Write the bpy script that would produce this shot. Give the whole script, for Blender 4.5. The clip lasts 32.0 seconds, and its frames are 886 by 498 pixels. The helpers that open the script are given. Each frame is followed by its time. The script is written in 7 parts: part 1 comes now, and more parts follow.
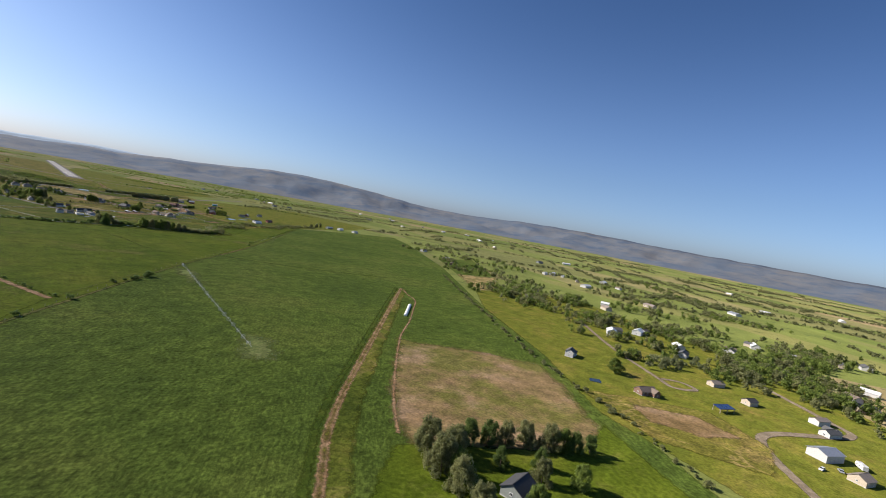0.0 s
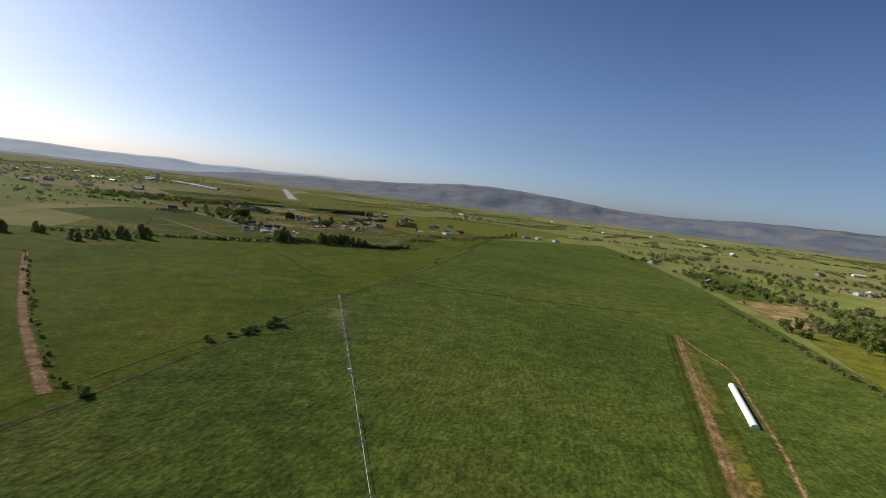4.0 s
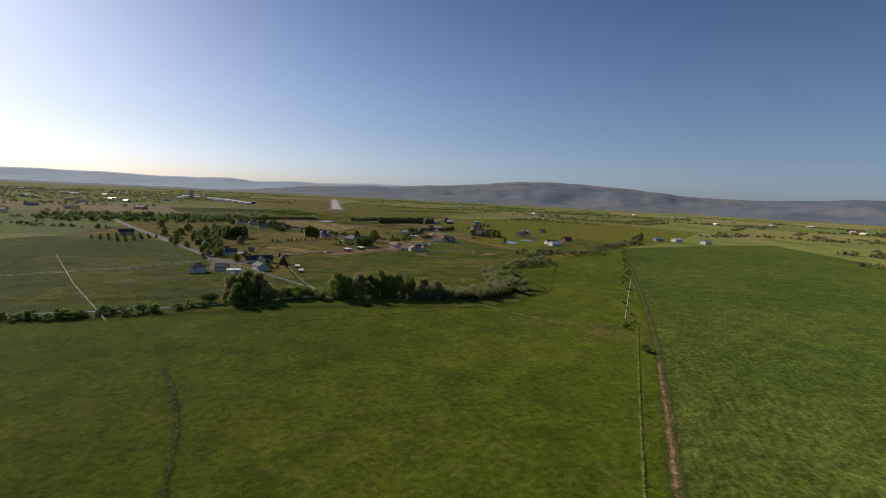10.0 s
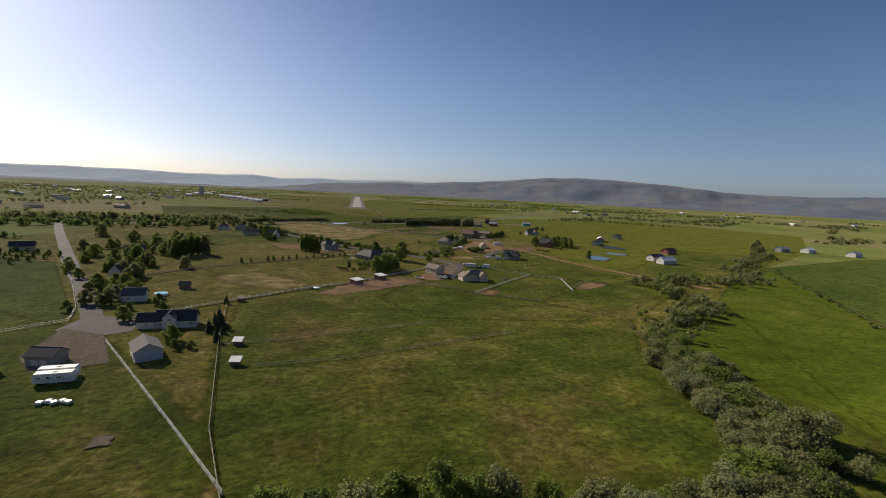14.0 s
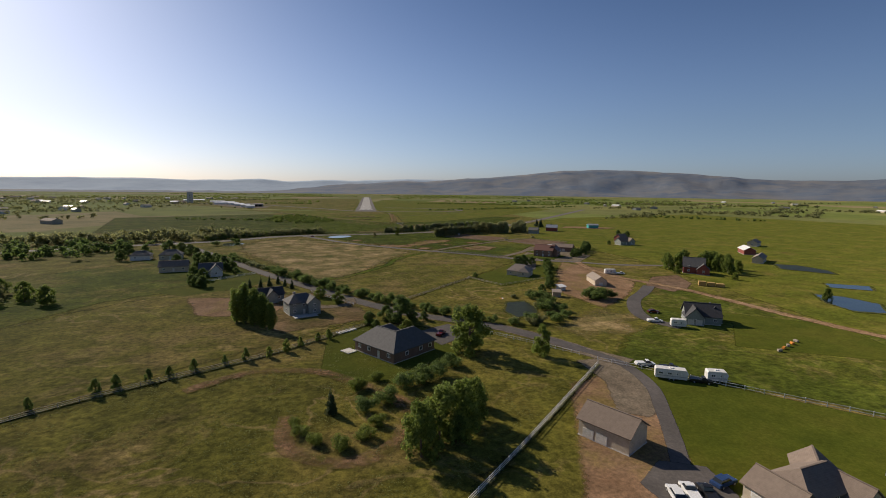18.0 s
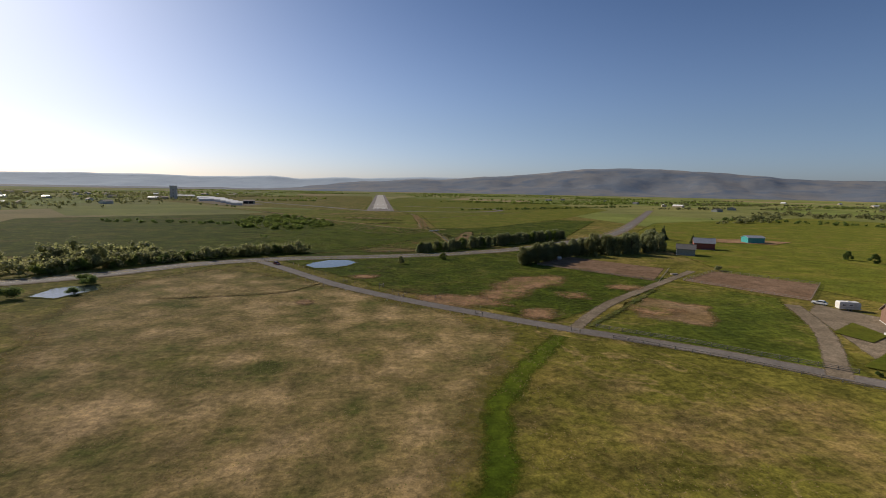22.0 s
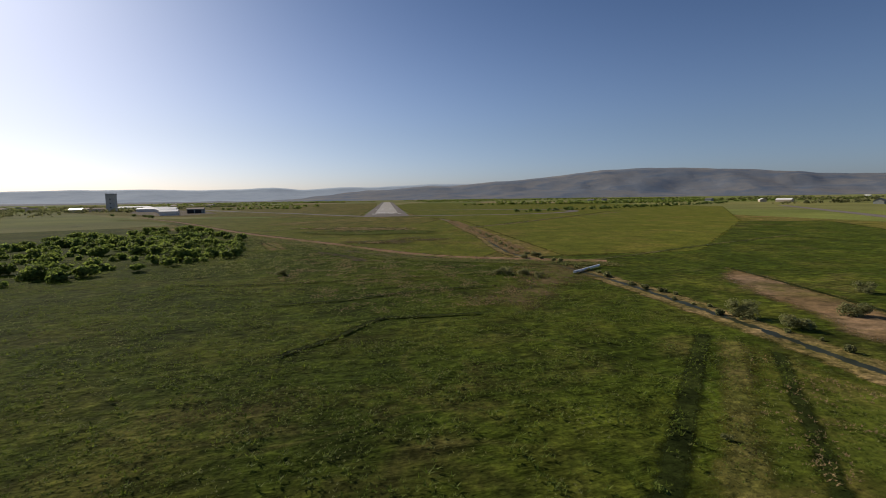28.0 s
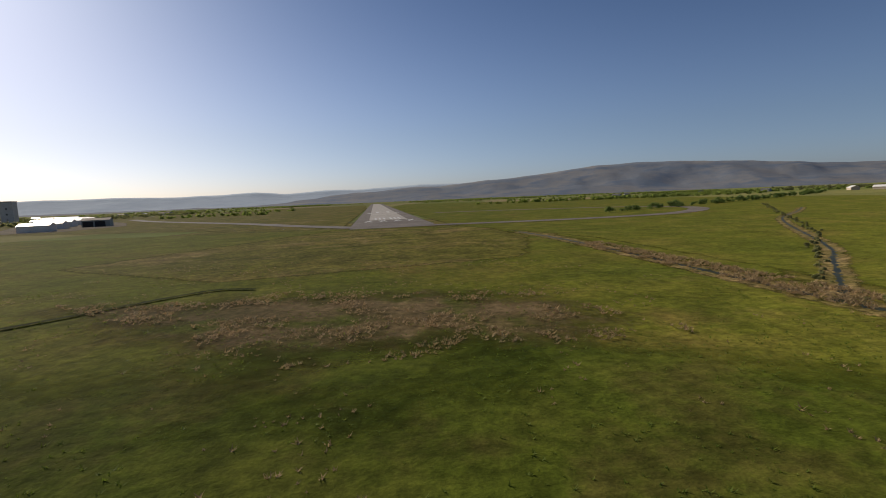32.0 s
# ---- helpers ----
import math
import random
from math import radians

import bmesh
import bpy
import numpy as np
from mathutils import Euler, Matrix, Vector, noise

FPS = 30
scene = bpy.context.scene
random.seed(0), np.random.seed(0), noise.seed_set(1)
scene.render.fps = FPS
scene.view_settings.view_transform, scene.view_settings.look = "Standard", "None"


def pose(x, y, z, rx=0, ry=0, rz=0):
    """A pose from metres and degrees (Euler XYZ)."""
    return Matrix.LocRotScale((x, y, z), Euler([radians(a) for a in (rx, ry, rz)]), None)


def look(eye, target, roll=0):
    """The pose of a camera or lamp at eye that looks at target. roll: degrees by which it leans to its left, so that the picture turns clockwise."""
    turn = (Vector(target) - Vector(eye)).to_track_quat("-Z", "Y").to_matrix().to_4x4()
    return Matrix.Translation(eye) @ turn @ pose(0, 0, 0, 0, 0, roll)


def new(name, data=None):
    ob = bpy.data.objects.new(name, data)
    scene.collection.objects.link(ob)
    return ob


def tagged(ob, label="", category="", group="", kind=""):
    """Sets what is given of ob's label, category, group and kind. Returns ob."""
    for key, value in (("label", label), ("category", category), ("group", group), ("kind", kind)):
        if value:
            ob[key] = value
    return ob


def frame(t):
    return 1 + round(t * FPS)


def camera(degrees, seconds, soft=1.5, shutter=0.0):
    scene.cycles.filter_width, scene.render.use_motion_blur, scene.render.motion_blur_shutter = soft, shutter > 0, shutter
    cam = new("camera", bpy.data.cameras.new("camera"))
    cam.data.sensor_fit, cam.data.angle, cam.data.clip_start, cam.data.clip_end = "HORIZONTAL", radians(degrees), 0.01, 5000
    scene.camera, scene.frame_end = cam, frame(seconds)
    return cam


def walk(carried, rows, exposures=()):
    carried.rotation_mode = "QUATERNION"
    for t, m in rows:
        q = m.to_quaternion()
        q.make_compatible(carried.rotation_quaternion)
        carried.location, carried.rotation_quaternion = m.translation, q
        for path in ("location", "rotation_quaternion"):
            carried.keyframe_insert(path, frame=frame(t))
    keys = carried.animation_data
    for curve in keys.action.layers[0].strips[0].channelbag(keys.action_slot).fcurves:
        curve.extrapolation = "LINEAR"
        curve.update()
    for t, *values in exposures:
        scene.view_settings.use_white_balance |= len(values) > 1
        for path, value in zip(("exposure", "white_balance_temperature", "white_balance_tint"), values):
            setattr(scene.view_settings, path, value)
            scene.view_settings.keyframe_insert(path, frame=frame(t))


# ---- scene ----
cam = camera(87.0, 32.0, soft=0.95)
PATH = [
    (0, pose(0.00, 0.00, 55.53, 86.17, -10.40, -43.56)),
    (0.5, pose(7.79, 13.13, 54.70, 86.30, -10.25, -39.86)),
    (1, pose(15.38, 26.00, 53.82, 85.92, -9.83, -36.18)),
    (1.5, pose(22.55, 38.82, 52.62, 85.70, -9.72, -32.43)),
    (2, pose(29.44, 52.61, 51.13, 85.11, -9.13, -29.28)),
    (2.5, pose(36.08, 67.75, 49.45, 84.59, -8.46, -26.10)),
    (3, pose(42.30, 83.71, 47.73, 84.15, -8.21, -23.86)),
    (3.5, pose(47.90, 100.17, 46.03, 83.95, -7.27, -22.25)),
    (5.5, pose(61.79, 172.82, 39.06, 83.55, -7.04, -17.65)),
    (6, pose(64.72, 189.73, 37.63, 83.60, -5.69, -17.17)),
    (6.5, pose(67.57, 206.16, 36.45, 83.70, -5.48, -16.86)),
    (7, pose(71.10, 222.49, 35.55, 83.93, -4.87, -16.79)),
    (7.5, pose(74.77, 238.76, 34.87, 84.01, -4.28, -16.74)),
    (8, pose(78.23, 255.27, 34.69, 84.07, -3.81, -16.56)),
    (8.5, pose(81.36, 271.77, 34.74, 84.09, -3.52, -16.40)),
    (9, pose(84.16, 288.06, 34.82, 83.90, -3.30, -15.83)),
    (9.5, pose(86.64, 304.01, 34.78, 83.68, -3.15, -14.99)),
    (10, pose(88.89, 319.48, 34.51, 83.60, -2.88, -14.47)),
    (10.5, pose(91.06, 334.47, 34.06, 83.79, -2.74, -14.15)),
    (11, pose(93.20, 349.11, 33.63, 83.97, -2.64, -13.83)),
    (11.5, pose(95.24, 363.49, 33.48, 84.10, -2.75, -13.19)),
    (12, pose(96.88, 377.58, 33.45, 83.98, -2.80, -12.66)),
    (12.5, pose(98.01, 391.77, 33.34, 83.74, -2.76, -12.19)),
    (13, pose(98.94, 406.02, 33.09, 83.73, -2.53, -11.83)),
    (13.5, pose(99.49, 420.56, 32.90, 83.30, -2.80, -11.68)),
    (14, pose(99.99, 435.46, 32.48, 83.09, -2.78, -11.53)),
    (14.5, pose(100.32, 450.49, 31.96, 83.08, -2.62, -11.58)),
    (16.5, pose(103.39, 517.93, 30.52, 83.07, -1.27, -11.19)),
    (17, pose(103.95, 535.17, 30.15, 83.13, -0.84, -11.27)),
    (17.5, pose(104.53, 552.29, 29.99, 82.82, -0.80, -10.74)),
    (18, pose(105.20, 569.33, 29.77, 82.81, -0.67, -10.38)),
    (18.5, pose(105.80, 587.57, 29.39, 82.68, -0.41, -9.94)),
    (19, pose(106.05, 606.56, 29.00, 82.91, -0.35, -9.44)),
    (19.5, pose(105.94, 625.56, 28.94, 82.73, -0.76, -8.91)),
    (20, pose(105.66, 644.00, 28.61, 82.57, -1.18, -8.52)),
    (20.5, pose(105.92, 662.55, 27.70, 82.24, -1.26, -8.30)),
    (21, pose(106.30, 681.15, 26.34, 82.35, -0.77, -8.23)),
    (21.5, pose(106.26, 700.18, 25.08, 82.44, -1.09, -8.46)),
    (22, pose(106.35, 718.63, 23.94, 82.67, -1.05, -8.79)),
    (22.5, pose(106.84, 735.62, 22.98, 83.00, -0.92, -8.76)),
    (23, pose(107.37, 751.72, 22.23, 83.26, -0.38, -8.60)),
    (23.5, pose(107.59, 767.55, 22.01, 83.23, -0.73, -8.71)),
    (24, pose(108.00, 783.00, 21.59, 83.27, -0.72, -8.89)),
    (24.5, pose(108.97, 798.52, 20.71, 83.18, 0.01, -9.00)),
    (26.5, pose(110.09, 865.00, 13.52, 83.14, 0.79, -7.88)),
    (27, pose(110.72, 882.17, 12.56, 83.15, 0.90, -7.84)),
    (27.5, pose(111.17, 899.01, 11.81, 83.46, 1.02, -7.78)),
    (28, pose(111.45, 915.74, 11.24, 83.71, 0.78, -7.99)),
    (28.5, pose(111.55, 932.53, 10.80, 83.94, 0.75, -8.04)),
    (29, pose(111.48, 949.50, 10.48, 83.94, 0.57, -8.01)),
    (29.5, pose(111.25, 966.71, 10.22, 83.70, 0.98, -7.66)),
    (30, pose(110.86, 984.14, 10.01, 83.74, 1.64, -7.74)),
    (30.5, pose(110.31, 1001.76, 9.80, 83.58, 1.97, -8.18)),
    (31, pose(109.60, 1019.45, 9.55, 83.50, 2.36, -8.88)),
    (31.5, pose(108.75, 1037.05, 9.25, 83.62, 2.44, -9.44)),
    (32, pose(107.74, 1054.33, 8.84, 83.77, 2.30, -9.55)),
]
walk(cam, PATH, exposures=[(0, 0.73, 5950, 10), (1.5, 0.59, 6050, 10), (3, 0.47, 6200, 10), (6, 0.23, 6400, 10), (9, 0.20, 6450, 10), (13, 0.22, 6550, 10), (17, 0.17, 6550, 10), (19, 0.27, 6500, 10), (20, 0.33, 6450, 10), (22, 0.19, 6500, 10), (24, 0.09, 6500, 10), (27, 0.05, 6450, 10), (30, 0.10, 6600, 10), (32, 0.05, 6650, 10)])

# ---- light ----
SUN_LEFT, SUN_HIGH = 40.0, 31.0  # degrees left of the runway's heading, and above the horizon
scene.view_settings.exposure = 0.0
world = bpy.data.worlds.new("sky")
scene.world = world
world.use_nodes = True
sky = world.node_tree.nodes.new("ShaderNodeTexSky")
sky.sky_type, sky.sun_disc = "NISHITA", False
sky.sun_elevation, sky.sun_rotation = radians(SUN_HIGH), radians(-SUN_LEFT)
sky.altitude, sky.air_density, sky.dust_density, sky.ozone_density = 1000, 1.0, 2.5, 3.0
background = world.node_tree.nodes["Background"]
background.inputs["Strength"].default_value = 0.066
clear = world.node_tree.nodes.new("ShaderNodeMix")  # cool, dry air, paler low down
clear.data_type, clear.blend_type = "RGBA", "MULTIPLY"
clear.inputs[0].default_value = 1.0
way_up = world.node_tree.nodes.new("ShaderNodeSeparateXYZ")
world.node_tree.links.new(world.node_tree.nodes.new("ShaderNodeTexCoord").outputs["Generated"], way_up.inputs[0])
air = world.node_tree.nodes.new("ShaderNodeValToRGB")
air.color_ramp.interpolation = "EASE"
air.color_ramp.elements[0].position, air.color_ramp.elements[0].color = 0.0, (1.0, 1.08, 1.38, 1)
air.color_ramp.elements.new(0.14).color = (0.98, 1.0, 1.12, 1)
air.color_ramp.elements[-1].position, air.color_ramp.elements[-1].color = 0.5, (0.6, 0.71, 0.88, 1)
world.node_tree.links.new(way_up.outputs[2], air.inputs[0])
world.node_tree.links.new(air.outputs[0], clear.inputs[7])
world.node_tree.links.new(sky.outputs[0], clear.inputs[6])
world.node_tree.links.new(clear.outputs[2], background.inputs[0])
lamp = bpy.data.lights.new("sun", "SUN")
lamp.energy, lamp.angle, lamp.color = 5.0, radians(0.55), (1.0, 0.87, 0.7)
sun = new("sun", lamp)
away = Vector((-math.sin(radians(SUN_LEFT)) * math.cos(radians(SUN_HIGH)), math.cos(radians(SUN_LEFT)) * math.cos(radians(SUN_HIGH)), math.sin(radians(SUN_HIGH))))
sun.matrix_world = look(away * 900, (0, 0, 0))

# ---- materials ----
def fresh(name):
    m = bpy.data.materials.new(name)
    m.use_nodes = True
    t = m.node_tree
    return m, t, t.nodes["Principled BSDF"]


def node(t, kind, **sets):
    n = t.nodes.new(kind)
    for key, value in sets.items():
        if key == "op":
            n.operation = value
        elif key == "blend":
            n.data_type, n.blend_type = "RGBA", value
        else:
            n.inputs[key].default_value = value
    return n


def wire(t, a, b):
    t.links.new(a, b)


def noise_of(t, where, scale, detail=4.0, rough=0.55):
    n = node(t, "ShaderNodeTexNoise", Scale=scale, Detail=detail, Roughness=rough)
    wire(t, where, n.inputs["Vector"])
    return n.outputs["Fac"]


def ramp_of(t, fac, stops):
    r = t.nodes.new("ShaderNodeValToRGB")
    while len(r.color_ramp.elements) < len(stops):
        r.color_ramp.elements.new(0.5)
    for e, (p, c) in zip(r.color_ramp.elements, stops):
        e.position, e.color = p, (*c, 1)
    wire(t, fac, r.inputs[0])
    return r.outputs[0]


def mix_of(t, blend, fac, a, b):
    n = node(t, "ShaderNodeMix", blend=blend)
    for value, k in ((fac, 0), (a, 6), (b, 7)):
        if isinstance(value, bpy.types.NodeSocket):
            wire(t, value, n.inputs[k])
        else:
            n.inputs[k].default_value = value if k == 0 else (*value, 1)
    return n.outputs[2]


def calc(t, op, a, b=0.0, c=0.0):
    n = node(t, "ShaderNodeMath", op=op)
    for k, value in enumerate((a, b, c)):
        if isinstance(value, bpy.types.NodeSocket):
            wire(t, value, n.inputs[k])
        else:
            n.inputs[k].default_value = value
    return n.outputs[0]


def bump_of(t, shader, height, strength, distance):
    n = node(t, "ShaderNodeBump", Strength=strength, Distance=distance)
    wire(t, height, n.inputs["Height"])
    wire(t, n.outputs[0], shader.inputs["Normal"])


def stretched(t, where, angle, along, across):
    """Noise drawn out into streaks along a heading in degrees from x."""
    c, s = math.cos(radians(angle)), math.sin(radians(angle))
    both = t.nodes.new("ShaderNodeCombineXYZ")
    for k, (x, y, size) in enumerate(((c, s, along), (-s, c, across))):
        dot = t.nodes.new("ShaderNodeVectorMath")
        dot.operation = "DOT_PRODUCT"
        wire(t, where, dot.inputs[0])
        dot.inputs[1].default_value = (x / size, y / size, 0)
        wire(t, dot.outputs["Value"], both.inputs[k])
    return noise_of(t, both.outputs[0], 1.0, 3.0, 0.6)


EDGES = {}


def soil(name, low, mid, high, patch=40.0, fine=1.2, rough=0.95, edge=1.0, rows=None, lumps=0.6, tint=None, tint_size=90.0, contrast=0.55, tint_from=0.5, trails=0.0, fuzz=0.05):
    """Ground cover, in world metres: three tones in large patches, tufts and grain, and an uneven border along the attribute "edge"."""
    m, t, shader = fresh(name)
    EDGES[name] = edge
    where = t.nodes.new("ShaderNodeNewGeometry").outputs["Position"]
    big = noise_of(t, where, 1 / patch, 6.0, 0.62)
    colour = ramp_of(t, big, [(0.34, low), (0.5, mid), (0.66, high)])
    if tint:
        other = noise_of(t, where, 1 / tint_size, 7.0, 0.68)
        colour = mix_of(t, "MIX", ramp_of(t, other, [(tint_from, (0, 0, 0)), (tint_from + 0.12, (0.9, 0.9, 0.9))]), colour, tint)
    if trails:  # trodden lines that wander through the grass
        wander = node(t, "ShaderNodeTexNoise", Scale=1 / 16, Detail=3.0, Roughness=0.5, Distortion=1.6)
        wire(t, where, wander.inputs["Vector"])
        line = calc(t, "ABSOLUTE", calc(t, "SUBTRACT", wander.outputs["Fac"], 0.5))
        worn = calc(t, "MULTIPLY", ramp_of(t, line, [(0.0, (1, 1, 1)), (0.035, (0, 0, 0))]), ramp_of(t, noise_of(t, where, 1 / 30, 3.0), [(0.42, (0, 0, 0)), (0.6, (trails, trails, trails))]))
        colour = mix_of(t, "MIX", worn, colour, (0.27, 0.2, 0.085))
    tufts = noise_of(t, where, 1 / fine, 6.0, 0.62)
    colour = mix_of(t, "MULTIPLY", 1.0, colour, ramp_of(t, tufts, [(0.36, (1 - 0.58 * contrast, 1 - 0.56 * contrast, 1 - 0.6 * contrast)), (0.5, (0.97, 0.97, 0.97)), (0.64, (1 + 0.5 * contrast, 1 + 0.47 * contrast, 1 + 0.36 * contrast))]))
    mid_scale = noise_of(t, where, 1 / (fine * 6), 5.0, 0.65)
    k = 0.62 * contrast
    colour = mix_of(t, "MULTIPLY", 1.0, colour, ramp_of(t, mid_scale, [(0.32, (1 - k, 1 - k * 0.95, 1 - k)), (0.68, (1 + k * 0.8, 1 + k * 0.72, 1 + k * 0.6))]))
    grain = noise_of(t, where, 4.2 / fine, 4.0, 0.7)
    g = 0.25 * contrast
    colour = mix_of(t, "MULTIPLY", 1.0, colour, ramp_of(t, grain, [(0.4, (1 - g, 1 - g, 1 - g)), (0.6, (1 + g, 1 + g, 1 + g * 0.8))]))
    height = tufts
    if lumps > 0.6:
        height = calc(t, "ADD", calc(t, "MULTIPLY", mid_scale, 2.2), calc(t, "ADD", tufts, calc(t, "MULTIPLY", noise_of(t, where, 0.42 / fine, 3.0, 0.5), 1.5)))
    if rows:
        angle, spacing, depth = rows
        streak = stretched(t, where, angle, spacing * 3.2, spacing)
        lo, hi = 1 - depth, 1 + depth * 0.6
        colour = mix_of(t, "MULTIPLY", 1.0, colour, ramp_of(t, streak, [(0.38, (lo, lo, lo)), (0.6, (hi, hi, hi))]))
        height = calc(t, "ADD", height, calc(t, "MULTIPLY", streak, 0.9))
    wire(t, colour, shader.inputs["Base Color"])
    shader.inputs["Roughness"].default_value = rough
    shader.inputs["Specular IOR Level"].default_value = 0.02 if rough > 0.92 else 0.15
    shader.inputs["Diffuse Roughness"].default_value = 0.6
    if rough > 0.92:  # upright blades catch the low light
        shader.inputs["Sheen Weight"].default_value, shader.inputs["Sheen Roughness"].default_value = fuzz, 0.45
        wire(t, mix_of(t, "MIX", 0.5, colour, (0.6, 0.62, 0.2)), shader.inputs["Sheen Tint"])
    bump_of(t, shader, height, 0.4, lumps * 0.7)
    if edge:
        side = t.nodes.new("ShaderNodeAttribute")
        side.attribute_name = "edge"
        wander = calc(t, "MULTIPLY_ADD", noise_of(t, where, 0.3 / edge, 3.0, 0.6), 3.0 * edge, -1.5 * edge)
        ragged = calc(t, "ADD", calc(t, "ADD", side.outputs["Fac"], wander), calc(t, "MULTIPLY_ADD", noise_of(t, where, 2.2 / edge, 6.0, 0.75), 2.0 * edge, -1.0 * edge))
        cover = node(t, "ShaderNodeMapRange")
        wire(t, ragged, cover.inputs[0])
        cover.inputs[1].default_value, cover.inputs[2].default_value = -0.6 * edge, 0.6 * edge
        wire(t, cover.outputs[0], shader.inputs["Alpha"])
    return m


def plain(name, colour, rough=0.6, metal=0.0, other=None, size=0.5, bump=0.0, spec=0.4, stripes=None):
    """A built surface: a base colour with wear at two sizes, in the object's own metres; stripes are courses or ribs across z or x."""
    m, t, shader = fresh(name)
    where = t.nodes.new("ShaderNodeTexCoord").outputs["Object"]
    other = other or tuple(c * 0.78 for c in colour)
    worn = noise_of(t, where, 1 / size, 5.0, 0.6)
    base = mix_of(t, "MIX", ramp_of(t, worn, [(0.35, (0, 0, 0)), (0.7, (1, 1, 1))]), colour, other)
    grain = noise_of(t, where, 9 / size, 3.0, 0.6)
    base = mix_of(t, "MULTIPLY", 1.0, base, ramp_of(t, grain, [(0.3, (0.86, 0.86, 0.86)), (0.7, (1.12, 1.12, 1.12))]))
    info = t.nodes.new("ShaderNodeObjectInfo")
    shade = calc(t, "MULTIPLY_ADD", info.outputs["Random"], 0.16, 0.92)
    base = mix_of(t, "MULTIPLY", 1.0, base, ramp_of(t, shade, [(0.0, (0, 0, 0)), (1.0, (1, 1, 1))]))
    height = grain
    if stripes:
        axis, gap, depth = stripes
        apart = t.nodes.new("ShaderNodeSeparateXYZ")
        wire(t, where, apart.inputs[0])
        saw = calc(t, "FRACT", calc(t, "DIVIDE", apart.outputs[axis], gap))
        dark = 1 - depth
        base = mix_of(t, "MULTIPLY", 1.0, base, ramp_of(t, saw, [(0.0, (dark, dark, dark)), (0.18, (1, 1, 1))]))
        height = saw
    wire(t, base, shader.inputs["Base Color"])
    shader.inputs["Roughness"].default_value, shader.inputs["Metallic"].default_value = rough, metal
    shader.inputs["Specular IOR Level"].default_value = spec
    if bump:
        bump_of(t, shader, height, 0.6, bump)
    return m


def leafy(name, dark, light, glow=0.25):
    """Foliage: every leaf clump has its own tone; light also comes through the leaves."""
    m, t, shader = fresh(name)
    geo = t.nodes.new("ShaderNodeNewGeometry")
    info = t.nodes.new("ShaderNodeObjectInfo")
    tone = calc(t, "ADD", calc(t, "MULTIPLY", geo.outputs["Random Per Island"], 0.75), calc(t, "MULTIPLY", info.outputs["Random"], 0.25))
    base = ramp_of(t, tone, [(0.05, dark), (0.95, light)])
    big = noise_of(t, t.nodes.new("ShaderNodeTexCoord").outputs["Object"], 0.7, 3.0)
    base = mix_of(t, "MULTIPLY", 1.0, base, ramp_of(t, big, [(0.3, (0.72, 0.75, 0.7)), (0.7, (1.2, 1.18, 1.1))]))
    wire(t, base, shader.inputs["Base Color"])
    shader.inputs["Roughness"].default_value, shader.inputs["Specular IOR Level"].default_value = 0.7, 0.2
    through_leaf = node(t, "ShaderNodeBsdfTranslucent")
    wire(t, base, through_leaf.inputs[0])
    both = t.nodes.new("ShaderNodeMixShader")
    both.inputs[0].default_value = glow
    wire(t, shader.outputs[0], both.inputs[1])
    wire(t, through_leaf.outputs[0], both.inputs[2])
    wire(t, both.outputs[0], t.nodes["Material Output"].inputs["Surface"])
    return m


def country(name):
    """Far farmland: a patchwork of fields, each with its own tone, with darker borders of scrub."""
    m, t, shader = fresh(name)
    where = t.nodes.new("ShaderNodeNewGeometry").outputs["Position"]
    turn = t.nodes.new("ShaderNodeMapping")
    turn.inputs["Rotation"].default_value = (0, 0, radians(38))
    turn.inputs["Scale"].default_value = (1.0, 0.55, 1.0)
    wire(t, where, turn.inputs["Vector"])
    cells = node(t, "ShaderNodeTexVoronoi", Scale=1 / 150)
    cells.distance = "CHEBYCHEV"
    wire(t, turn.outputs[0], cells.inputs["Vector"])
    pick = t.nodes.new("ShaderNodeSeparateColor")
    wire(t, cells.outputs["Color"], pick.inputs[0])
    base = ramp_of(t, pick.outputs[0], [(0.0, (0.114, 0.143, 0.0342)), (0.22, (0.176, 0.202, 0.0532)), (0.42, (0.136, 0.175, 0.0379)), (0.6, (0.233, 0.213, 0.0796)), (0.75, (0.158, 0.168, 0.0569)), (0.9, (0.312, 0.226, 0.137)), (1.0, (0.184, 0.202, 0.0628))])
    soft = noise_of(t, where, 1 / 60, 7.0, 0.66)
    base = mix_of(t, "MULTIPLY", 1.0, base, ramp_of(t, soft, [(0.3, (0.66, 0.7, 0.66)), (0.7, (1.25, 1.2, 1.15))]))
    fine = noise_of(t, where, 0.7, 5.0, 0.7)
    base = mix_of(t, "MULTIPLY", 1.0, base, ramp_of(t, fine, [(0.3, (0.66, 0.68, 0.64)), (0.7, (1.25, 1.22, 1.18))]))
    scrub = noise_of(t, where, 1 / 22, 6.0, 0.72)
    base = mix_of(t, "MIX", ramp_of(t, scrub, [(0.58, (0, 0, 0)), (0.68, (0.75, 0.75, 0.75))]), base, (0.035, 0.06, 0.018))
    wire(t, base, shader.inputs["Base Color"])
    shader.inputs["Roughness"].default_value, shader.inputs["Specular IOR Level"].default_value = 0.95, 0.02
    shader.inputs["Diffuse Roughness"].default_value = 0.6
    shader.inputs["Sheen Weight"].default_value, shader.inputs["Sheen Roughness"].default_value = 0.1, 0.45
    shader.inputs["Sheen Tint"].default_value = (0.55, 0.55, 0.24, 1)
    bump_of(t, shader, fine, 0.6, 0.5)
    return m


def water(name):
    m, t, shader = fresh(name)
    where = t.nodes.new("ShaderNodeNewGeometry").outputs["Position"]
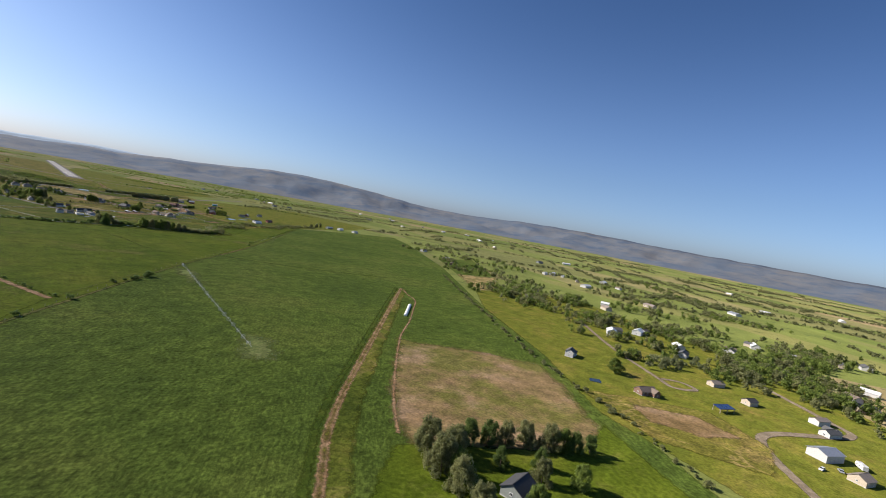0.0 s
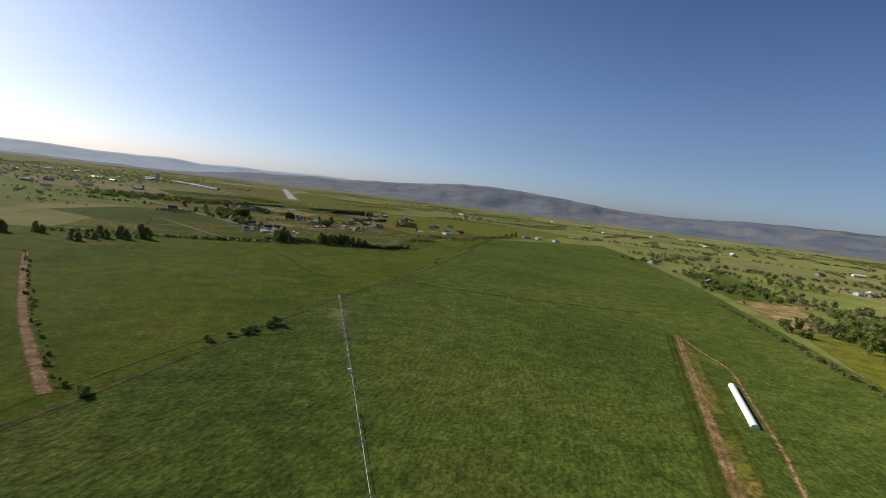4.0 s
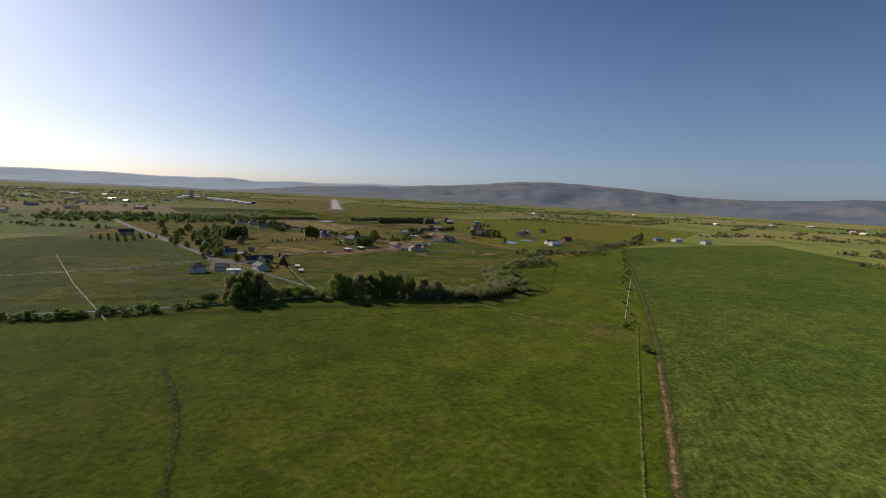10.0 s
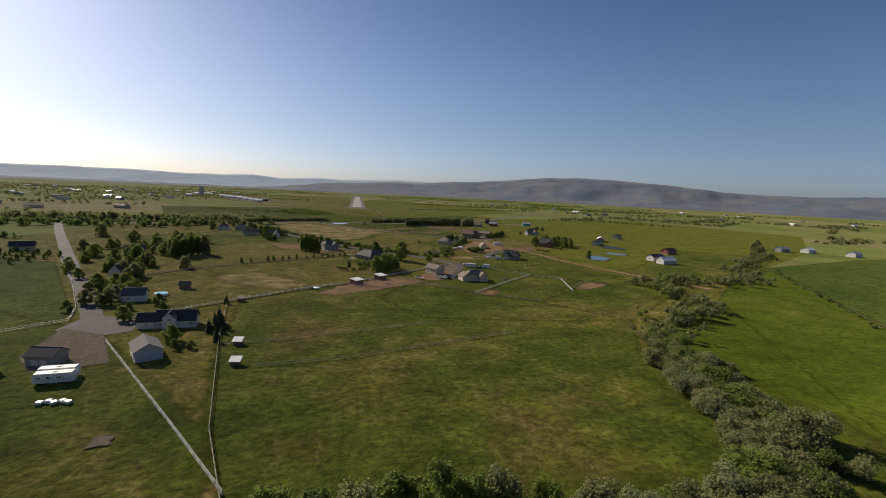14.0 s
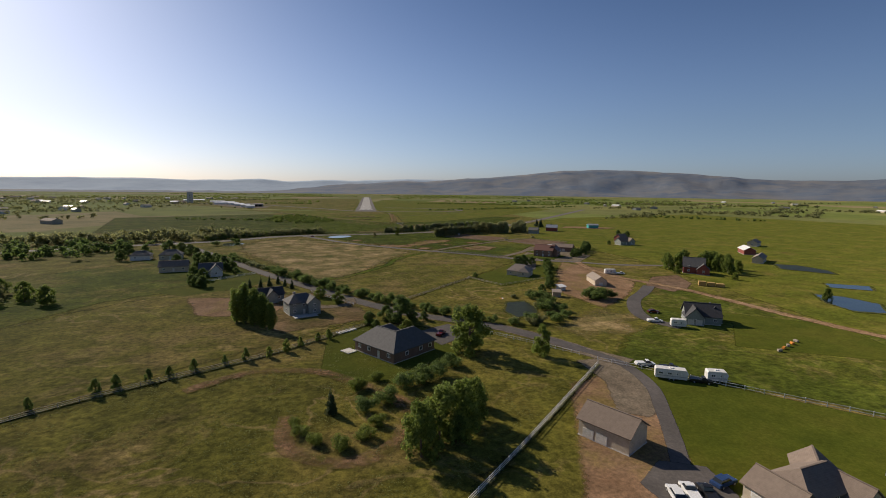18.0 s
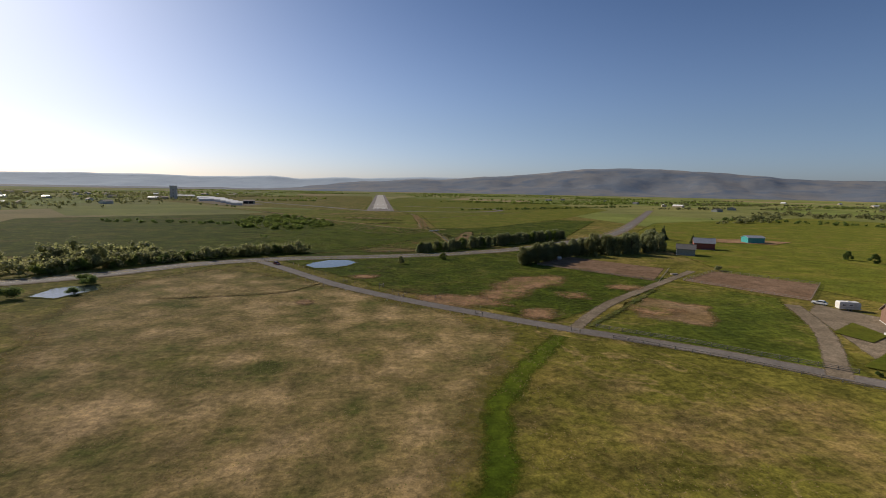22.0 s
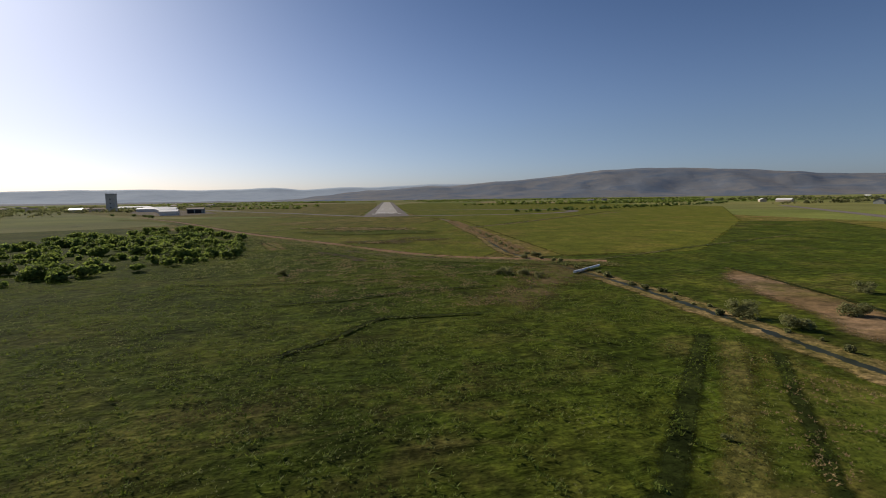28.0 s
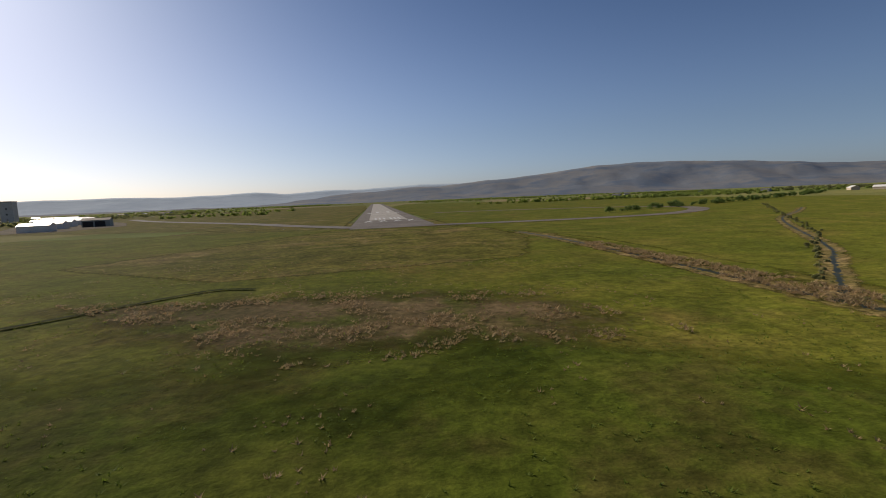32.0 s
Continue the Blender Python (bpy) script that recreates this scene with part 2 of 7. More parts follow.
    shader.inputs["Base Color"].default_value = (0.02, 0.03, 0.03, 1)
    shader.inputs["Roughness"].default_value, shader.inputs["IOR"].default_value = 0.08, 1.33
    bump_of(t, shader, noise_of(t, where, 1.6, 3.0), 0.25, 0.05)
    side = t.nodes.new("ShaderNodeAttribute")
    side.attribute_name = "edge"
    ragged = calc(t, "ADD", side.outputs["Fac"], calc(t, "MULTIPLY_ADD", noise_of(t, where, 0.8, 4.0), 1.6, -0.8))
    wire(t, calc(t, "GREATER_THAN", ragged, 0.0), shader.inputs["Alpha"])
    return m


def murky(name):
    m, t, shader = fresh(name)
    where = t.nodes.new("ShaderNodeNewGeometry").outputs["Position"]
    wire(t, ramp_of(t, noise_of(t, where, 0.6, 4.0), [(0.35, (0.018, 0.022, 0.014)), (0.65, (0.035, 0.04, 0.02))]), shader.inputs["Base Color"])
    shader.inputs["Roughness"].default_value, shader.inputs["Specular IOR Level"].default_value = 0.4, 0.04
    side = t.nodes.new("ShaderNodeAttribute")
    side.attribute_name = "edge"
    wire(t, calc(t, "GREATER_THAN", calc(t, "ADD", side.outputs["Fac"], calc(t, "MULTIPLY_ADD", noise_of(t, where, 0.8, 4.0), 1.6, -0.8)), 0.0), shader.inputs["Alpha"])
    return m


def slope(name, low, high, far):
    """Distant hillsides: dry grass, dark timber in the folds and on top, with distance haze mixed into the colours."""
    m, t, shader = fresh(name)
    where = t.nodes.new("ShaderNodeNewGeometry").outputs["Position"]
    big = noise_of(t, where, 1 / 420, 7.0, 0.65)
    base = ramp_of(t, big, [(0.35, low), (0.62, high)])
    woods = noise_of(t, where, 1 / 140, 6.0, 0.62)
    base = mix_of(t, "MIX", ramp_of(t, woods, [(0.5, (0, 0, 0)), (0.66, (0.7, 0.7, 0.7))]), base, far)
    wire(t, base, shader.inputs["Base Color"])
    shader.inputs["Roughness"].default_value, shader.inputs["Specular IOR Level"].default_value = 1.0, 0.05
    bump_of(t, shader, woods, 0.4, 22.0)
    return m


M_COUNTRY = country("farmland")
M_ALFALFA = soil("alfalfa", (0.056, 0.086, 0.0155), (0.075, 0.108, 0.019), (0.098, 0.122, 0.025), 70, 1.0, rows=(55, 0.9, 0.26), lumps=0.9, edge=0.8, contrast=0.65)
M_PASTURE = soil("pasture", (0.058, 0.088, 0.0075), (0.08, 0.108, 0.0095), (0.104, 0.12, 0.0135), 45, 1.3, edge=1.0, tint=(0.13, 0.113, 0.0325), tint_size=60, tint_from=0.56, trails=0.12)
M_MEADOW = soil("meadow", (0.056, 0.077, 0.01155), (0.08736, 0.105, 0.01595), (0.1366, 0.125, 0.0264), 30, 1.2, edge=1.5, lumps=0.9, tint=(0.163, 0.108, 0.0435), tint_size=38, contrast=0.7, tint_from=0.57, trails=0.45)
M_LUSH = soil("lush meadow", (0.04, 0.061, 0.0075), (0.06, 0.083, 0.01), (0.095, 0.106, 0.017), 13, 1.0, edge=1.5, lumps=1.3, tint=(0.12, 0.095, 0.035), tint_size=34, tint_from=0.57, contrast=0.85, trails=0.15, rows=(8, 0.8, 0.22))
M_BANK = soil("dry bank", (0.13, 0.115, 0.036), (0.2, 0.155, 0.064), (0.3, 0.22, 0.11), 4, 0.5, edge=0.6, lumps=0.7, contrast=0.7)
M_DYKE = soil("thin dyke grass", (0.085, 0.092, 0.02), (0.12, 0.116, 0.032), (0.165, 0.14, 0.05), 4, 0.6, edge=0.7, lumps=0.8, contrast=0.7)
# Ditch weeds plus the ditch's shade, put into one near-black colour.
M_GULLY_SHADE = soil("dark gully weeds", (0.014, 0.022, 0.005), (0.022, 0.032, 0.007), (0.034, 0.046, 0.01), 3, 0.5, edge=0.25, lumps=0.5, contrast=0.6)
M_OLIVE = soil("olive grass", (0.1058, 0.1021, 0.01929), (0.1372, 0.127, 0.0261), (0.1754, 0.1408, 0.03672), 22, 1.0, edge=1.2, tint=(0.233, 0.163, 0.0704), tint_size=34, tint_from=0.54, trails=0.9, contrast=0.75)
M_DRY = soil("dry grass", (0.105, 0.11, 0.031), (0.255, 0.192, 0.084), (0.46, 0.33, 0.175), 9, 0.8, edge=4.0, tint=(0.132, 0.128, 0.0317), tint_size=24, tint_from=0.56, trails=0.5)
M_LAWN = soil("lawn", (0.0644, 0.08232, 0.01045), (0.0805, 0.09408, 0.0121), (0.1012, 0.1029, 0.01595), 15, 0.5, edge=0.25, lumps=0.15, contrast=0.3)
M_FRESH = soil("fresh green grass", (0.099, 0.116, 0.01595), (0.1276, 0.137, 0.0187), (0.1672, 0.15, 0.0297), 16, 0.9, edge=1.0, tint=(0.183, 0.137, 0.0393), tint_size=26, tint_from=0.58, trails=0.12)
M_STUBBLE = soil("stubble", (0.149, 0.1, 0.0454), (0.218, 0.144, 0.0787), (0.297, 0.201, 0.135), 18, 1.0, edge=1.5, tint=(0.1, 0.0917, 0.0262), tint_size=28)
M_FALLOW = soil("fallow stubble", (0.15, 0.115, 0.05), (0.24, 0.162, 0.088), (0.34, 0.235, 0.16), 24, 0.9, edge=3.5, tint=(0.125, 0.125, 0.03), tint_size=38, tint_from=0.44, trails=0.6)
M_DIRT = soil("bare dirt", (0.22, 0.132, 0.08), (0.28, 0.172, 0.105), (0.34, 0.215, 0.135), 7, 0.5, edge=0.9, lumps=0.25, contrast=0.45, tint=(0.19, 0.14, 0.055), tint_size=12)
M_WORN = soil("worn trodden ground", (0.205, 0.128, 0.0712), (0.277, 0.166, 0.0969), (0.349, 0.214, 0.128), 7, 0.6, edge=3.0, lumps=0.3, contrast=0.6, tint=(0.133, 0.128, 0.0285), tint_size=9)
M_PLOUGHED = soil("ploughed soil", (0.16, 0.1, 0.068), (0.19, 0.122, 0.085), (0.22, 0.145, 0.105), 10, 0.5, edge=0.3, lumps=0.15, rows=(-40, 0.7, 0.12), contrast=0.5)
M_TRACK = soil("dirt track", (0.23, 0.14, 0.08), (0.29, 0.185, 0.112), (0.34, 0.23, 0.15), 6, 0.5, edge=0.6, lumps=0.2, contrast=0.7)
M_GRAVEL = soil("gravel", (0.16, 0.128, 0.098), (0.2, 0.16, 0.122), (0.24, 0.195, 0.15), 9, 0.35, edge=0.35, lumps=0.08, contrast=0.5)
M_ROADWAY = soil("worn pale asphalt", (0.14, 0.124, 0.113), (0.165, 0.147, 0.134), (0.19, 0.17, 0.155), 9, 0.4, rough=0.88, edge=0.15, lumps=0.02, contrast=0.3)
M_ASPHALT = soil("asphalt", (0.095, 0.084, 0.078), (0.115, 0.102, 0.095), (0.138, 0.122, 0.114), 12, 0.3, rough=0.85, edge=0.1, lumps=0.02, contrast=0.25)
M_OLD_TAR = soil("old tar", (0.15, 0.128, 0.112), (0.18, 0.155, 0.136), (0.21, 0.18, 0.158), 18, 0.6, rough=0.9, edge=0.3, lumps=0.02, contrast=0.35)
M_CONCRETE = soil("runway concrete", (0.38, 0.345, 0.3), (0.45, 0.41, 0.36), (0.5, 0.46, 0.41), 22, 0.6, rough=0.85, edge=0.15, lumps=0.02, contrast=0.25)
M_ROAD_PAINT = soil("road paint", (0.55, 0.55, 0.52), (0.65, 0.65, 0.62), (0.72, 0.72, 0.7), 5, 0.3, rough=0.7, edge=0.02, lumps=0.01, contrast=0.15)
M_YELLOW = soil("yellow road paint", (0.45, 0.32, 0.06), (0.5, 0.36, 0.07), (0.55, 0.4, 0.09), 5, 0.3, rough=0.7, edge=0.02, lumps=0.01, contrast=0.15)
M_DITCH = soil("ditch weeds", (0.0504, 0.0632, 0.0196), (0.0842, 0.0938, 0.0269), (0.135, 0.12, 0.0441), 6, 0.8, edge=0.6, lumps=0.7)
M_PALE = soil("pale flattened grass", (0.1, 0.135, 0.04), (0.14, 0.165, 0.055), (0.18, 0.195, 0.078), 4, 0.8, edge=4.5)
M_TRAIL = soil("trodden pale grass", (0.115, 0.135, 0.038), (0.145, 0.16, 0.048), (0.19, 0.19, 0.066), 5, 0.6, edge=0.25)
M_MOWN = soil("pale mown strip", (0.09, 0.096, 0.042), (0.12, 0.12, 0.06), (0.156, 0.15, 0.09), 8, 0.5, edge=0.15)
M_PIPE = soil("white pipe", (0.6, 0.6, 0.56), (0.68, 0.68, 0.64), (0.75, 0.75, 0.72), 8, 0.5, rough=0.5, edge=0.02, lumps=0.01, contrast=0.15)
M_PEAT = soil("thin brown weeds", (0.1, 0.085, 0.035), (0.15, 0.11, 0.055), (0.21, 0.15, 0.085), 6, 0.6, edge=4.5, lumps=0.5, tint=(0.085, 0.1, 0.018), tint_size=7)
M_RUSH = soil("dark rushes", (0.034, 0.056, 0.009), (0.05, 0.076, 0.011), (0.07, 0.09, 0.015), 9, 0.7, edge=0.9, lumps=0.5, contrast=0.6)
M_DAMP = soil("damp dark grass", (0.06, 0.084, 0.0105), (0.08, 0.102, 0.013), (0.108, 0.12, 0.019), 8, 0.8, edge=4.5, lumps=0.6, tint=(0.09, 0.085, 0.02), tint_size=9)
M_WATER = water("pond water")
M_MURKY = murky("murky water")
# Blue-grey base colours carry the haze of distance, paler for the far range.
M_HILL_HAZED = slope("hillside", (0.1, 0.126, 0.168), (0.155, 0.158, 0.166), (0.068, 0.1, 0.157))
M_HILL_FAR_HAZED = slope("far hillside", (0.265, 0.325, 0.4), (0.295, 0.355, 0.425), (0.235, 0.295, 0.37))
M_LEAF = leafy("broad leaves", (0.1043, 0.146, 0.03339), (0.2615, 0.3228, 0.07512), 0.6)
M_LEAF_DARK = leafy("dark leaves", (0.07318, 0.1172, 0.03408), (0.1829, 0.2444, 0.06829), 0.6)
M_LEAF_SILVER = leafy("silvery leaves", (0.1428, 0.1668, 0.0792), (0.3648, 0.3804, 0.2064), 0.6)
M_LEAF_GREY = leafy("grey green leaves", (0.1426, 0.1558, 0.06838), (0.3326, 0.3326, 0.1518), 0.6)
M_LEAF_BRIGHT = leafy("bright leaves", (0.1008, 0.144, 0.02592), (0.2304, 0.2736, 0.0576), 0.6)
M_NEEDLE = leafy("conifer needles", (0.03168, 0.05472, 0.0216), (0.07488, 0.1066, 0.04032), 0.12)
M_WEED = leafy("weed leaves", (0.127, 0.149, 0.0395), (0.279, 0.287, 0.105), 0.5)
M_TWIG = plain("bare twigs", (0.24, 0.185, 0.13), 0.9)
M_BARK = plain("bark", (0.13, 0.095, 0.07), 0.95, bump=0.05)
M_BLADE = leafy("grass blades", (0.091, 0.139, 0.0166), (0.183, 0.223, 0.0354), 0.5)
M_STRAW = leafy("dry stalks", (0.276, 0.196, 0.103), (0.391, 0.287, 0.172), 0.4)
SHINGLE = dict(rough=0.9, bump=0.03, stripes=(2, 0.12, 0.22))
M_ROOF_DARK = plain("charcoal shingles", (0.055, 0.055, 0.06), **SHINGLE)
M_ROOF_GREY = plain("grey shingles", (0.11, 0.108, 0.108), **SHINGLE)
M_ROOF_BROWN = plain("brown shingles", (0.2, 0.155, 0.125), **SHINGLE)
M_ROOF_TAN = plain("tan shingles", (0.27, 0.225, 0.19), **SHINGLE)
M_ROOF_WHITE = plain("white metal roof", (0.78, 0.78, 0.76), 0.4, stripes=(0, 0.5, 0.12))
M_ROOF_METAL = plain("galvanised roof", (0.5, 0.51, 0.53), 0.4, 0.6, stripes=(0, 0.45, 0.18))
M_ROOF_RED = plain("rust brown metal roof", (0.15, 0.07, 0.05), 0.55, stripes=(0, 0.45, 0.15))
SIDING = dict(rough=0.7, bump=0.01, stripes=(2, 0.13, 0.16))
M_WALL_WHITE = plain("white siding", (0.58, 0.57, 0.55), **SIDING)
M_WALL_BLUE = plain("pale blue siding", (0.36, 0.39, 0.44), **SIDING)
M_WALL_TAN = plain("tan siding", (0.5, 0.42, 0.32), **SIDING)
M_WALL_GREY = plain("grey green siding", (0.25, 0.27, 0.25), **SIDING)
M_WALL_BROWN = plain("brown siding", (0.2, 0.12, 0.085), **SIDING)
M_WALL_RED = plain("barn red boards", (0.24, 0.06, 0.045), **SIDING)
M_WALL_TEAL = plain("teal metal siding", (0.04, 0.3, 0.29), 0.5, stripes=(0, 0.3, 0.2))
M_TRIM = plain("white trim", (0.78, 0.77, 0.75), 0.5)
M_DOOR = plain("panelled door", (0.6, 0.58, 0.54), 0.5)
M_STONE = plain("chimney stone", (0.3, 0.27, 0.25), 0.9, bump=0.03, size=0.2)
M_SLAB = plain("concrete slab", (0.5, 0.48, 0.45), 0.85)
M_WOOD = plain("weathered timber", (0.34, 0.29, 0.23), 0.9, bump=0.01)
M_VINYL = plain("white vinyl", (0.68, 0.67, 0.64), 0.45)
M_STEEL = plain("galvanised steel", (0.55, 0.56, 0.57), 0.4, 0.7)
M_TOWER = plain("grey concrete tower", (0.42, 0.43, 0.43), 0.8, size=3.0)
M_RUBBER = plain("tyre rubber", (0.025, 0.025, 0.025), 0.85)
M_PLASTIC = plain("white plastic film", (0.85, 0.85, 0.84), 0.35)
M_POOL = plain("pool water", (0.12, 0.5, 0.58), 0.1)
M_ORANGE = plain("orange plastic", (0.65, 0.24, 0.04), 0.5)
M_BLACK = plain("black netting", (0.02, 0.02, 0.022), 0.8)
M_HAY = plain("hay bales", (0.42, 0.27, 0.09), 0.95, bump=0.05)
PAINT = {key: plain(key + " car paint", c, 0.25, 0.1, tuple(v * 0.95 for v in c), 1.0) for key, c in dict(
    white=(0.75, 0.75, 0.74), black=(0.02, 0.02, 0.022), silver=(0.42, 0.43, 0.44), red=(0.1, 0.016, 0.016), blue=(0.03, 0.06, 0.15)).items()}
M_GLASS, _t, _s = fresh("dark window glass")
_s.inputs["Base Color"].default_value, _s.inputs["Roughness"].default_value = (0.02, 0.025, 0.03, 1), 0.05
_s.inputs["IOR"].default_value = 1.5

# ---- ground ----
def sheet(name, verts, faces, material, attribute=None):
    me = bpy.data.meshes.new(name)
    me.from_pydata(verts, [], faces)
    if attribute is not None:
        me.attributes.new("edge", "FLOAT", "POINT").data.foreach_set("value", np.asarray(attribute, dtype=np.float32))
    me.materials.append(material)
    ob = new(name, me)
    return ob


LEVEL = [0.006]


def cover(name, points, material, label, width=None, step=None, kind="structure", border=4.0):
    """A thin layer of ground cover inside an outline, or along a line of the given width. Every point of its grid knows how far inside it lies."""
    p = np.array(points, float)
    border = min(border, 1.8 * EDGES.get(material.name, 0.6) + 0.2)
    lo, hi = p.min(0) - border - (width or 0) / 2, p.max(0) + border + (width or 0) / 2
    step = step or max(0.5, min(4.0, (hi - lo).max() / 90))
    xs, ys = np.arange(lo[0], hi[0] + step, step), np.arange(lo[1], hi[1] + step, step)
    gx, gy = np.meshgrid(xs, ys)
    q = np.stack([gx.ravel(), gy.ravel()], 1)
    a, b = (p[:-1], p[1:]) if width else (p, np.roll(p, -1, 0))
    far = np.full(len(q), 1e9)
    inside = np.zeros(len(q), bool)
    for s, e in zip(a, b):
        d = e - s
        f = np.clip(((q - s) @ d) / max(d @ d, 1e-9), 0, 1)
        far = np.minimum(far, np.hypot(*(q - s - f[:, None] * d).T))
        if not width:
            crosses = (s[1] > q[:, 1]) != (e[1] > q[:, 1])
            at = s[0] + (q[:, 1] - s[1]) * d[0] / (d[1] if abs(d[1]) > 1e-9 else 1e-9)
            inside ^= crosses & (q[:, 0] < at)
    edge = width / 2 - far if width else np.where(inside, far, -far)
    edge = np.clip(edge, -30, 30)
    n = len(xs)
    i = np.arange(len(q)).reshape(len(ys), n)
    quads = np.stack([i[:-1, :-1], i[:-1, 1:], i[1:, 1:], i[1:, :-1]], -1).reshape(-1, 4)
    quads = quads[edge[quads].max(1) > -border]
    used, faces = np.unique(quads, return_inverse=True)
    LEVEL[0] += 0.001
    verts = np.c_[q[used], np.full(len(used), LEVEL[0])]
    return tagged(sheet(name, verts.tolist(), faces.reshape(-1, 4).tolist(), material, edge[used]), label, name.replace("_", " "), kind=kind)


def strip(name, points, material, label, width, step=1.2, smooth=True, kind="structure"):
    """A road or lane as a ribbon with its own edge, rounded through its bends."""
    p = [Vector((*q, 0)) for q in points]
    line = []
    for k in range(len(p) - 1):
        p0, p1, p2, p3 = p[max(k - 1, 0)], p[k], p[k + 1], p[min(k + 2, len(p) - 1)]
        many = max(2, int((p2 - p1).length / step))
        for j in range(many):
            u = j / many
            line.append(0.5 * (2 * p1 + (p2 - p0) * u + (2 * p0 - 5 * p1 + 4 * p2 - p3) * u * u + (3 * p1 - p0 - 3 * p2 + p3) * u ** 3) if smooth else p1.lerp(p2, u))
    line.append(p[-1])
    LEVEL[0] += 0.001
    half, rim = width / 2, min(0.8, 1.8 * EDGES.get(material.name, 0.4) + 0.02)
    verts, faces, edge = [], [], []
    for k, c in enumerate(line):
        ahead = (line[min(k + 1, len(line) - 1)] - line[max(k - 1, 0)]).normalized()
        out = Vector((-ahead.y, ahead.x, 0))
        for d in (-half - rim, 0.0, half + rim):
            verts.append(c + out * d + Vector((0, 0, LEVEL[0])))
            edge.append(half - abs(d))
    for k in range(len(line) - 1):
        for j in range(2):
            a = 3 * k + j
            faces.append((a, a + 1, a + 4, a + 3))
    return tagged(sheet(name, verts, faces, material, edge), label, name.replace("_", " "), kind=kind)


def base_ground():
    rings = [0, 200, 500, 1000, 2000, 3200, 4700]
    verts, faces = [(130, 560, 0)], []
    for r in rings[1:]:
        verts += [(130 + r * math.cos(a * math.tau / 96), 560 + r * math.sin(a * math.tau / 96), 0) for a in range(96)]
    for a in range(96):
        faces.append((0, 1 + a, 1 + (a + 1) % 96))
    for k in range(len(rings) - 2):
        for a in range(96):
            i, j = 1 + k * 96 + a, 1 + k * 96 + (a + 1) % 96
            faces.append((i, i + 96, j + 96, j))
    tagged(sheet("ground", verts, faces, M_COUNTRY), "broad green valley floor of fields and scrub", "ground", kind="structure")


base_ground()


def ridge(name, table, inner, outer, material, label, seed, rugged):
    """A range of hills all round, by the height of its skyline in degrees against the heading in degrees."""
    az = np.arange(-180, 180.01, 0.5)
    keys = sorted(table)
    crest = np.interp(az, keys, [table[k] for k in keys])
    verts, faces = [], []
    rows = 10
    for a, el in zip(az, crest):
        top = 33 + outer * math.tan(radians(el))
        for k in range(rows + 2):
            f = min(k / rows, 1.0)
            r = inner + (outer - inner) * f if k <= rows else outer + 150
            x, y = 120 - r * math.sin(radians(a)), 540 + r * math.cos(radians(a))
            n = noise.fractal(Vector((x / 420, y / 420, seed)), 0.9, 2.1, 5)
            m = noise.fractal(Vector((a / 3.0, 0, seed)), 0.8, 2.0, 5)
            z = (top + 6 * rugged * m) * f ** 1.25 + n * 34 * rugged * math.sin(math.pi * f) ** 1.0 * (top / 160)
            verts.append((x, y, z if k <= rows else -60) if k else (x, y, -2))
    for i in range(len(az) - 1):
        for k in range(rows + 1):
            a = i * (rows + 2) + k
            faces.append((a, a + rows + 2, a + rows + 3, a + 1))
    ob = tagged(sheet(name, verts, faces, material), label, "hills", kind="structure")
    for f in ob.data.polygons:
        f.use_smooth = True


# Both ranges wear colours with the haze painted in.
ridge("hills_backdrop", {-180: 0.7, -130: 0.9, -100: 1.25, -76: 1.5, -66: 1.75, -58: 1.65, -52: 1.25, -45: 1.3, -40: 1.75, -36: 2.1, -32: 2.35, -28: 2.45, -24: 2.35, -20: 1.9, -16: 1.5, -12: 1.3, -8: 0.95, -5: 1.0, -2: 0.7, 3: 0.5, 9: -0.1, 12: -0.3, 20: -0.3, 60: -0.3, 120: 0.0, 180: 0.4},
      3000, 4250, M_HILL_HAZED, "long grassy ridge with dark timber on its top, haze in its colour", 3.0, 1.0)
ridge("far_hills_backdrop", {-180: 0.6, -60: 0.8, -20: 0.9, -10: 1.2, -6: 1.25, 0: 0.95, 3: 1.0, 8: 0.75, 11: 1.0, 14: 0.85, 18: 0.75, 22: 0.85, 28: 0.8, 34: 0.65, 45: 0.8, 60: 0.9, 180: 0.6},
      3700, 4400, M_HILL_FAR_HAZED, "far hills across the valley, haze painted in as pale blue", 9.0, 0.5)

# ---- fields ----
cover("valley_grass", [(-60, 462), (240, 462), (330, 640), (330, 760), (300, 1000), (300, 1260), (60, 1260), (-60, 1000)], M_OLIVE, "green grass between lanes and gardens", step=6)
cover("east_grass", [(205, 600), (330, 650), (450, 730), (640, 900), (560, 1150), (330, 1060), (250, 960), (216, 850), (228, 760)], M_FRESH, "broad green grazing land", step=6)
cover("alfalfa_field", [(-140, -20), (0, 181), (24, 217), (83, 302), (174, 420), (326, 647), (446, 690), (560, 715), (503, 598), (372, 378), (247, 203), (194, 118), (130, 20), (70, -80), (-140, -80)], M_ALFALFA, "dark green alfalfa field with faint mown rows")
cover("cow_pasture", [(0, 181), (24, 217), (83, 302), (174, 420), (326, 647), (300, 640), (215, 560), (172, 482), (144, 464), (60, 466), (-60, 452), (-260, 420), (-260, 200), (-140, -20)], M_PASTURE, "bright green grazed pasture with brownish patches")
cover("west_field", [(-300, 420), (-60, 380), (-41, 368), (-7, 276), (18, 219), (0, 185), (-140, -10), (-300, 100)], M_PASTURE, "green hay field beyond a farm ditch")
cover("crop_field", [(-70, 640), (-31, 642), (-5, 631), (36, 560), (38, 553), (22, 532), (-40, 505), (-100, 560)], M_ALFALFA, "dark green crop beside an estate road")
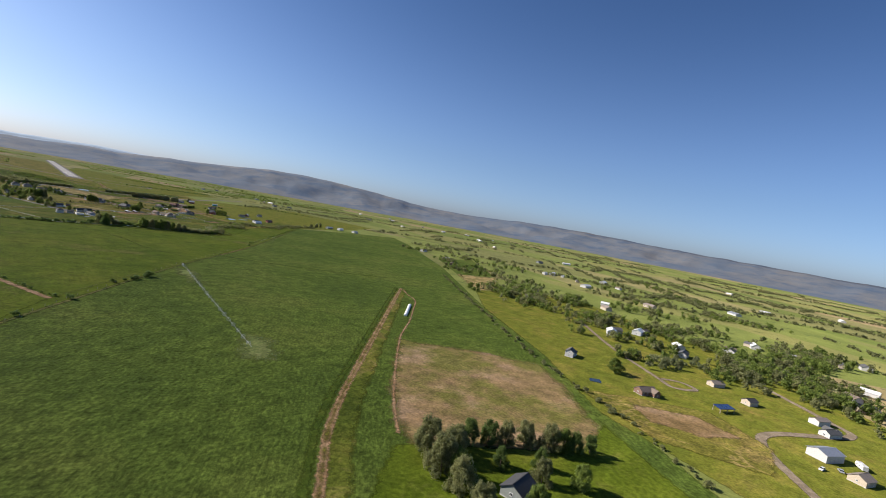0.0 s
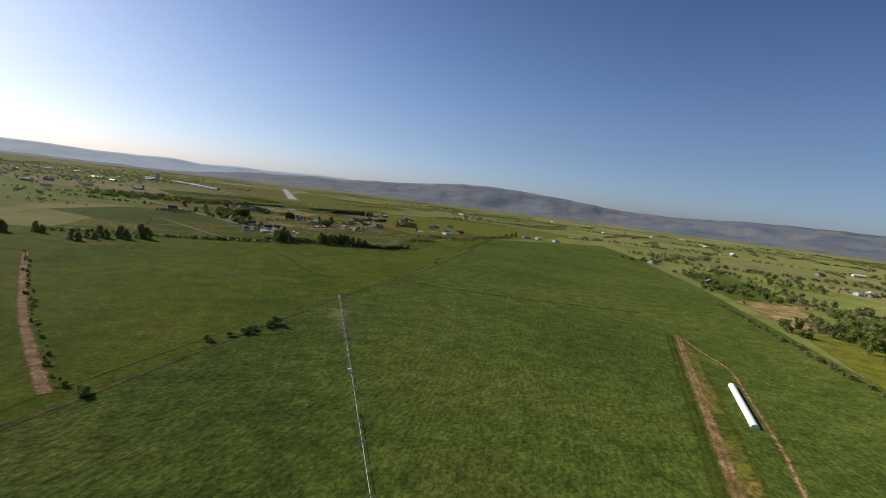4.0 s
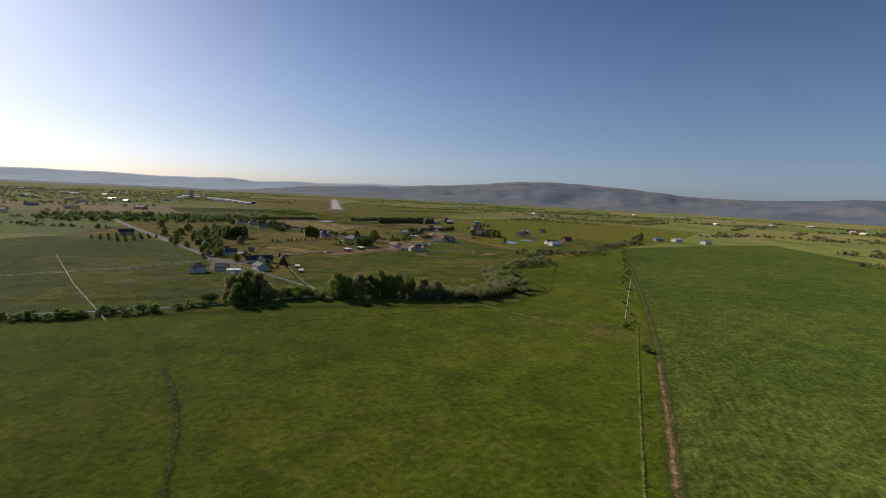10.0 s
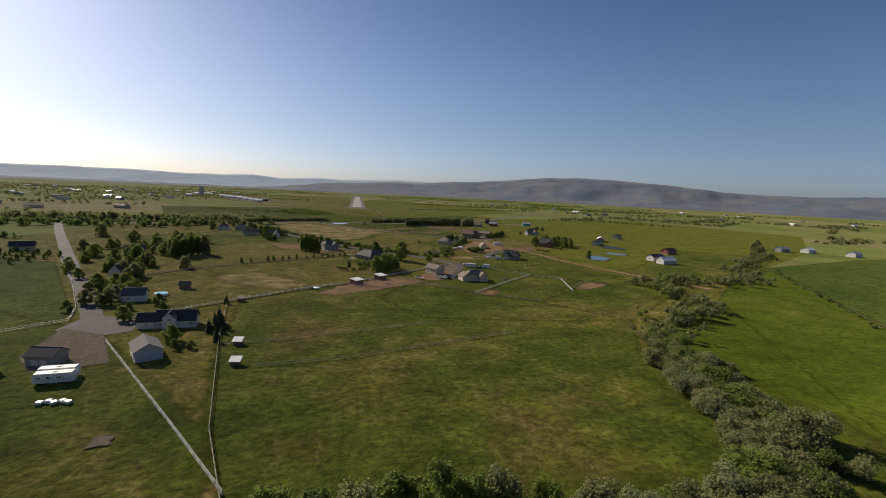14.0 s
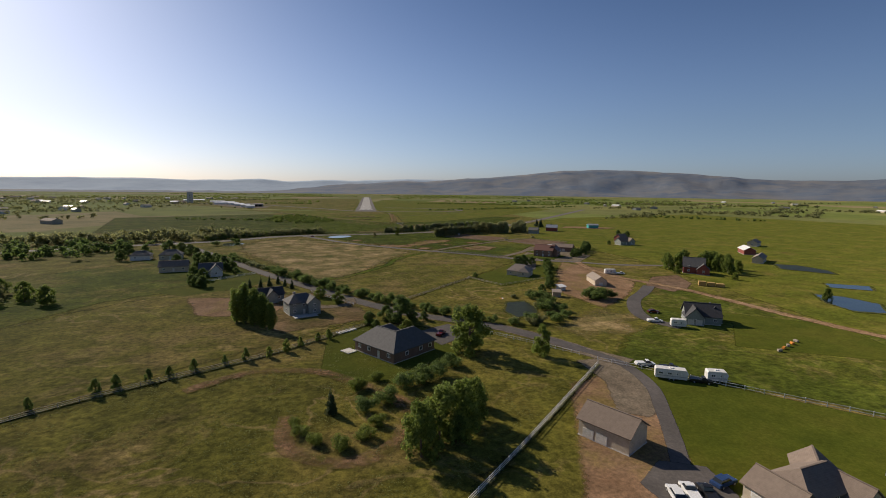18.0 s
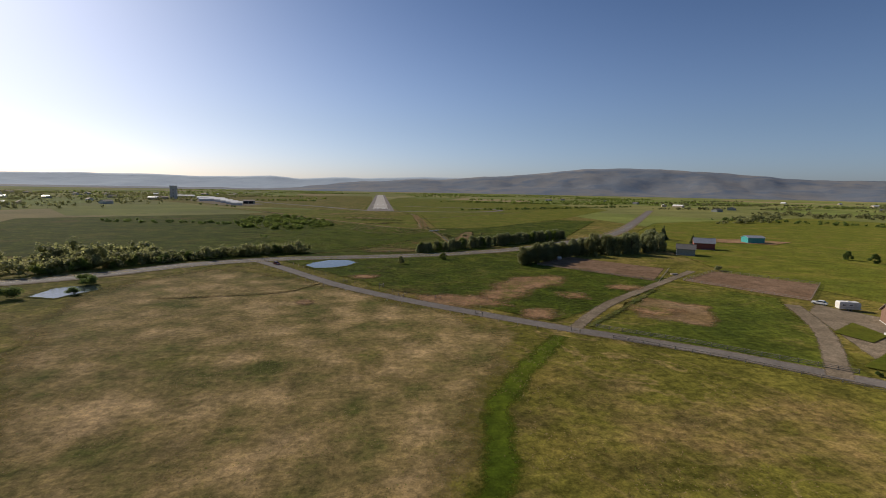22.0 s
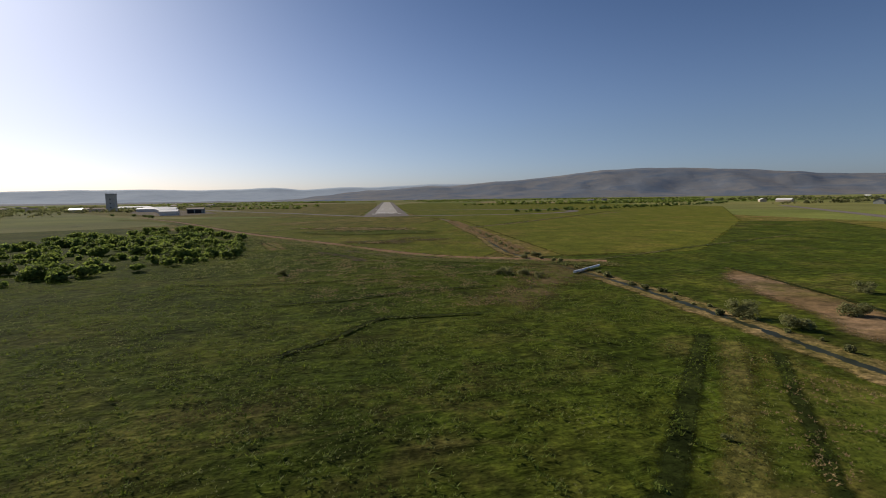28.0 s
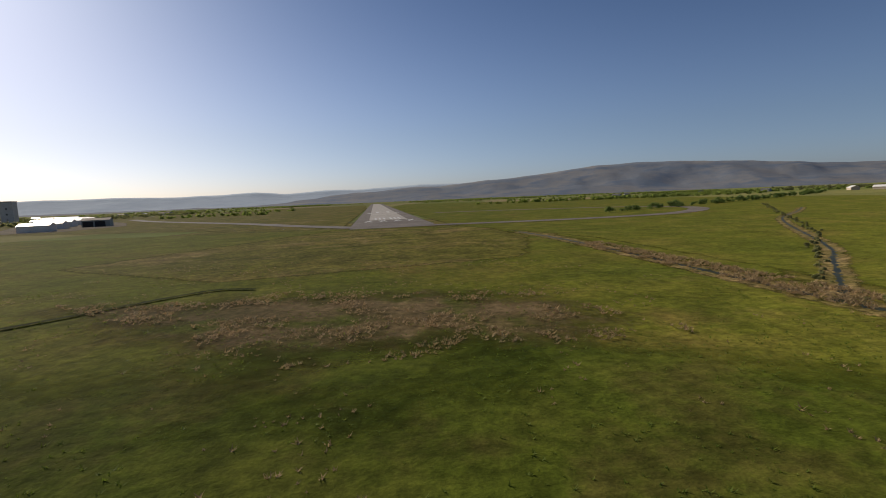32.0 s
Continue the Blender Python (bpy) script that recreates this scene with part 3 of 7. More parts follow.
cover("estate_lawn", [(32, 522), (33, 535), (38, 547), (42, 540), (42, 515)], M_LAWN, "mown green lawn")
cover("hedge_side_pasture", [(144, 462), (176, 482), (222, 562), (200, 558), (178, 542), (170, 520), (165, 492), (155, 475)], M_PASTURE, "bright green grass beside a hedge")
cover("stubble_field", [(132, 152), (160, 128), (176, 108), (142, 62), (121, 56), (76, 76), (90, 102)], M_FALLOW, "brown and pinkish stubble field")
cover("south_grass", [(74, 80), (121, 55), (145, 62), (120, 20), (40, 20), (50, 60)], M_PASTURE, "green grass round a farmyard")
cover("east_pasture", [(154, 68), (194, 118), (247, 203), (300, 260), (420, 240), (330, 40), (220, -60), (130, -20)], M_FRESH, "light green pasture between farmhouses")
cover("crop_strip", [(431, 446), (530, 480), (414, 333), (355, 336)], M_ALFALFA, "dark green crop beyond a field hedge")
cover("ripe_strip", [(355, 336), (405, 326), (330, 256), (303, 262)], M_DRY, "ripe yellow grass beyond a field hedge")
cover("creek_pasture", [(82, 497), (90, 477), (142, 474), (158, 490), (163, 522), (178, 548), (172, 562), (157, 570), (142, 580), (125, 598), (101, 594), (72, 572), (75, 533)], M_MEADOW, "olive horse pasture with worn patches")
cover("west_meadow", [(-20, 470), (60, 474), (88, 476), (83, 498), (57, 533), (46, 545), (20, 560), (-30, 560)], M_MEADOW, "light green mown meadow")
cover("green_paddock", [(124, 598), (142, 580), (160, 569), (176, 548), (150, 548), (120, 552), (110, 575)], M_MEADOW, "rich green paddock")
cover("far_east_field", [(178, 548), (160, 569), (176, 584), (190, 610), (240, 640), (330, 720), (380, 690), (326, 650), (240, 600)], M_MEADOW, "green grazing land")
cover("rough_field", [(47, 622), (80, 583), (101, 596), (146, 640), (128, 662), (107, 676), (68, 637)], M_OLIVE, "rough olive grass with worn tracks")
cover("orange_grass", [(56, 606), (70, 590), (82, 585), (88, 590), (82, 604), (68, 616)], M_DRY, "orange sunburnt grass")
cover("dry_field", [(47, 623), (107, 677), (100, 690), (78, 715), (60, 716), (38, 690), (20, 650)], M_OLIVE, "rough olive grassland")
cover("house_pasture", [(20, 650), (40, 700), (60, 718), (70, 740), (40, 790), (-20, 720)], M_MEADOW, "green paddock behind a house")
cover("back_pasture", [(150, 643), (176, 617), (195, 604), (225, 618), (212, 655), (205, 692), (196, 700), (182, 688), (172, 662), (160, 655)], M_MEADOW, "green pasture behind a lawn")
cover("horse_paddock", [(175, 615.3), (185.5, 607.6), (192.5, 602.5), (178.6, 584.8), (160, 570), (142, 580.6)], M_MEADOW, "green grazed horse paddock")
cover("paddock_wear", [(142.4, 581), (149, 587), (152, 585), (147, 578.6)], M_WORN, "worn ground along a paddock fence")
cover("riding_arena", [(193, 602.4), (200, 597), (186, 587.4), (181.5, 590.3)], M_DIRT, "bare soil of a riding arena")
cover("corral_ground", [(92, 580), (95.5, 586), (99, 592.5), (118.6, 608.4), (129, 600.5), (126, 597), (105, 582.5), (98, 577)], M_DIRT, "bare reddish corral soil")
cover("tan_house_lawn", [(127, 603), (142, 581), (175, 616), (150, 641), (148, 628), (142, 613)], M_LAWN, "mown green lawn")
cover("dark_house_lawn", [(99, 643), (112, 638), (124, 650), (120, 664), (109, 672), (99, 662)], M_LAWN, "mown green lawn")
cover("shop_yard", [(126, 606), (134, 602), (140, 610), (146, 624), (147, 638), (138, 634)], M_DIRT, "bare soil round a workshop")
cover("grey_house_yard", [(76, 700), (82, 676), (90, 668), (108, 676), (104, 692), (92, 706)], M_STUBBLE, "dry brown yard")
cover("hay_field", [(60, 776), (80, 738), (100, 709), (122, 690), (134, 714), (143, 723), (174, 760), (139, 793), (112, 823), (88, 847), (62, 868), (44, 832)], M_OLIVE, "olive hay field with dry areas")
cover("dry_patch", [(50, 806), (64, 778), (84, 738), (97, 720), (105, 736), (115, 757), (121, 775), (130, 792), (110, 818), (86, 843), (62, 860), (47, 832)], M_DRY, "sunburnt tan grass")
strip("green_swale", [(95.5, 728.8), (97.3, 726.1), (100.3, 728.2), (106.5, 736.8), (113, 747), (117.4, 755), (122, 769), (137.6, 790)], M_PASTURE, "curving band of lush green rushes", 2.7)
cover("drive_lawn", [(91.5, 697.5), (93, 693.2), (95.5, 691), (98.9, 690.2), (102, 692), (98.6, 698), (93, 701.4)], M_LAWN, "small lawn inside a curved drive")
cover("strip_paddock", [(58, 705), (63.4, 709.8), (72.2, 715), (77.7, 727.7), (70, 738.4), (57.9, 724.1), (48, 712)], M_LAWN, "bright green paddock behind a white fence")
cover("bungalow_lawn", [(20, 772), (34.4, 784), (45, 767), (31, 760)], M_LAWN, "mown lawn between bungalows")
cover("bungalow_lawn", [(46, 735), (58.7, 731), (68.5, 741), (57, 759), (48, 752)], M_LAWN, "mown garden lawn beside a lane")
cover("brown_yard", [(60, 703), (71, 702), (80, 701), (87, 690), (84, 680), (68, 684)], M_DIRT, "bare brown ground beside a garage")
cover("house_lawn", [(142, 722), (150, 708), (173, 721), (184, 742), (166, 748)], M_LAWN, "mown green lawn")
cover("pond_field", [(74, 880), (112, 827), (140, 798), (160, 812), (190, 836), (164, 866), (172, 904), (135, 906), (97, 896)], M_LUSH, "lush green meadow round a pond")
cover("bare_patch", [(116, 823), (125, 821.5), (132, 820), (136, 810), (122, 811), (117, 816)], M_WORN, "worn reddish brown ground")
cover("bare_patch", [(145, 841), (155, 844), (160, 842), (156, 834), (147, 826), (136, 815), (131, 819), (137, 830)], M_WORN, "bare trodden earth in a meadow")
cover("roadside_paddock", [(143, 792), (172, 768), (200, 812), (188, 834)], M_MEADOW, "green paddock beside the road")
cover("bare_heap_ground", [(158, 800), (168, 792), (178, 806), (168, 816)], M_STUBBLE, "bare reddish earth")
cover("ploughed_plot", [(160, 864), (177, 881), (199, 853), (183, 834)], M_PLOUGHED, "brown ploughed plot")
cover("riding_arena", [(192, 834), (212, 847), (227, 826), (206, 809)], M_PLOUGHED, "brown raked riding arena")
cover("barn_yard", [(174, 764), (198, 752), (214, 772), (204, 806), (196, 800)], M_GRAVEL, "gravel yard round a brown barn")
cover("oval_arena", [(208, 716.7), (219.6, 718.6), (214, 704), (207, 697), (199, 693.2), (196.7, 703.3)], M_PLOUGHED, "oval brown riding ring")
cover("lane_yard", [(160, 690), (166, 676), (182, 690), (196, 708), (200, 735), (190, 752), (178, 730)], M_DIRT, "bare trodden yard round a barn")
cover("orchard_grass", [(117, 691), (126, 676), (134, 668), (152, 662), (168, 676), (164, 700), (174, 719), (150, 707.5), (142, 721.5), (132, 710)], M_OLIVE, "olive grass round a small pond")
cover("dry_corner", [(150, 663), (158, 670), (166, 676), (170, 670), (163, 659), (154, 656)], M_DRY, "dry orange grass by the lane")
cover("charcoal_house_lawn", [(180, 678), (197, 668), (214, 654), (204, 632), (178, 646), (190, 660)], M_LAWN, "mown green lawn")
cover("north_meadow", [(40, 872), (97, 895), (135, 902), (178, 920), (205, 945), (290, 1080), (230, 1090), (160, 1000), (128, 998), (112, 1008), (60, 1085), (0, 1130), (-120, 1060), (-60, 900)], M_LUSH, "tall lush meadow grass")
cover("thin_verge", [(104, 903), (128, 904), (140, 915), (138, 945), (122, 928), (110, 912)], M_MEADOW, "thin brownish verge grass")
cover("airfield_grass", [(-60, 1240), (20, 1160), (62, 1092), (97, 1040), (118, 1011), (130, 1000), (137, 1010), (141, 1080), (144, 1150), (144, 1192), (100, 1208)], M_FRESH, "bright green grass short of the runway")
cover("airfield_thin_grass", [(60, 1135), (90, 1112), (130, 1118), (142, 1150), (142, 1190), (98, 1203)], M_OLIVE, "thin olive grass by the runway")
cover("ditch_green", [(146, 1092), (172, 1118), (210, 1164), (180, 1180), (148, 1150)], M_FRESH, "bright green corner between ditches")
cover("airfield_east", [(146, 1000), (175, 1000), (260, 1090), (420, 1300), (420, 1600), (180, 1900), (134, 1600), (136, 1200), (152, 1140)], M_FRESH, "olive airfield grassland")
cover("airfield_west", [(-250, 1500), (-60, 1290), (100, 1215), (110, 1600), (110, 2000), (-100, 2000)], M_OLIVE, "olive airfield grassland")

# ---- roads, tracks and water ----
strip("farm_track_verge", [(214, 254), (118, 150), (72, 99), (50, 68), (10, 10)], M_MEADOW, "weedy green verge of a farm track", 6.5)
strip("track_ditch", [(213, 259), (114.7, 154), (66.7, 102), (45.5, 71.5), (5.5, 13)], M_RUSH, "dark weedy ditch beside a farm track", 1.9)
strip("bag_path", [(214, 252), (206, 237), (199, 221), (180, 200), (158, 177), (133, 153), (95, 108), (78, 84)], M_TRACK, "thin bare path beside a silage bag", 0.7)
strip("farm_track", [(216, 257), (117, 152), (69, 100), (48, 70), (8, 12)], M_TRACK, "rutted dirt farm track", 2.0)
strip("track_grass", [(216, 257), (117, 152), (69, 100), (48, 70), (8, 12)], M_OLIVE, "grass between the ruts of a farm track", 0.25)
strip("field_ditch", [(-6, 172), (24, 217), (83, 302), (174, 420), (326, 647)], M_DITCH, "weedy ditch along a fence", 1.5)
strip("ditch_bank", [(-41, 368), (-7, 276), (18, 219)], M_TRACK, "bare bank of a farm ditch", 2.2)
strip("lane_gravel", [(4, 846), (26, 815), (51, 776), (72, 741), (95.5, 707), (109.5, 688), (118.5, 678), (127, 672), (135, 665.6), (140, 659.5), (144, 653.6), (147.5, 647), (152, 641)], M_GRAVEL, "gravel shoulders of a lane", 4.2)
cover("workshop_pad", [(143.2, 643.5), (149.5, 644), (151, 637), (148.6, 627), (143.5, 622), (140, 624.5), (143.5, 634)], M_GRAVEL, "brownish gravel pad before a workshop")
strip("lane", [(4, 846), (26, 815), (51, 776), (72, 741), (95.5, 707), (109.5, 688), (118.5, 678), (127, 672), (135, 665.6), (140, 659.5), (144, 653.6), (147, 648.5)], M_ASPHALT, "grey tarred country lane", 3.3)
strip("workshop_drive", [(146, 650), (149.6, 644), (150.6, 638), (149.6, 631), (146.4, 624), (142.6, 616.5), (139.5, 611), (137, 607)], M_ASPHALT, "narrow tarred drive past a workshop", 2.1)
strip("side_road_gravel", [(68, 878), (72, 872), (80, 861), (92, 843), (100, 832), (112, 819), (126, 806), (140, 794), (158, 780), (176, 763), (197, 752), (215, 742), (260, 735)], M_GRAVEL, "gravel shoulders of a side road", 3.7)
strip("side_road", [(68, 878), (72, 872), (80, 861), (92, 843), (100, 832), (112, 819), (126, 806), (140, 794), (158, 780), (176, 763), (197, 752), (215, 742), (260, 735)], M_ROADWAY, "grey tarred side road", 3.1)
HIGHWAY = [(-60, 800), (-20, 822), (30, 846), (52, 866), (75, 877), (97, 880.5), (120, 884), (145, 891.2), (178, 909), (212, 938), (251, 976), (330, 1085), (480, 1300)]
strip("highway_gravel", HIGHWAY, M_GRAVEL, "gravel shoulders of a main road", 8.5)
strip("highway", HIGHWAY, M_ROADWAY, "grey two-lane main road", 5.6)
strip("estate_road", [(-130, 880), (-82, 780), (-5, 640), (28, 582), (46, 549)], M_ASPHALT, "grey tarred estate road", 4.4)
cover("turning_circle", [(42, 556), (54, 552), (56, 543), (48, 537), (41, 544)], M_ASPHALT, "tarred turning circle")
cover("yard_gravel", [(42, 545), (52, 540), (60, 524), (50, 520), (44, 528)], M_GRAVEL, "gravel yard between houses")
strip("dirt_drive", [(142, 794), (158, 811), (187, 834), (205, 848)], M_GRAVEL, "dirt drive across a paddock", 2.4)
strip("barn_drive", [(168, 769), (186, 788), (198, 806)], M_GRAVEL, "gravel drive", 3.0)
strip("curved_drive", [(197, 702), (189, 693), (181, 685), (174.5, 674), (172.8, 666), (176, 659)], M_ASPHALT, "curved tarred drive", 3.6)
cover("forecourt", [(133.5, 609.5), (138, 613), (142.5, 611), (142, 605.5), (134.5, 604.5)], M_ASPHALT, "tarred forecourt")
cover("dark_house_drive", [(117, 664), (125, 669), (128, 661), (121, 655)], M_ASPHALT, "tarred house drive")
cover("lawn_house_drive", [(166, 744), (174, 760), (180, 756), (172, 736)], M_ASPHALT, "tarred house drive")
strip("round_drive", [(87, 701), (92, 696), (92, 691), (97, 688), (103, 691), (103, 697)], M_GRAVEL, "curved gravel drive", 2.6)
strip("back_lane", [(197, 752), (194, 733), (196, 716), (205, 695), (212, 655), (226, 618), (240, 590)], M_TRACK, "dirt lane", 3.2)
for k, (dx, material) in enumerate(((-2.45, M_ROAD_PAINT), (2.45, M_ROAD_PAINT), (-0.12, M_YELLOW), (0.12, M_YELLOW))):
    line = []
    for a, b in zip(HIGHWAY[1:-2], HIGHWAY[2:-1]):
        d = (Vector(b) - Vector(a)).normalized()
        line.append(((a[0] + b[0]) / 2 - d.y * dx, (a[1] + b[1]) / 2 + d.x * dx))
    strip("road_marking", line, material, "painted line on the main road", 0.12)
CANAL = [(140, 902), (142.5, 912), (142.3, 921), (142, 935), (142.5, 951), (142, 972), (139, 995), (137.5, 1006), (138, 1017), (139, 1028), (141, 1046), (142, 1080), (144, 1112), (145, 1140), (144, 1162)]
strip("canal_bank", CANAL, M_BANK, "bare brown canal bank", 3.6)
strip("canal", CANAL, M_MURKY, "dark narrow irrigation canal", 0.75)
strip("meadow_dyke", [(93, 898), (98, 903), (103, 906.5), (109, 914), (119, 923), (138, 947)], M_DYKE, "low tan dyke across a meadow", 1.4)
# Flat ditch strips; their depth is only shade painted in the colour.
strip("meadow_ditch", [(92, 900), (97, 904), (100, 907), (104, 912), (114, 922), (122, 931), (137, 949)], M_GULLY_SHADE, "weedy ditch along a dyke, its shade in the colour", 1.1)
strip("meadow_ditch", [(96, 896.5), (101, 901), (106, 905), (112, 912), (122, 922), (139, 944)], M_GULLY_SHADE, "weedy ditch along a dyke, its shade in the colour", 0.8)
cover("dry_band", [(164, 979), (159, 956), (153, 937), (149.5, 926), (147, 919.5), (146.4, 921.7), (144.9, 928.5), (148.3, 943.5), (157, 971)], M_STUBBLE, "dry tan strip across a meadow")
strip("band_ditch", [(164, 979), (159.3, 956), (153.3, 937), (149.8, 926), (147.3, 919.5), (145.1, 912.3)], M_GULLY_SHADE, "narrow ditch beside a dry strip, its shade in the colour", 0.5)
cover("brown_weeds", [(103, 901), (109, 907), (116, 907), (126, 900), (124, 894), (106, 893)], M_PEAT, "brownish thin weeds beside a dyke")
cover("dry_reeds", [(81, 1100), (103, 1081), (115, 1080), (126, 1082), (122, 1092), (100, 1099)], M_PEAT, "reddish dry reed patch")
cover("trampled_ground", [(135.2, 986), (140.4, 988.5), (143, 975), (137.2, 974), (131, 966), (126.6, 962), (124.6, 965), (130.5, 973), (134, 980)], M_PEAT, "trampled bare ground beside a ditch")
cover("dirt_ramp", [(88, 1021), (84, 1033), (81, 1044), (86, 1040), (91, 1024)], M_DIRT, "bare reddish ramp beside scrub")
strip("side_canal_bank", [(142.5, 1083), (160, 1099), (172, 1110.5), (212, 1157), (245, 1184), (268, 1204)], M_BANK, "weedy bank of a side ditch", 2.6)
strip("side_canal", [(142.5, 1083), (160, 1099), (172, 1110.5), (212, 1157), (245, 1184), (268, 1204)], M_MURKY, "dark side ditch", 0.5)
strip("creek", [(142, 990.4), (155, 995.1), (184, 1009.5), (223, 1027)], M_DITCH, "reedy creek", 1.2)
strip("field_road_weeds", [(150, 986), (128, 996.5), (121, 1000), (114.5, 1006.5), (107, 1017), (96, 1032), (76, 1059), (57, 1088), (7, 1171)], M_DITCH, "weedy bank beside a dirt road", 4.6)
strip("field_road", [(150, 990), (129.5, 999.5), (123.5, 1003.5), (117, 1010), (109.5, 1020.5), (99, 1036), (79.5, 1063), (60, 1092), (10, 1175), (-55, 1270)], M_DIRT, "reddish dirt road", 3.0)


def pond(name, points, label, material=M_WATER):
    cover(name + "_bank", [(x + (x - sum(p[0] for p in points) / len(points)) * 0.12, y + (y - sum(p[1] for p in points) / len(points)) * 0.12) for x, y in points], M_DITCH, "reedy bank of a pond")
    cover(name, points, material, label, step=0.6)


POND = [(86.9, 864), (88.5, 869), (93, 874), (99, 874), (102, 869), (99.5, 863), (95, 859.5), (90, 859)]
pond("meadow_pond", POND, "small pond that mirrors the sky")
pond("garden_pond", [(144.7, 686.5), (149.5, 687), (150, 680), (148.4, 675.2), (142.5, 672), (141.2, 678)], "dark murky garden pond", M_MURKY)
pond("farm_pond", [(240, 684), (245, 680), (246, 671), (237, 662.5), (231, 665.5), (233, 675)], "blue farm pond")
pond("reedy_pond", [(272, 726), (280, 737), (287, 733), (287, 720), (282, 713)], "long reedy pond", M_MURKY)
pond("reed_pond", [(255, 692), (264, 686), (270, 692), (260, 698)], "small reedy pond")
pond("roadside_pond", [(36, 826), (42, 824), (46, 832), (42, 838), (36, 834)], "pale shallow pond")

# ---- runway ----
def on_runway(along, across):
    """A place by metres from the threshold and metres right of the centre line."""
    s, c = math.sin(radians(-1.2)), math.cos(radians(-1.2))
    return (116.7 - s * along + c * across, 1204 + c * along + s * across)


cover("runway_shoulder", [on_runway(0, -14.5), on_runway(0, 14.5), on_runway(1100, 14.5), on_runway(1100, -14.5)], M_OLD_TAR, "dark old tarred runway shoulders", step=4)
cover("runway", [on_runway(62, -8.6), on_runway(62, 8.6), on_runway(1095, 8.6), on_runway(1095, -8.6)], M_CONCRETE, "pale concrete runway", step=3.5)
for k in range(4):  # worn crosses before the concrete
    for turn in (-1, 1):
        x, y = on_runway(52, -9 + 6 * k)
        cover("runway_marking", [(x - 1.6 * turn, y - 7), (x - 1.6 * turn + 0.9, y - 7), (x + 1.6 * turn + 0.9, y + 7), (x + 1.6 * turn, y + 7)], M_ROAD_PAINT, "white painted bar before the threshold", step=0.8, border=1.0)
for side in (-1, 1):
    for k in range(3):
        a = side * (1.6 + 2.0 * k)
        cover("runway_marking", [on_runway(68, a - 0.5), on_runway(68, a + 0.5), on_runway(90, a + 0.5), on_runway(90, a - 0.5)], M_ROAD_PAINT, "white painted threshold bar", step=1.0, border=1.0)
    cover("runway_marking", [on_runway(180, side * 9.6 - 1.4), on_runway(180, side * 9.6 + 1.4), on_runway(188, side * 9.6 + 1.4), on_runway(188, side * 9.6 - 1.4)], M_ROAD_PAINT, "white painted side bar", step=1.0, border=1.0)
    cover("runway_marking", [on_runway(190, side * 4 - 1), on_runway(190, side * 4 + 1), on_runway(220, side * 4 + 1), on_runway(220, side * 4 - 1)], M_ROAD_PAINT, "white painted aiming bar", step=1.0, border=1.0)
for k in range(14):
    cover("runway_marking", [on_runway(120 + 60 * k, -0.3), on_runway(120 + 60 * k, 0.3), on_runway(150 + 60 * k, 0.3), on_runway(150 + 60 * k, -0.3)], M_ROAD_PAINT, "white painted centre dash", step=1.5, border=1.0)
strip("west_taxiway", [(104, 1213), (78, 1250), (50, 1295), (-45, 1428), (-105, 1530)], M_OLD_TAR, "grey taxiway to the hangars", 8)
strip("east_taxiway", [(130, 1208), (172, 1202), (214, 1206), (244, 1228), (258, 1258), (248, 1290), (205, 1320), (150, 1340)], M_OLD_TAR, "dark disused taxiway", 8)
cover("apron", [(-36, 1300), (-64, 1300), (-190, 1520), (-150, 1560), (-60, 1420), (-28, 1350)], M_GRAVEL, "pale hangar apron")

# ---- building blocks ----
def part(name, bm, material, parent, label="", m=None):
    me = bpy.data.meshes.new(name)
    bm.to_mesh(me)
    bm.free()
    me.materials.append(material)
    return piece(name, me, parent, m, label)


def piece(name, me, parent, m=None, label=""):
    """An object on a mesh that may be shared, under its thing."""
    ob = new(name, me)
    if parent:
        ob.parent = parent
    ob.matrix_basis = m or Matrix.Identity(4)
    return tagged(ob, label)


def thing(name, label, category, m, group="", kind=""):
    ob = new(name)
    ob.empty_display_size = 0.5
    ob.matrix_basis = m
    return tagged(ob, label, category, group, kind)


def box(bm, x, y, z, sx, sy, sz, turn=0.0, bevel=0.0):
    """A box by the middle of its base."""
    made = bmesh.ops.create_cube(bm, size=1.0, matrix=pose(x, y, z + sz / 2, 0, 0, turn) @ Matrix.Diagonal((sx, sy, sz, 1)))
    if bevel:
        edges = {e for v in made["verts"] for e in v.link_edges}
        bmesh.ops.bevel(bm, geom=list(edges), offset=bevel, segments=1, affect="EDGES")
    return bm


def tube(bm, a, b, r1, r2=None, sides=8):
    a, b = Vector(a), Vector(b)
    d = b - a
    m = Matrix.Translation((a + b) / 2) @ d.to_track_quat("Z", "Y").to_matrix().to_4x4()
    bmesh.ops.create_cone(bm, cap_ends=True, segments=sides, radius1=r1, radius2=r1 if r2 is None else r2, depth=d.length, matrix=m)
    return bm


def faces_into(bm, verts, faces):
    made = [bm.verts.new(v) for v in verts]
    for f in faces:
        bm.faces.new([made[i] for i in f])
    return bm


def mesh_of(name, bm, material):
    me = bpy.data.meshes.new(name)
    bm.to_mesh(me)
    bm.free()
    me.materials.append(material)
    return me


# ---- trees and shrubs ----
BALL = bmesh.new()
bmesh.ops.create_icosphere(BALL, subdivisions=1, radius=1.0)
BALL_VERTS, BALL_FACES = [v.co.copy() for v in BALL.verts], [[v.index for v in f.verts] for f in BALL.faces]
BALL.free()


def lump(rng, centre, radius, squash):
    """A rough clump of foliage: vertices and triangles of an uneven ball."""
    shift = Vector((rng.random() * 50, rng.random() * 50, rng.random() * 50))
    centre = Vector(centre)
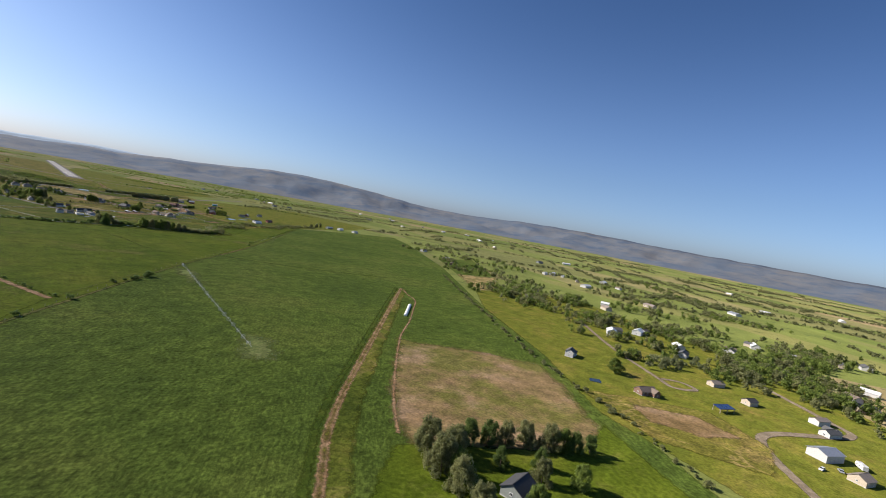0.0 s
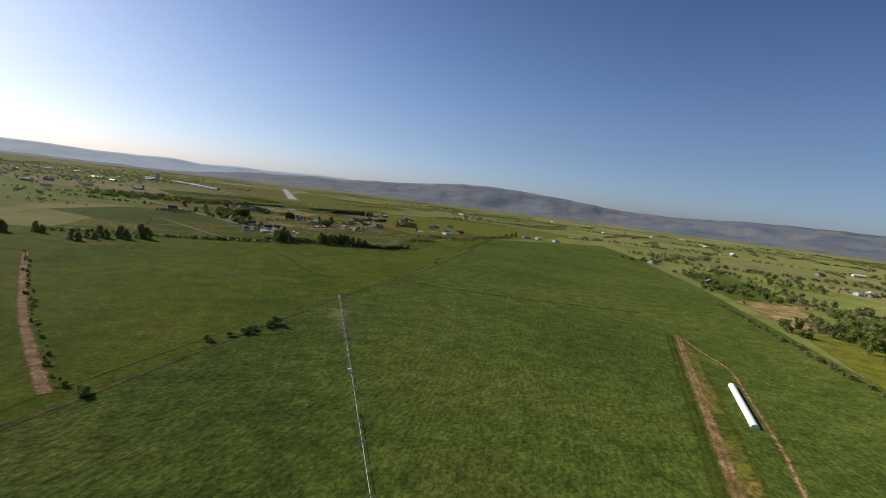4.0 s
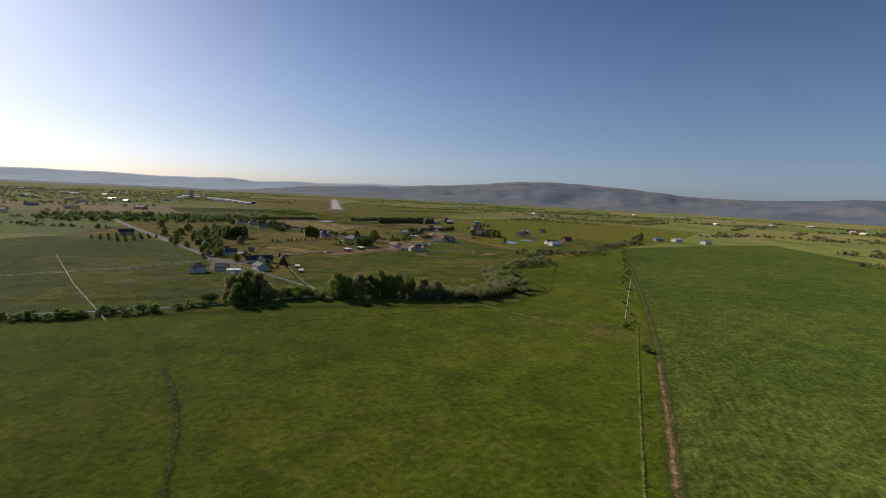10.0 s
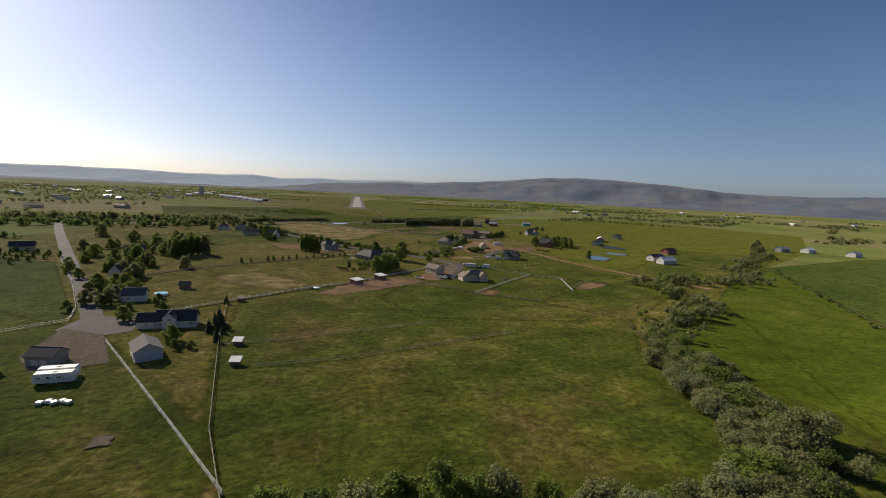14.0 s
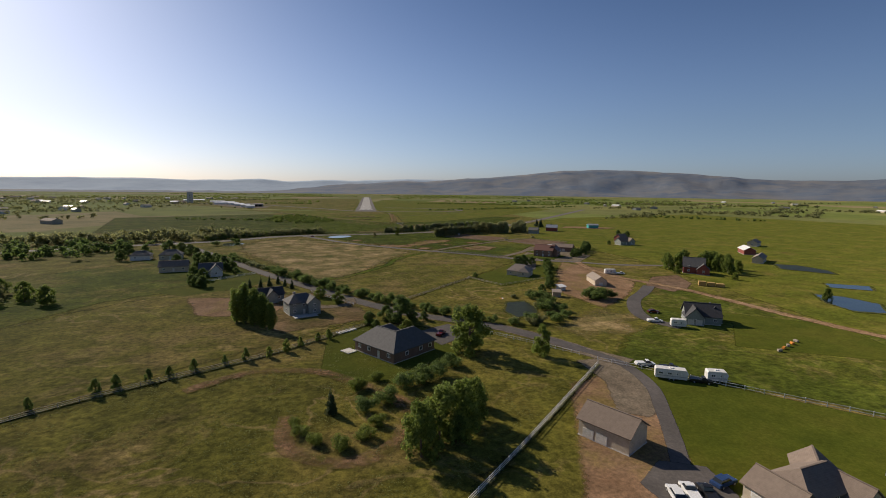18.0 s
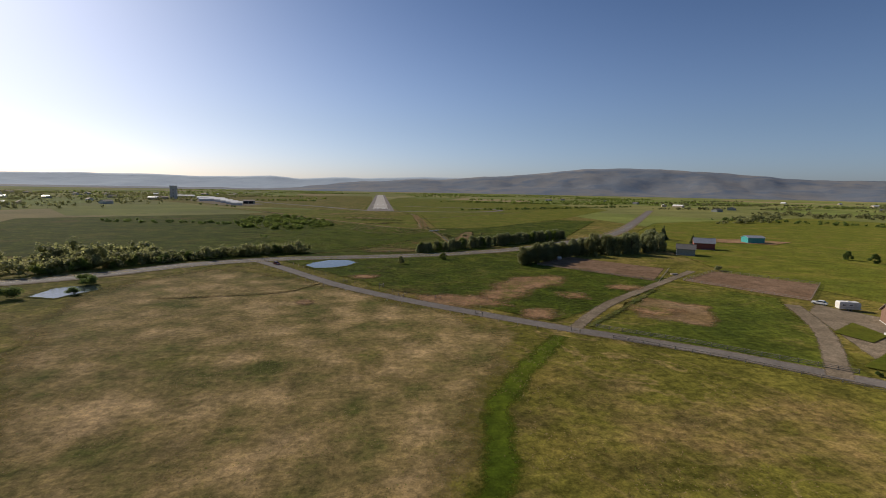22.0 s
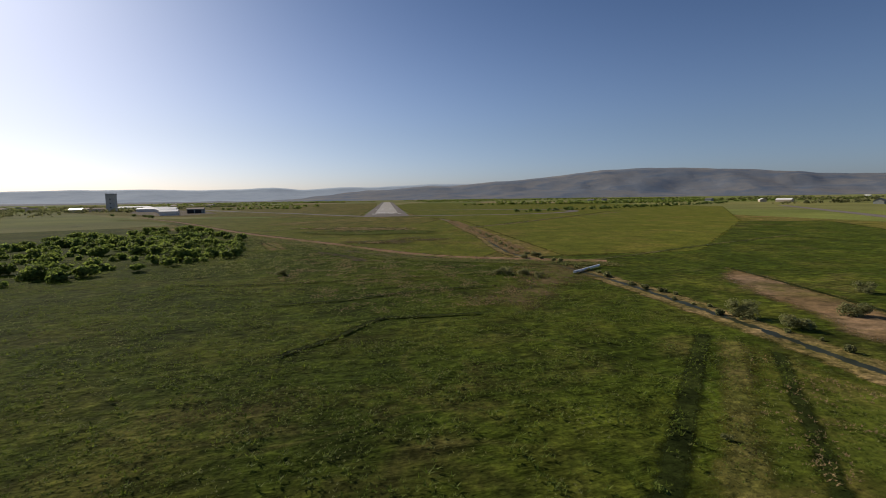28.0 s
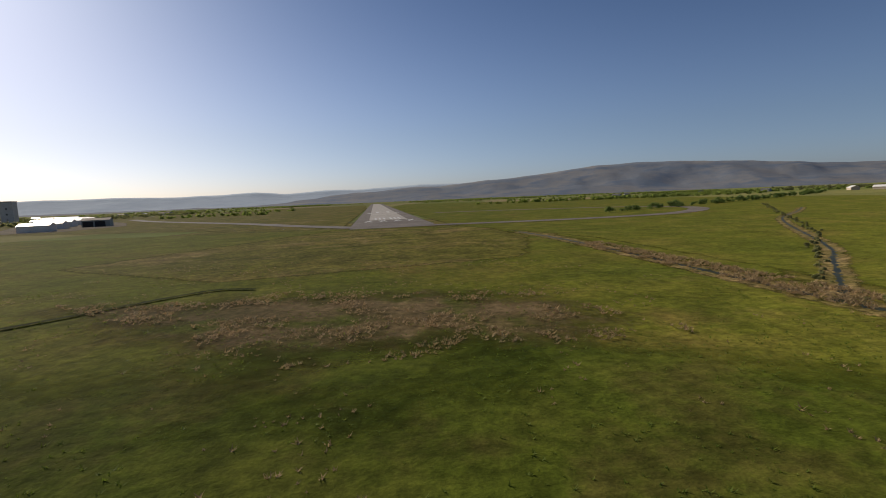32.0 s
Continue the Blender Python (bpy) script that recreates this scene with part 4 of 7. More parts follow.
    return [centre + Vector((v.x * radius, v.y * radius, v.z * radius * squash)) * (0.82 + 0.45 * noise.noise(v * 1.7 + shift)) for v in BALL_VERTS], BALL_FACES


def crown_mesh(name, seed, clumps, leaves, leaf, material):
    """Many leaf sprays over uneven clumps. clumps: rows of (x, y, z, radius, squash)."""
    rng = random.Random(seed)
    verts, faces = [], []
    total = sum(c[3] ** 2 for c in clumps)
    for x, y, z, r, squash in clumps:
        v, f = lump(rng, (x, y, z), r * 0.64, squash)
        faces += [[i + len(verts) for i in tri] for tri in f]
        verts += v
        for _ in range(int(leaves * r * r / total)):
            d = Vector((rng.gauss(0, 1), rng.gauss(0, 1), rng.gauss(0.15, 1))).normalized()
            at = Vector((x, y, z)) + Vector((d.x, d.y, d.z * squash)) * r * rng.uniform(0.72, 1.12)
            size = leaf * rng.uniform(0.55, 1.3)
            q = (d + Vector((rng.gauss(0, 0.8), rng.gauss(0, 0.8), rng.gauss(0.55, 0.8)))).to_track_quat("Z", "Y")
            k = len(verts)
            verts += [at + q @ Vector(c) * size for c in ((-0.5, -0.3, 0.0), (0.1, -0.55, 0.12), (0.6, 0.1, -0.05), (-0.05, 0.5, 0.1))]
            faces.append([k, k + 1, k + 2, k + 3])
    me = bpy.data.meshes.new(name)
    me.from_pydata(verts, [], faces)
    me.materials.append(material)
    return me


def trunk_mesh(seed, height, radius, spread):
    rng = random.Random(seed)
    bm = bmesh.new()
    lean = Vector((rng.uniform(-0.06, 0.06) * height, rng.uniform(-0.06, 0.06) * height, height))
    tube(bm, (0, 0, -0.05), lean, radius, radius * 0.35, 7)
    for k in range(5):
        a, f = rng.random() * math.tau, rng.uniform(0.35, 0.8)
        root = lean * f
        tube(bm, root, root + Vector((math.cos(a) * spread, math.sin(a) * spread, height * rng.uniform(0.15, 0.35))), radius * 0.45, radius * 0.12, 5)
    return mesh_of("trunk", bm, M_BARK)


def clumps_for(form, rng, h):
    rows = []
    if form == "broad":
        for k in range(46):
            a, f = rng.random() * math.tau, k / 45
            out = 0.37 * h * math.sin(math.pi * (0.28 + 0.64 * f)) * math.sqrt(rng.random())
            rows.append((math.cos(a) * out, math.sin(a) * out, h * (0.12 + 0.8 * f), h * rng.uniform(0.065, 0.13) * (1.1 - 0.3 * f), rng.uniform(0.8, 1.3)))
    elif form == "poplar":
        for k in range(12):
            f = k / 11
            a = rng.random() * math.tau
            out = 0.07 * h * rng.random()
            rows.append((math.cos(a) * out, math.sin(a) * out, h * (0.12 + 0.8 * f), h * (0.06 + 0.085 * math.sin(math.pi * (0.12 + 0.8 * f))), 1.5))
    elif form == "conifer":
        for k in range(11):
            f = k / 10
            for j in range(3 if k < 8 else 1):
                a = rng.random() * math.tau
                out = 0.13 * h * (1 - f) * rng.uniform(0.5, 1)
                rows.append((math.cos(a) * out, math.sin(a) * out, h * (0.08 + 0.84 * f), h * (0.115 * (1 - f) + 0.025), 0.8))
    elif form == "willow":
        for k in range(48):
            a, f = rng.random() * math.tau, k / 47
            out = 0.4 * h * math.sqrt(rng.random()) * (1 - 0.62 * f * f)
            rows.append((math.cos(a) * out, math.sin(a) * out, h * (0.06 + 0.85 * f), h * rng.uniform(0.065, 0.13), rng.uniform(1.0, 1.7)))
    else:  # a round shrub
        for _ in range(11):
            a, f = rng.random() * math.tau, rng.random()
            out = 0.42 * h * math.sqrt(rng.random())
            rows.append((math.cos(a) * out, math.sin(a) * out, h * (0.22 + 0.45 * f), h * rng.uniform(0.2, 0.32), rng.uniform(0.7, 0.95)))
    return rows


FORMS = {}


def tree(form, x, y, h, material, label, turn=None, group="", wide=1.0):
    """A tree or shrub with its own height; alike ones share their meshes."""
    key = (form, material.name, round(x * 7 + y * 3) % (3 if form == "broad" else 2))
    if key not in FORMS:
        rng = random.Random(str(key))
        many, leaf = {"broad": (5200, 0.034), "poplar": (3600, 0.031), "conifer": (3000, 0.034), "willow": (5200, 0.034), "shrub": (2000, 0.056)}[form]
        crown = crown_mesh("crown", str(key), clumps_for(form, rng, 1.0), many, leaf, material)
        FORMS[key] = (crown, None if form == "shrub" else trunk_mesh(str(key), 0.72 if form != "poplar" else 0.9, 0.028 if form != "broad" else 0.034, 0.2 if form == "broad" else 0.08))
    crown, trunk = FORMS[key]
    turn = (x * 37 + y * 91) % 360 if turn is None else turn
    name, category = {"broad": ("broadleaf_tree", "tree"), "poplar": ("poplar_tree", "tree"), "conifer": ("conifer_tree", "tree"), "willow": ("willow_tree", "tree"), "shrub": ("shrub", "shrub")}[form]
    m = pose(x, y, 0, 0, 0, turn) @ Matrix.Diagonal((h * wide, h * wide, h, 1))
    if not trunk:
        ob = new(name, crown)
        ob.matrix_basis = m
        return tagged(ob, label, category, group)
    top = thing(name, label, category, m, group)
    piece("trunk", trunk, top)
    piece("crown", crown, top)
    return top


def grove(name, spots, material, label, leaf=0.5, leaves=60, kind="stuff"):
    """Far or close-grown greenery as one mesh. spots: rows of (x, y, height, width)."""
    rng = random.Random(name + str(len(spots)))
    clumps = []
    for x, y, h, w in spots:
        for _ in range(5):
            clumps.append((x + rng.gauss(0, w * 0.2), y + rng.gauss(0, w * 0.2), h * rng.uniform(0.18, 0.74), w * rng.uniform(0.2, 0.36), rng.uniform(0.7, 1.2) * min(1.4, h / w)))
    me = crown_mesh(name, name, clumps, leaves * len(spots), leaf, material)
    return tagged(new(name, me), label, "trees" if "shrub" not in name else "shrubs", kind=kind)


def hedge(name, points, gap, jitter, low, high, material, label):
    """An uncounted line of bushes as one mesh."""
    rng = random.Random(name)
    spots = []
    for x, y in along(points, gap, jitter, rng):
        h = rng.uniform(low, high)
        spots.append((x, y, h, h * rng.uniform(1.0, 1.4)))
    return grove(name, spots, material, label, 0.22 if high < 2 else 0.34, 150)


def inside_of(points, q):
    p = np.array(points, float)
    ok = np.zeros(len(q), bool)
    for s, e in zip(p, np.roll(p, -1, 0)):
        ok ^= ((s[1] > q[:, 1]) != (e[1] > q[:, 1])) & (q[:, 0] < s[0] + (q[:, 1] - s[1]) * (e[0] - s[0]) / (e[1] - s[1] if abs(e[1] - s[1]) > 1e-9 else 1e-9))
    return ok


def tufts(name, points, count, size, material, label, seed, patch=6.0, keep=0.5, clear=None):
    """Grass and weeds that stand up: tufts of a few blades, thick in some patches and thin in others."""
    rs = np.random.default_rng(seed)
    p = np.array(points, float)
    q = rs.uniform(p.min(0), p.max(0), (count * 3, 2))
    q = q[inside_of(points, q)]
    if clear:
        q = q[~inside_of(clear, q)]
    dense = np.array([noise.fractal(Vector((x / patch, y / patch, seed)), 0.8, 2.0, 3) for x, y in q])
    q = q[dense > np.quantile(dense, 1 - keep) + rs.normal(0, 0.08, len(q))][:count]
    n, blades = len(q), 7
    s = size * rs.uniform(0.5, 1.4, (n, 1))
    a = rs.uniform(0, math.tau, (n, blades))
    out = rs.uniform(0.3, 1.0, (n, blades)) * s
    up = rs.uniform(0.25, 0.75, (n, blades)) * s
    broad = 0.11 * s
    root = q[:, None, :] + rs.normal(0, 0.16, (n, blades, 2)) * s[..., None]
    side = np.stack([-np.sin(a), np.cos(a)], -1) * broad[..., None]
    tip = root + np.stack([np.cos(a), np.sin(a)], -1) * out[..., None]
    v = np.zeros((n, blades, 3, 3))
    v[..., 0, :2], v[..., 1, :2], v[..., 2, :2] = root - side, root + side, tip
    v[..., :2, 2], v[..., 2, 2] = 0.2, 0.2 + up
    v = v.reshape(-1, 3)
    ob = sheet(name, v.tolist(), np.arange(len(v)).reshape(-1, 3).tolist(), material)
    return tagged(ob, label, "grass", kind="stuff")


def along(points, gap, jitter, rng):
    """Places along a line at uneven steps."""
    out = []
    for a, b in zip(points, points[1:]):
        a, b = Vector(a), Vector(b)
        n = max(1, int((b - a).length / gap))
        for k in range(n):
            p = a.lerp(b, (k + rng.random()) / n)
            out.append((p.x + rng.gauss(0, jitter), p.y + rng.gauss(0, jitter)))
    return out


# ---- buildings ----
WINDOWS = {}


def window_meshes(w, h):
    if (w, h) not in WINDOWS:
        bm = bmesh.new()
        for sx, sz, px, pz in ((w, 0.08, 0, 0), (w, 0.08, 0, h - 0.08), (0.08, h - 0.16, -w / 2 + 0.04, 0.08), (0.08, h - 0.16, w / 2 - 0.04, 0.08), (0.05, h - 0.16, 0, 0.08)):
            box(bm, px, 0, pz, sx, 0.08, sz)
        glass = box(bmesh.new(), 0, 0, 0.07, w - 0.12, 0.03, h - 0.14)
        WINDOWS[w, h] = mesh_of("window", bm, M_TRIM), mesh_of("pane", glass, M_GLASS)
    return WINDOWS[w, h]


def add_window(parent, m, w=0.8, h=0.75):
    frame_mesh, pane_mesh = window_meshes(w, h)
    piece("pane", pane_mesh, piece("window", frame_mesh, parent, m))


def add_door(parent, m, w, h, name="door", material=None, lines=0):
    bm = box(bmesh.new(), 0, 0, 0, w, 0.06, h, bevel=0.015)
    for k in range(lines):
        box(bm, 0, -0.035, h * (k + 0.08) / max(lines, 1), w - 0.1, 0.02, h / lines * 0.8)
    part(name, bm, material or M_DOOR, parent, m=m)


def gable(parent, m, w, d, h, rise, walls, roof, eave=0.32, hip=0.0):
    """One block of a house: walls up to the gables, and a roof of two or four slopes with thickness. The ridge runs along x; hip is how far the ridge is cut back."""
    bm = bmesh.new()
    p = [(-w / 2, -d / 2, 0), (w / 2, -d / 2, 0), (w / 2, d / 2, 0), (-w / 2, d / 2, 0), (-w / 2, -d / 2, h), (w / 2, -d / 2, h), (w / 2, d / 2, h), (-w / 2, d / 2, h)]
    f = [(0, 1, 5, 4), (2, 3, 7, 6)]
    if hip:
        faces_into(bm, p, f + [(1, 2, 6, 5), (3, 0, 4, 7), (4, 5, 6, 7)])
    else:
        faces_into(bm, p + [(w / 2, 0, h + rise), (-w / 2, 0, h + rise)], f + [(1, 2, 6, 8, 5), (3, 0, 4, 9, 7)])
    bmesh.ops.recalc_face_normals(bm, faces=bm.faces)
    part("wall", bm, walls, parent, m=m)
    bm = bmesh.new()
    drop = rise * eave / (d / 2)
    x, y, lo, hi, thick = w / 2 + eave, d / 2 + eave, h - drop, h + rise, 0.14
    cut = hip if hip else 0.0
    q = [(-x, -y, lo), (x, -y, lo), (x, y, lo), (-x, y, lo), (x - cut, 0, hi), (-x + cut, 0, hi)]
    q += [(a, b, c + thick) for a, b, c in q]
    sides = [(6, 7, 10, 11), (8, 9, 11, 10), (0, 1, 7, 6), (2, 3, 9, 8), (1, 0, 5, 4), (3, 2, 4, 5)]
    sides += [(7, 8, 10), (9, 6, 11), (1, 2, 8, 7), (3, 0, 6, 9), (2, 1, 4), (0, 3, 5)] if hip else [(1, 4, 10, 7), (4, 2, 8, 10), (3, 5, 11, 9), (5, 0, 6, 11)]
    faces_into(bm, q, sides)
    bmesh.ops.recalc_face_normals(bm, faces=bm.faces)
    part("roof", bm, roof, parent, m=m @ Matrix.Translation((0, 0, 0.012)))
    part("ridge_cap", box(bmesh.new(), 0, 0, hi + thick - 0.02, 2 * (x - cut), 0.22, 0.07), roof, parent, m=m)


def house(label, x, y, turn, blocks, walls, roof, category="house", name="house", windows=True, garage=None, chimney=None, front=-1, base=True, group="", size=1.0):
    """A building of gabled or hipped blocks, each a row of (x, y, turn, width, depth, wall height, roof rise, hip)."""
    top = thing(name, label, category, pose(x, y, 0, 0, 0, turn) @ Matrix.Scale(size, 4), group)
    if base:
        bm = bmesh.new()
        for bx, by, bt, w, d, h, rise, hip in blocks:
            box(bm, bx, by, 0.0, w + 0.16, d + 0.16, 0.16, bt)
        part("foundation", bm, M_SLAB, top)
    for k, (bx, by, bt, w, d, h, rise, hip) in enumerate(blocks):
        m = pose(bx, by, 0.1, 0, 0, bt)
        gable(top, m, w, d, h, rise, walls, roof, hip=hip)
        if windows:
            levels = [0.75] if h < 2.6 else [0.7, 2.2]
            for z in levels:
                for side in (-1, 1):
                    n = max(1, int(w / 2.4))
                    for j in range(n):
                        px = -w / 2 + w * (j + 0.5) / n
                        if k == 0 and side == front and j == n // 2 and z == levels[0]:
                            add_door(top, m @ pose(px, side * (d / 2 + 0.03), 0.02, 0, 0, 0 if side < 0 else 180), 0.6, 1.35)
                        else:
                            add_window(top, m @ pose(px, side * (d / 2 + 0.02), z, 0, 0, 0 if side < 0 else 180))
                    if d > 3:
                        add_window(top, m @ pose(side * (w / 2 + 0.02), 0, z, 0, 0, 90 * side))
    if garage:
        gx, gy, gt, w, count = garage
        for k in range(count):
            add_door(top, pose(gx, gy, 0.12, 0, 0, gt) @ pose((k - (count - 1) / 2) * (w + 0.35), 0, 0), w, 1.35, "garage_door", lines=4)
    if chimney:
        cx, cy, ch = chimney
        part("chimney", box(box(bmesh.new(), cx, cy, 0.2, 0.6, 0.6, ch), cx, cy, ch + 0.15, 0.75, 0.75, 0.15), M_STONE, top)
    return top


def shed(label, x, y, turn, w, d, h, walls, roof, rise=0.35, name="animal_shelter", open_side=True):
    """A lean-to shelter: three board walls on posts and one sloping roof."""
    top = thing(name, label, "shed", pose(x, y, 0, 0, 0, turn))
    part("back_wall", box(bmesh.new(), 0, d / 2, 0, w, 0.1, h), walls, top)
    for s in (-1, 1):
        part("side_wall", box(bmesh.new(), s * w / 2, 0, 0, 0.1, d, h), walls, top)
        part("post", box(bmesh.new(), s * (w / 2 - 0.1), -d / 2, 0, 0.14, 0.14, h + rise * 0.5), M_WOOD, top)
    if not open_side:
        part("front_wall", box(bmesh.new(), 0, -d / 2, 0, w, 0.1, h), walls, top)
    bm = box(bmesh.new(), 0, 0, 0, w + 0.5, d + 0.6, 0.1)
    part("roof", bm, roof, top, m=pose(0, 0, h + rise * 0.3, -math.degrees(math.atan2(rise, d)), 0, 0))
    return top


def hangar(label, x, y, turn, w, d, h, rise, walls, roof, door=None):
    top = thing("hangar", label, "hangar", pose(x, y, 0, 0, 0, turn))
    gable(top, Matrix.Identity(4), w, d, h, rise, walls, roof, eave=0.2)
    for k in range(int(w // 6)):
        add_door(top, pose(-w / 2 + 3.2 + 6 * k, -d / 2 - 0.04, 0.02), 5.2, h * 0.85, "hangar_door", door or M_ROOF_METAL, 1)
    return top


# ---- vehicles ----
def wheel_mesh():
    bm = bmesh.new()
    tube(bm, (0, -0.08, 0), (0, 0.08, 0), 0.21, sides=14)
    return mesh_of("tyre", bm, M_RUBBER), mesh_of("rim", tube(bmesh.new(), (0, -0.085, 0), (0, 0.085, 0), 0.12, sides=10), M_STEEL)


TYRE, RIM = wheel_mesh()


def add_wheel(parent, x, y, size=1.0):
    w = piece("wheel", TYRE, parent, pose(x, y, 0.21 * size) @ Matrix.Scale(size, 4))
    piece("rim", RIM, w)


def profile(bm, points, width, inset=0.0):
    """A side outline in x and z, drawn out across y; points above the belt may lean in."""
    top = max(z for _, z in points)
    left = [bm.verts.new((x, -width / 2 + inset * (z / top) ** 3, z)) for x, z in points]
    right = [bm.verts.new((x, width / 2 - inset * (z / top) ** 3, z)) for x, z in points]
    bm.faces.new(left)
    bm.faces.new(right[::-1])
    for k in range(len(points)):
        j = (k + 1) % len(points)
        bm.faces.new((left[k], right[k], right[j], left[j]))
    bmesh.ops.recalc_face_normals(bm, faces=bm.faces)
    return bm


def car(label, x, y, turn, paint, form="car"):
    top = thing("pickup_truck" if form == "pickup" else "car", label, "truck" if form == "pickup" else "car", pose(x, y, 0, 0, 0, turn), "parked vehicles")
    long = 3.3 if form == "pickup" else 2.85
    a = long / 2
    body = [(-a, 0.24), (-a, 0.56), (-a * 0.55, 0.62), (a * 0.45, 0.62), (a * 0.96, 0.52), (a, 0.24)]
    bm = profile(bmesh.new(), body, 1.14)
    if form == "pickup":
        box(bm, -a * 0.5, 0, 0.6, a * 0.8, 1.1, 0.09)
        cab = [(-a * 0.02, 0.62), (a * 0.06, 1.02), (a * 0.36, 1.02), (a * 0.58, 0.62)]
    else:
        cab = [(-a * 0.78, 0.6), (-a * 0.62, 0.94), (a * 0.12, 0.95), (a * 0.42, 0.6)]
    part("body", bm, PAINT[paint], top)
    part("cabin_glass", profile(bmesh.new(), cab, 1.02, 0.1), M_GLASS, top)
    cap = [(cab[1][0] - 0.02, cab[1][1] - 0.05), (cab[1][0], cab[1][1] + 0.025), (cab[2][0], cab[2][1] + 0.025), (cab[2][0] + 0.03, cab[2][1] - 0.05)]
    part("roof_panel", profile(bmesh.new(), cap, 0.88), PAINT[paint], top)
    for s in (-1, 1):
        part("headlight", box(bmesh.new(), a - 0.02, s * 0.4, 0.4, 0.06, 0.2, 0.1), M_STEEL, top)
        for e in (-1, 1):
            add_wheel(top, e * a * 0.62, s * 0.53)
    return top


def trailer(label, x, y, turn, long, tall=1.55):
    """A travel trailer: rounded white box, windows, door, stripe, axle and hitch."""
    top = thing("travel_trailer", label, "trailer", pose(x, y, 0, 0, 0, turn), "parked vehicles")
    a = long / 2
    part("body", profile(bmesh.new(), [(-a, 0.34), (-a, tall + 0.1), (-a + 0.15, tall + 0.3), (a - 0.3, tall + 0.3), (a, tall - 0.15), (a - 0.15, 0.34)], 1.5), M_VINYL, top)
    for k in range(max(2, int(long / 1.4))):
        for s in (-1, 1):
            add_window(top, pose(-a + 0.8 + 1.3 * k, s * 0.76, 0.95, 0, 0, 0 if s < 0 else 180), 0.7, 0.45)
    add_door(top, pose(a * 0.45, -0.77, 0.4), 0.42, 1.15)
    for s in (-1, 1):
        part("stripe", box(bmesh.new(), 0, s * 0.757, 0.72, long * 0.9, 0.012, 0.1), PAINT["silver"], top)
        for e in (-0.3, 0.3):
            add_wheel(top, e, s * 0.66, 0.9)
    part("hitch", tube(bmesh.new(), (a - 0.2, 0, 0.32), (a + 0.7, 0, 0.3), 0.05), M_STEEL, top)
    part("roof_vent", box(bmesh.new(), 0, 0, tall + 0.3, 0.5, 0.4, 0.12), M_TRIM, top)
    return top


# ---- fences ----
def fence(label, points, material, gap=2.4, tall=0.85, rails=3, post=0.1, name="fence", group="fences"):
    """Posts and rails from point to point."""
    top = thing(name, label, "fence", Matrix.Identity(4), group)
    mesh = mesh_of("post", box(bmesh.new(), 0, 0, 0, post, post, tall, bevel=0.01), material)
    for a, b in zip(points, points[1:]):
        a, b = Vector((*a, 0)), Vector((*b, 0))
        d = b - a
        turn = math.degrees(math.atan2(d.y, d.x))
        n = max(1, round(d.length / gap))
        for k in range(n + (b.xy == Vector(points[-1]))):
            piece("post", mesh, top, pose(*a.lerp(b, k / n), 0, 0, turn))
        for r in range(rails):
            z = tall * (r + 0.75) / rails - 0.06
            part("rail", box(bmesh.new(), 0, 0, z, d.length, 0.04, 0.07), material, top, m=pose(*((a + b) / 2), 0, 0, turn))
    return top

# ---- farmyards on the east side ----
rng = random.Random(11)
house("white two-storey farmhouse with a dark roof and sheds beside it", 209, 113, 20, [(0, 0, 0, 7, 5, 3.2, 1.6, 0), (5, -1, 90, 4, 4, 1.9, 1.2, 0)], M_WALL_WHITE, M_ROOF_GREY, chimney=(-1.5, 0.8, 5), size=0.8)
house("brown shingled ranch house by a gravel turning circle", 196, 70, -22, [(0, 0, 0, 10, 5.5, 1.9, 1.8, 0), (3, -3, 90, 4, 4, 1.9, 1.5, 0)], M_WALL_BROWN, M_ROOF_BROWN, size=0.8)
house("pale ranch house with a tan roof among trees", 254, 60, -25, [(0, 0, 0, 9, 5, 1.9, 1.4, 0)], M_WALL_TAN, M_ROOF_TAN, size=0.8)
house("grey workshop with blue solar panels on its roof", 241, 43, -20, [(0, 0, 0, 7, 5, 2.2, 1.2, 0)], M_WALL_TAN, M_ROOF_DARK, category="workshop", size=0.8)
house("long white metal barn beside a curving lane", 250, 20, -25, [(0, 0, 0, 9, 5, 2.4, 1.0, 0)], M_WALL_WHITE, M_ROOF_TAN, category="barn", windows=False, garage=(0, -2.55, 0, 1.6, 2), size=0.8)
house("grey-roofed white farmhouse beside a lane", 236, 15, -25, [(0, 0, 0, 9, 5, 2.0, 1.5, 0), (3, 2, 90, 5, 4, 2.0, 1.4, 0)], M_WALL_WHITE, M_ROOF_GREY, size=0.8)
house("large white metal workshop with a grey-blue roof", 204, 13, -25, [(0, 0, 0, 11, 8, 3.0, 1.4, 0)], M_WALL_WHITE, M_ROOF_METAL, category="workshop", windows=False, garage=(-2, -4.05, 0, 2, 3), size=0.8)
house("tan-roofed house beside parked cars", 193, 3, -20, [(0, 0, 0, 7, 6, 2.0, 1.6, 0)], M_WALL_TAN, M_ROOF_TAN, size=0.8)
house("low white house behind a hedge", 301, 91, 10, [(0, 0, 0, 10, 5, 2, 1.4, 0)], M_WALL_WHITE, M_ROOF_GREY)
for label, x, y, turn, w, d, walls, roof in (
        ("white barn with a metal roof among trees", 300, 136, 30, 10, 6, M_WALL_WHITE, M_ROOF_WHITE), ("white house with a metal roof", 330, 131, 12, 12, 6, M_WALL_WHITE, M_ROOF_WHITE),
        ("grey farmhouse among trees", 337, 231, 40, 10, 6, M_WALL_GREY, M_ROOF_GREY), ("white farmhouse among trees", 365, 82, 5, 9, 6, M_WALL_WHITE, M_ROOF_GREY),
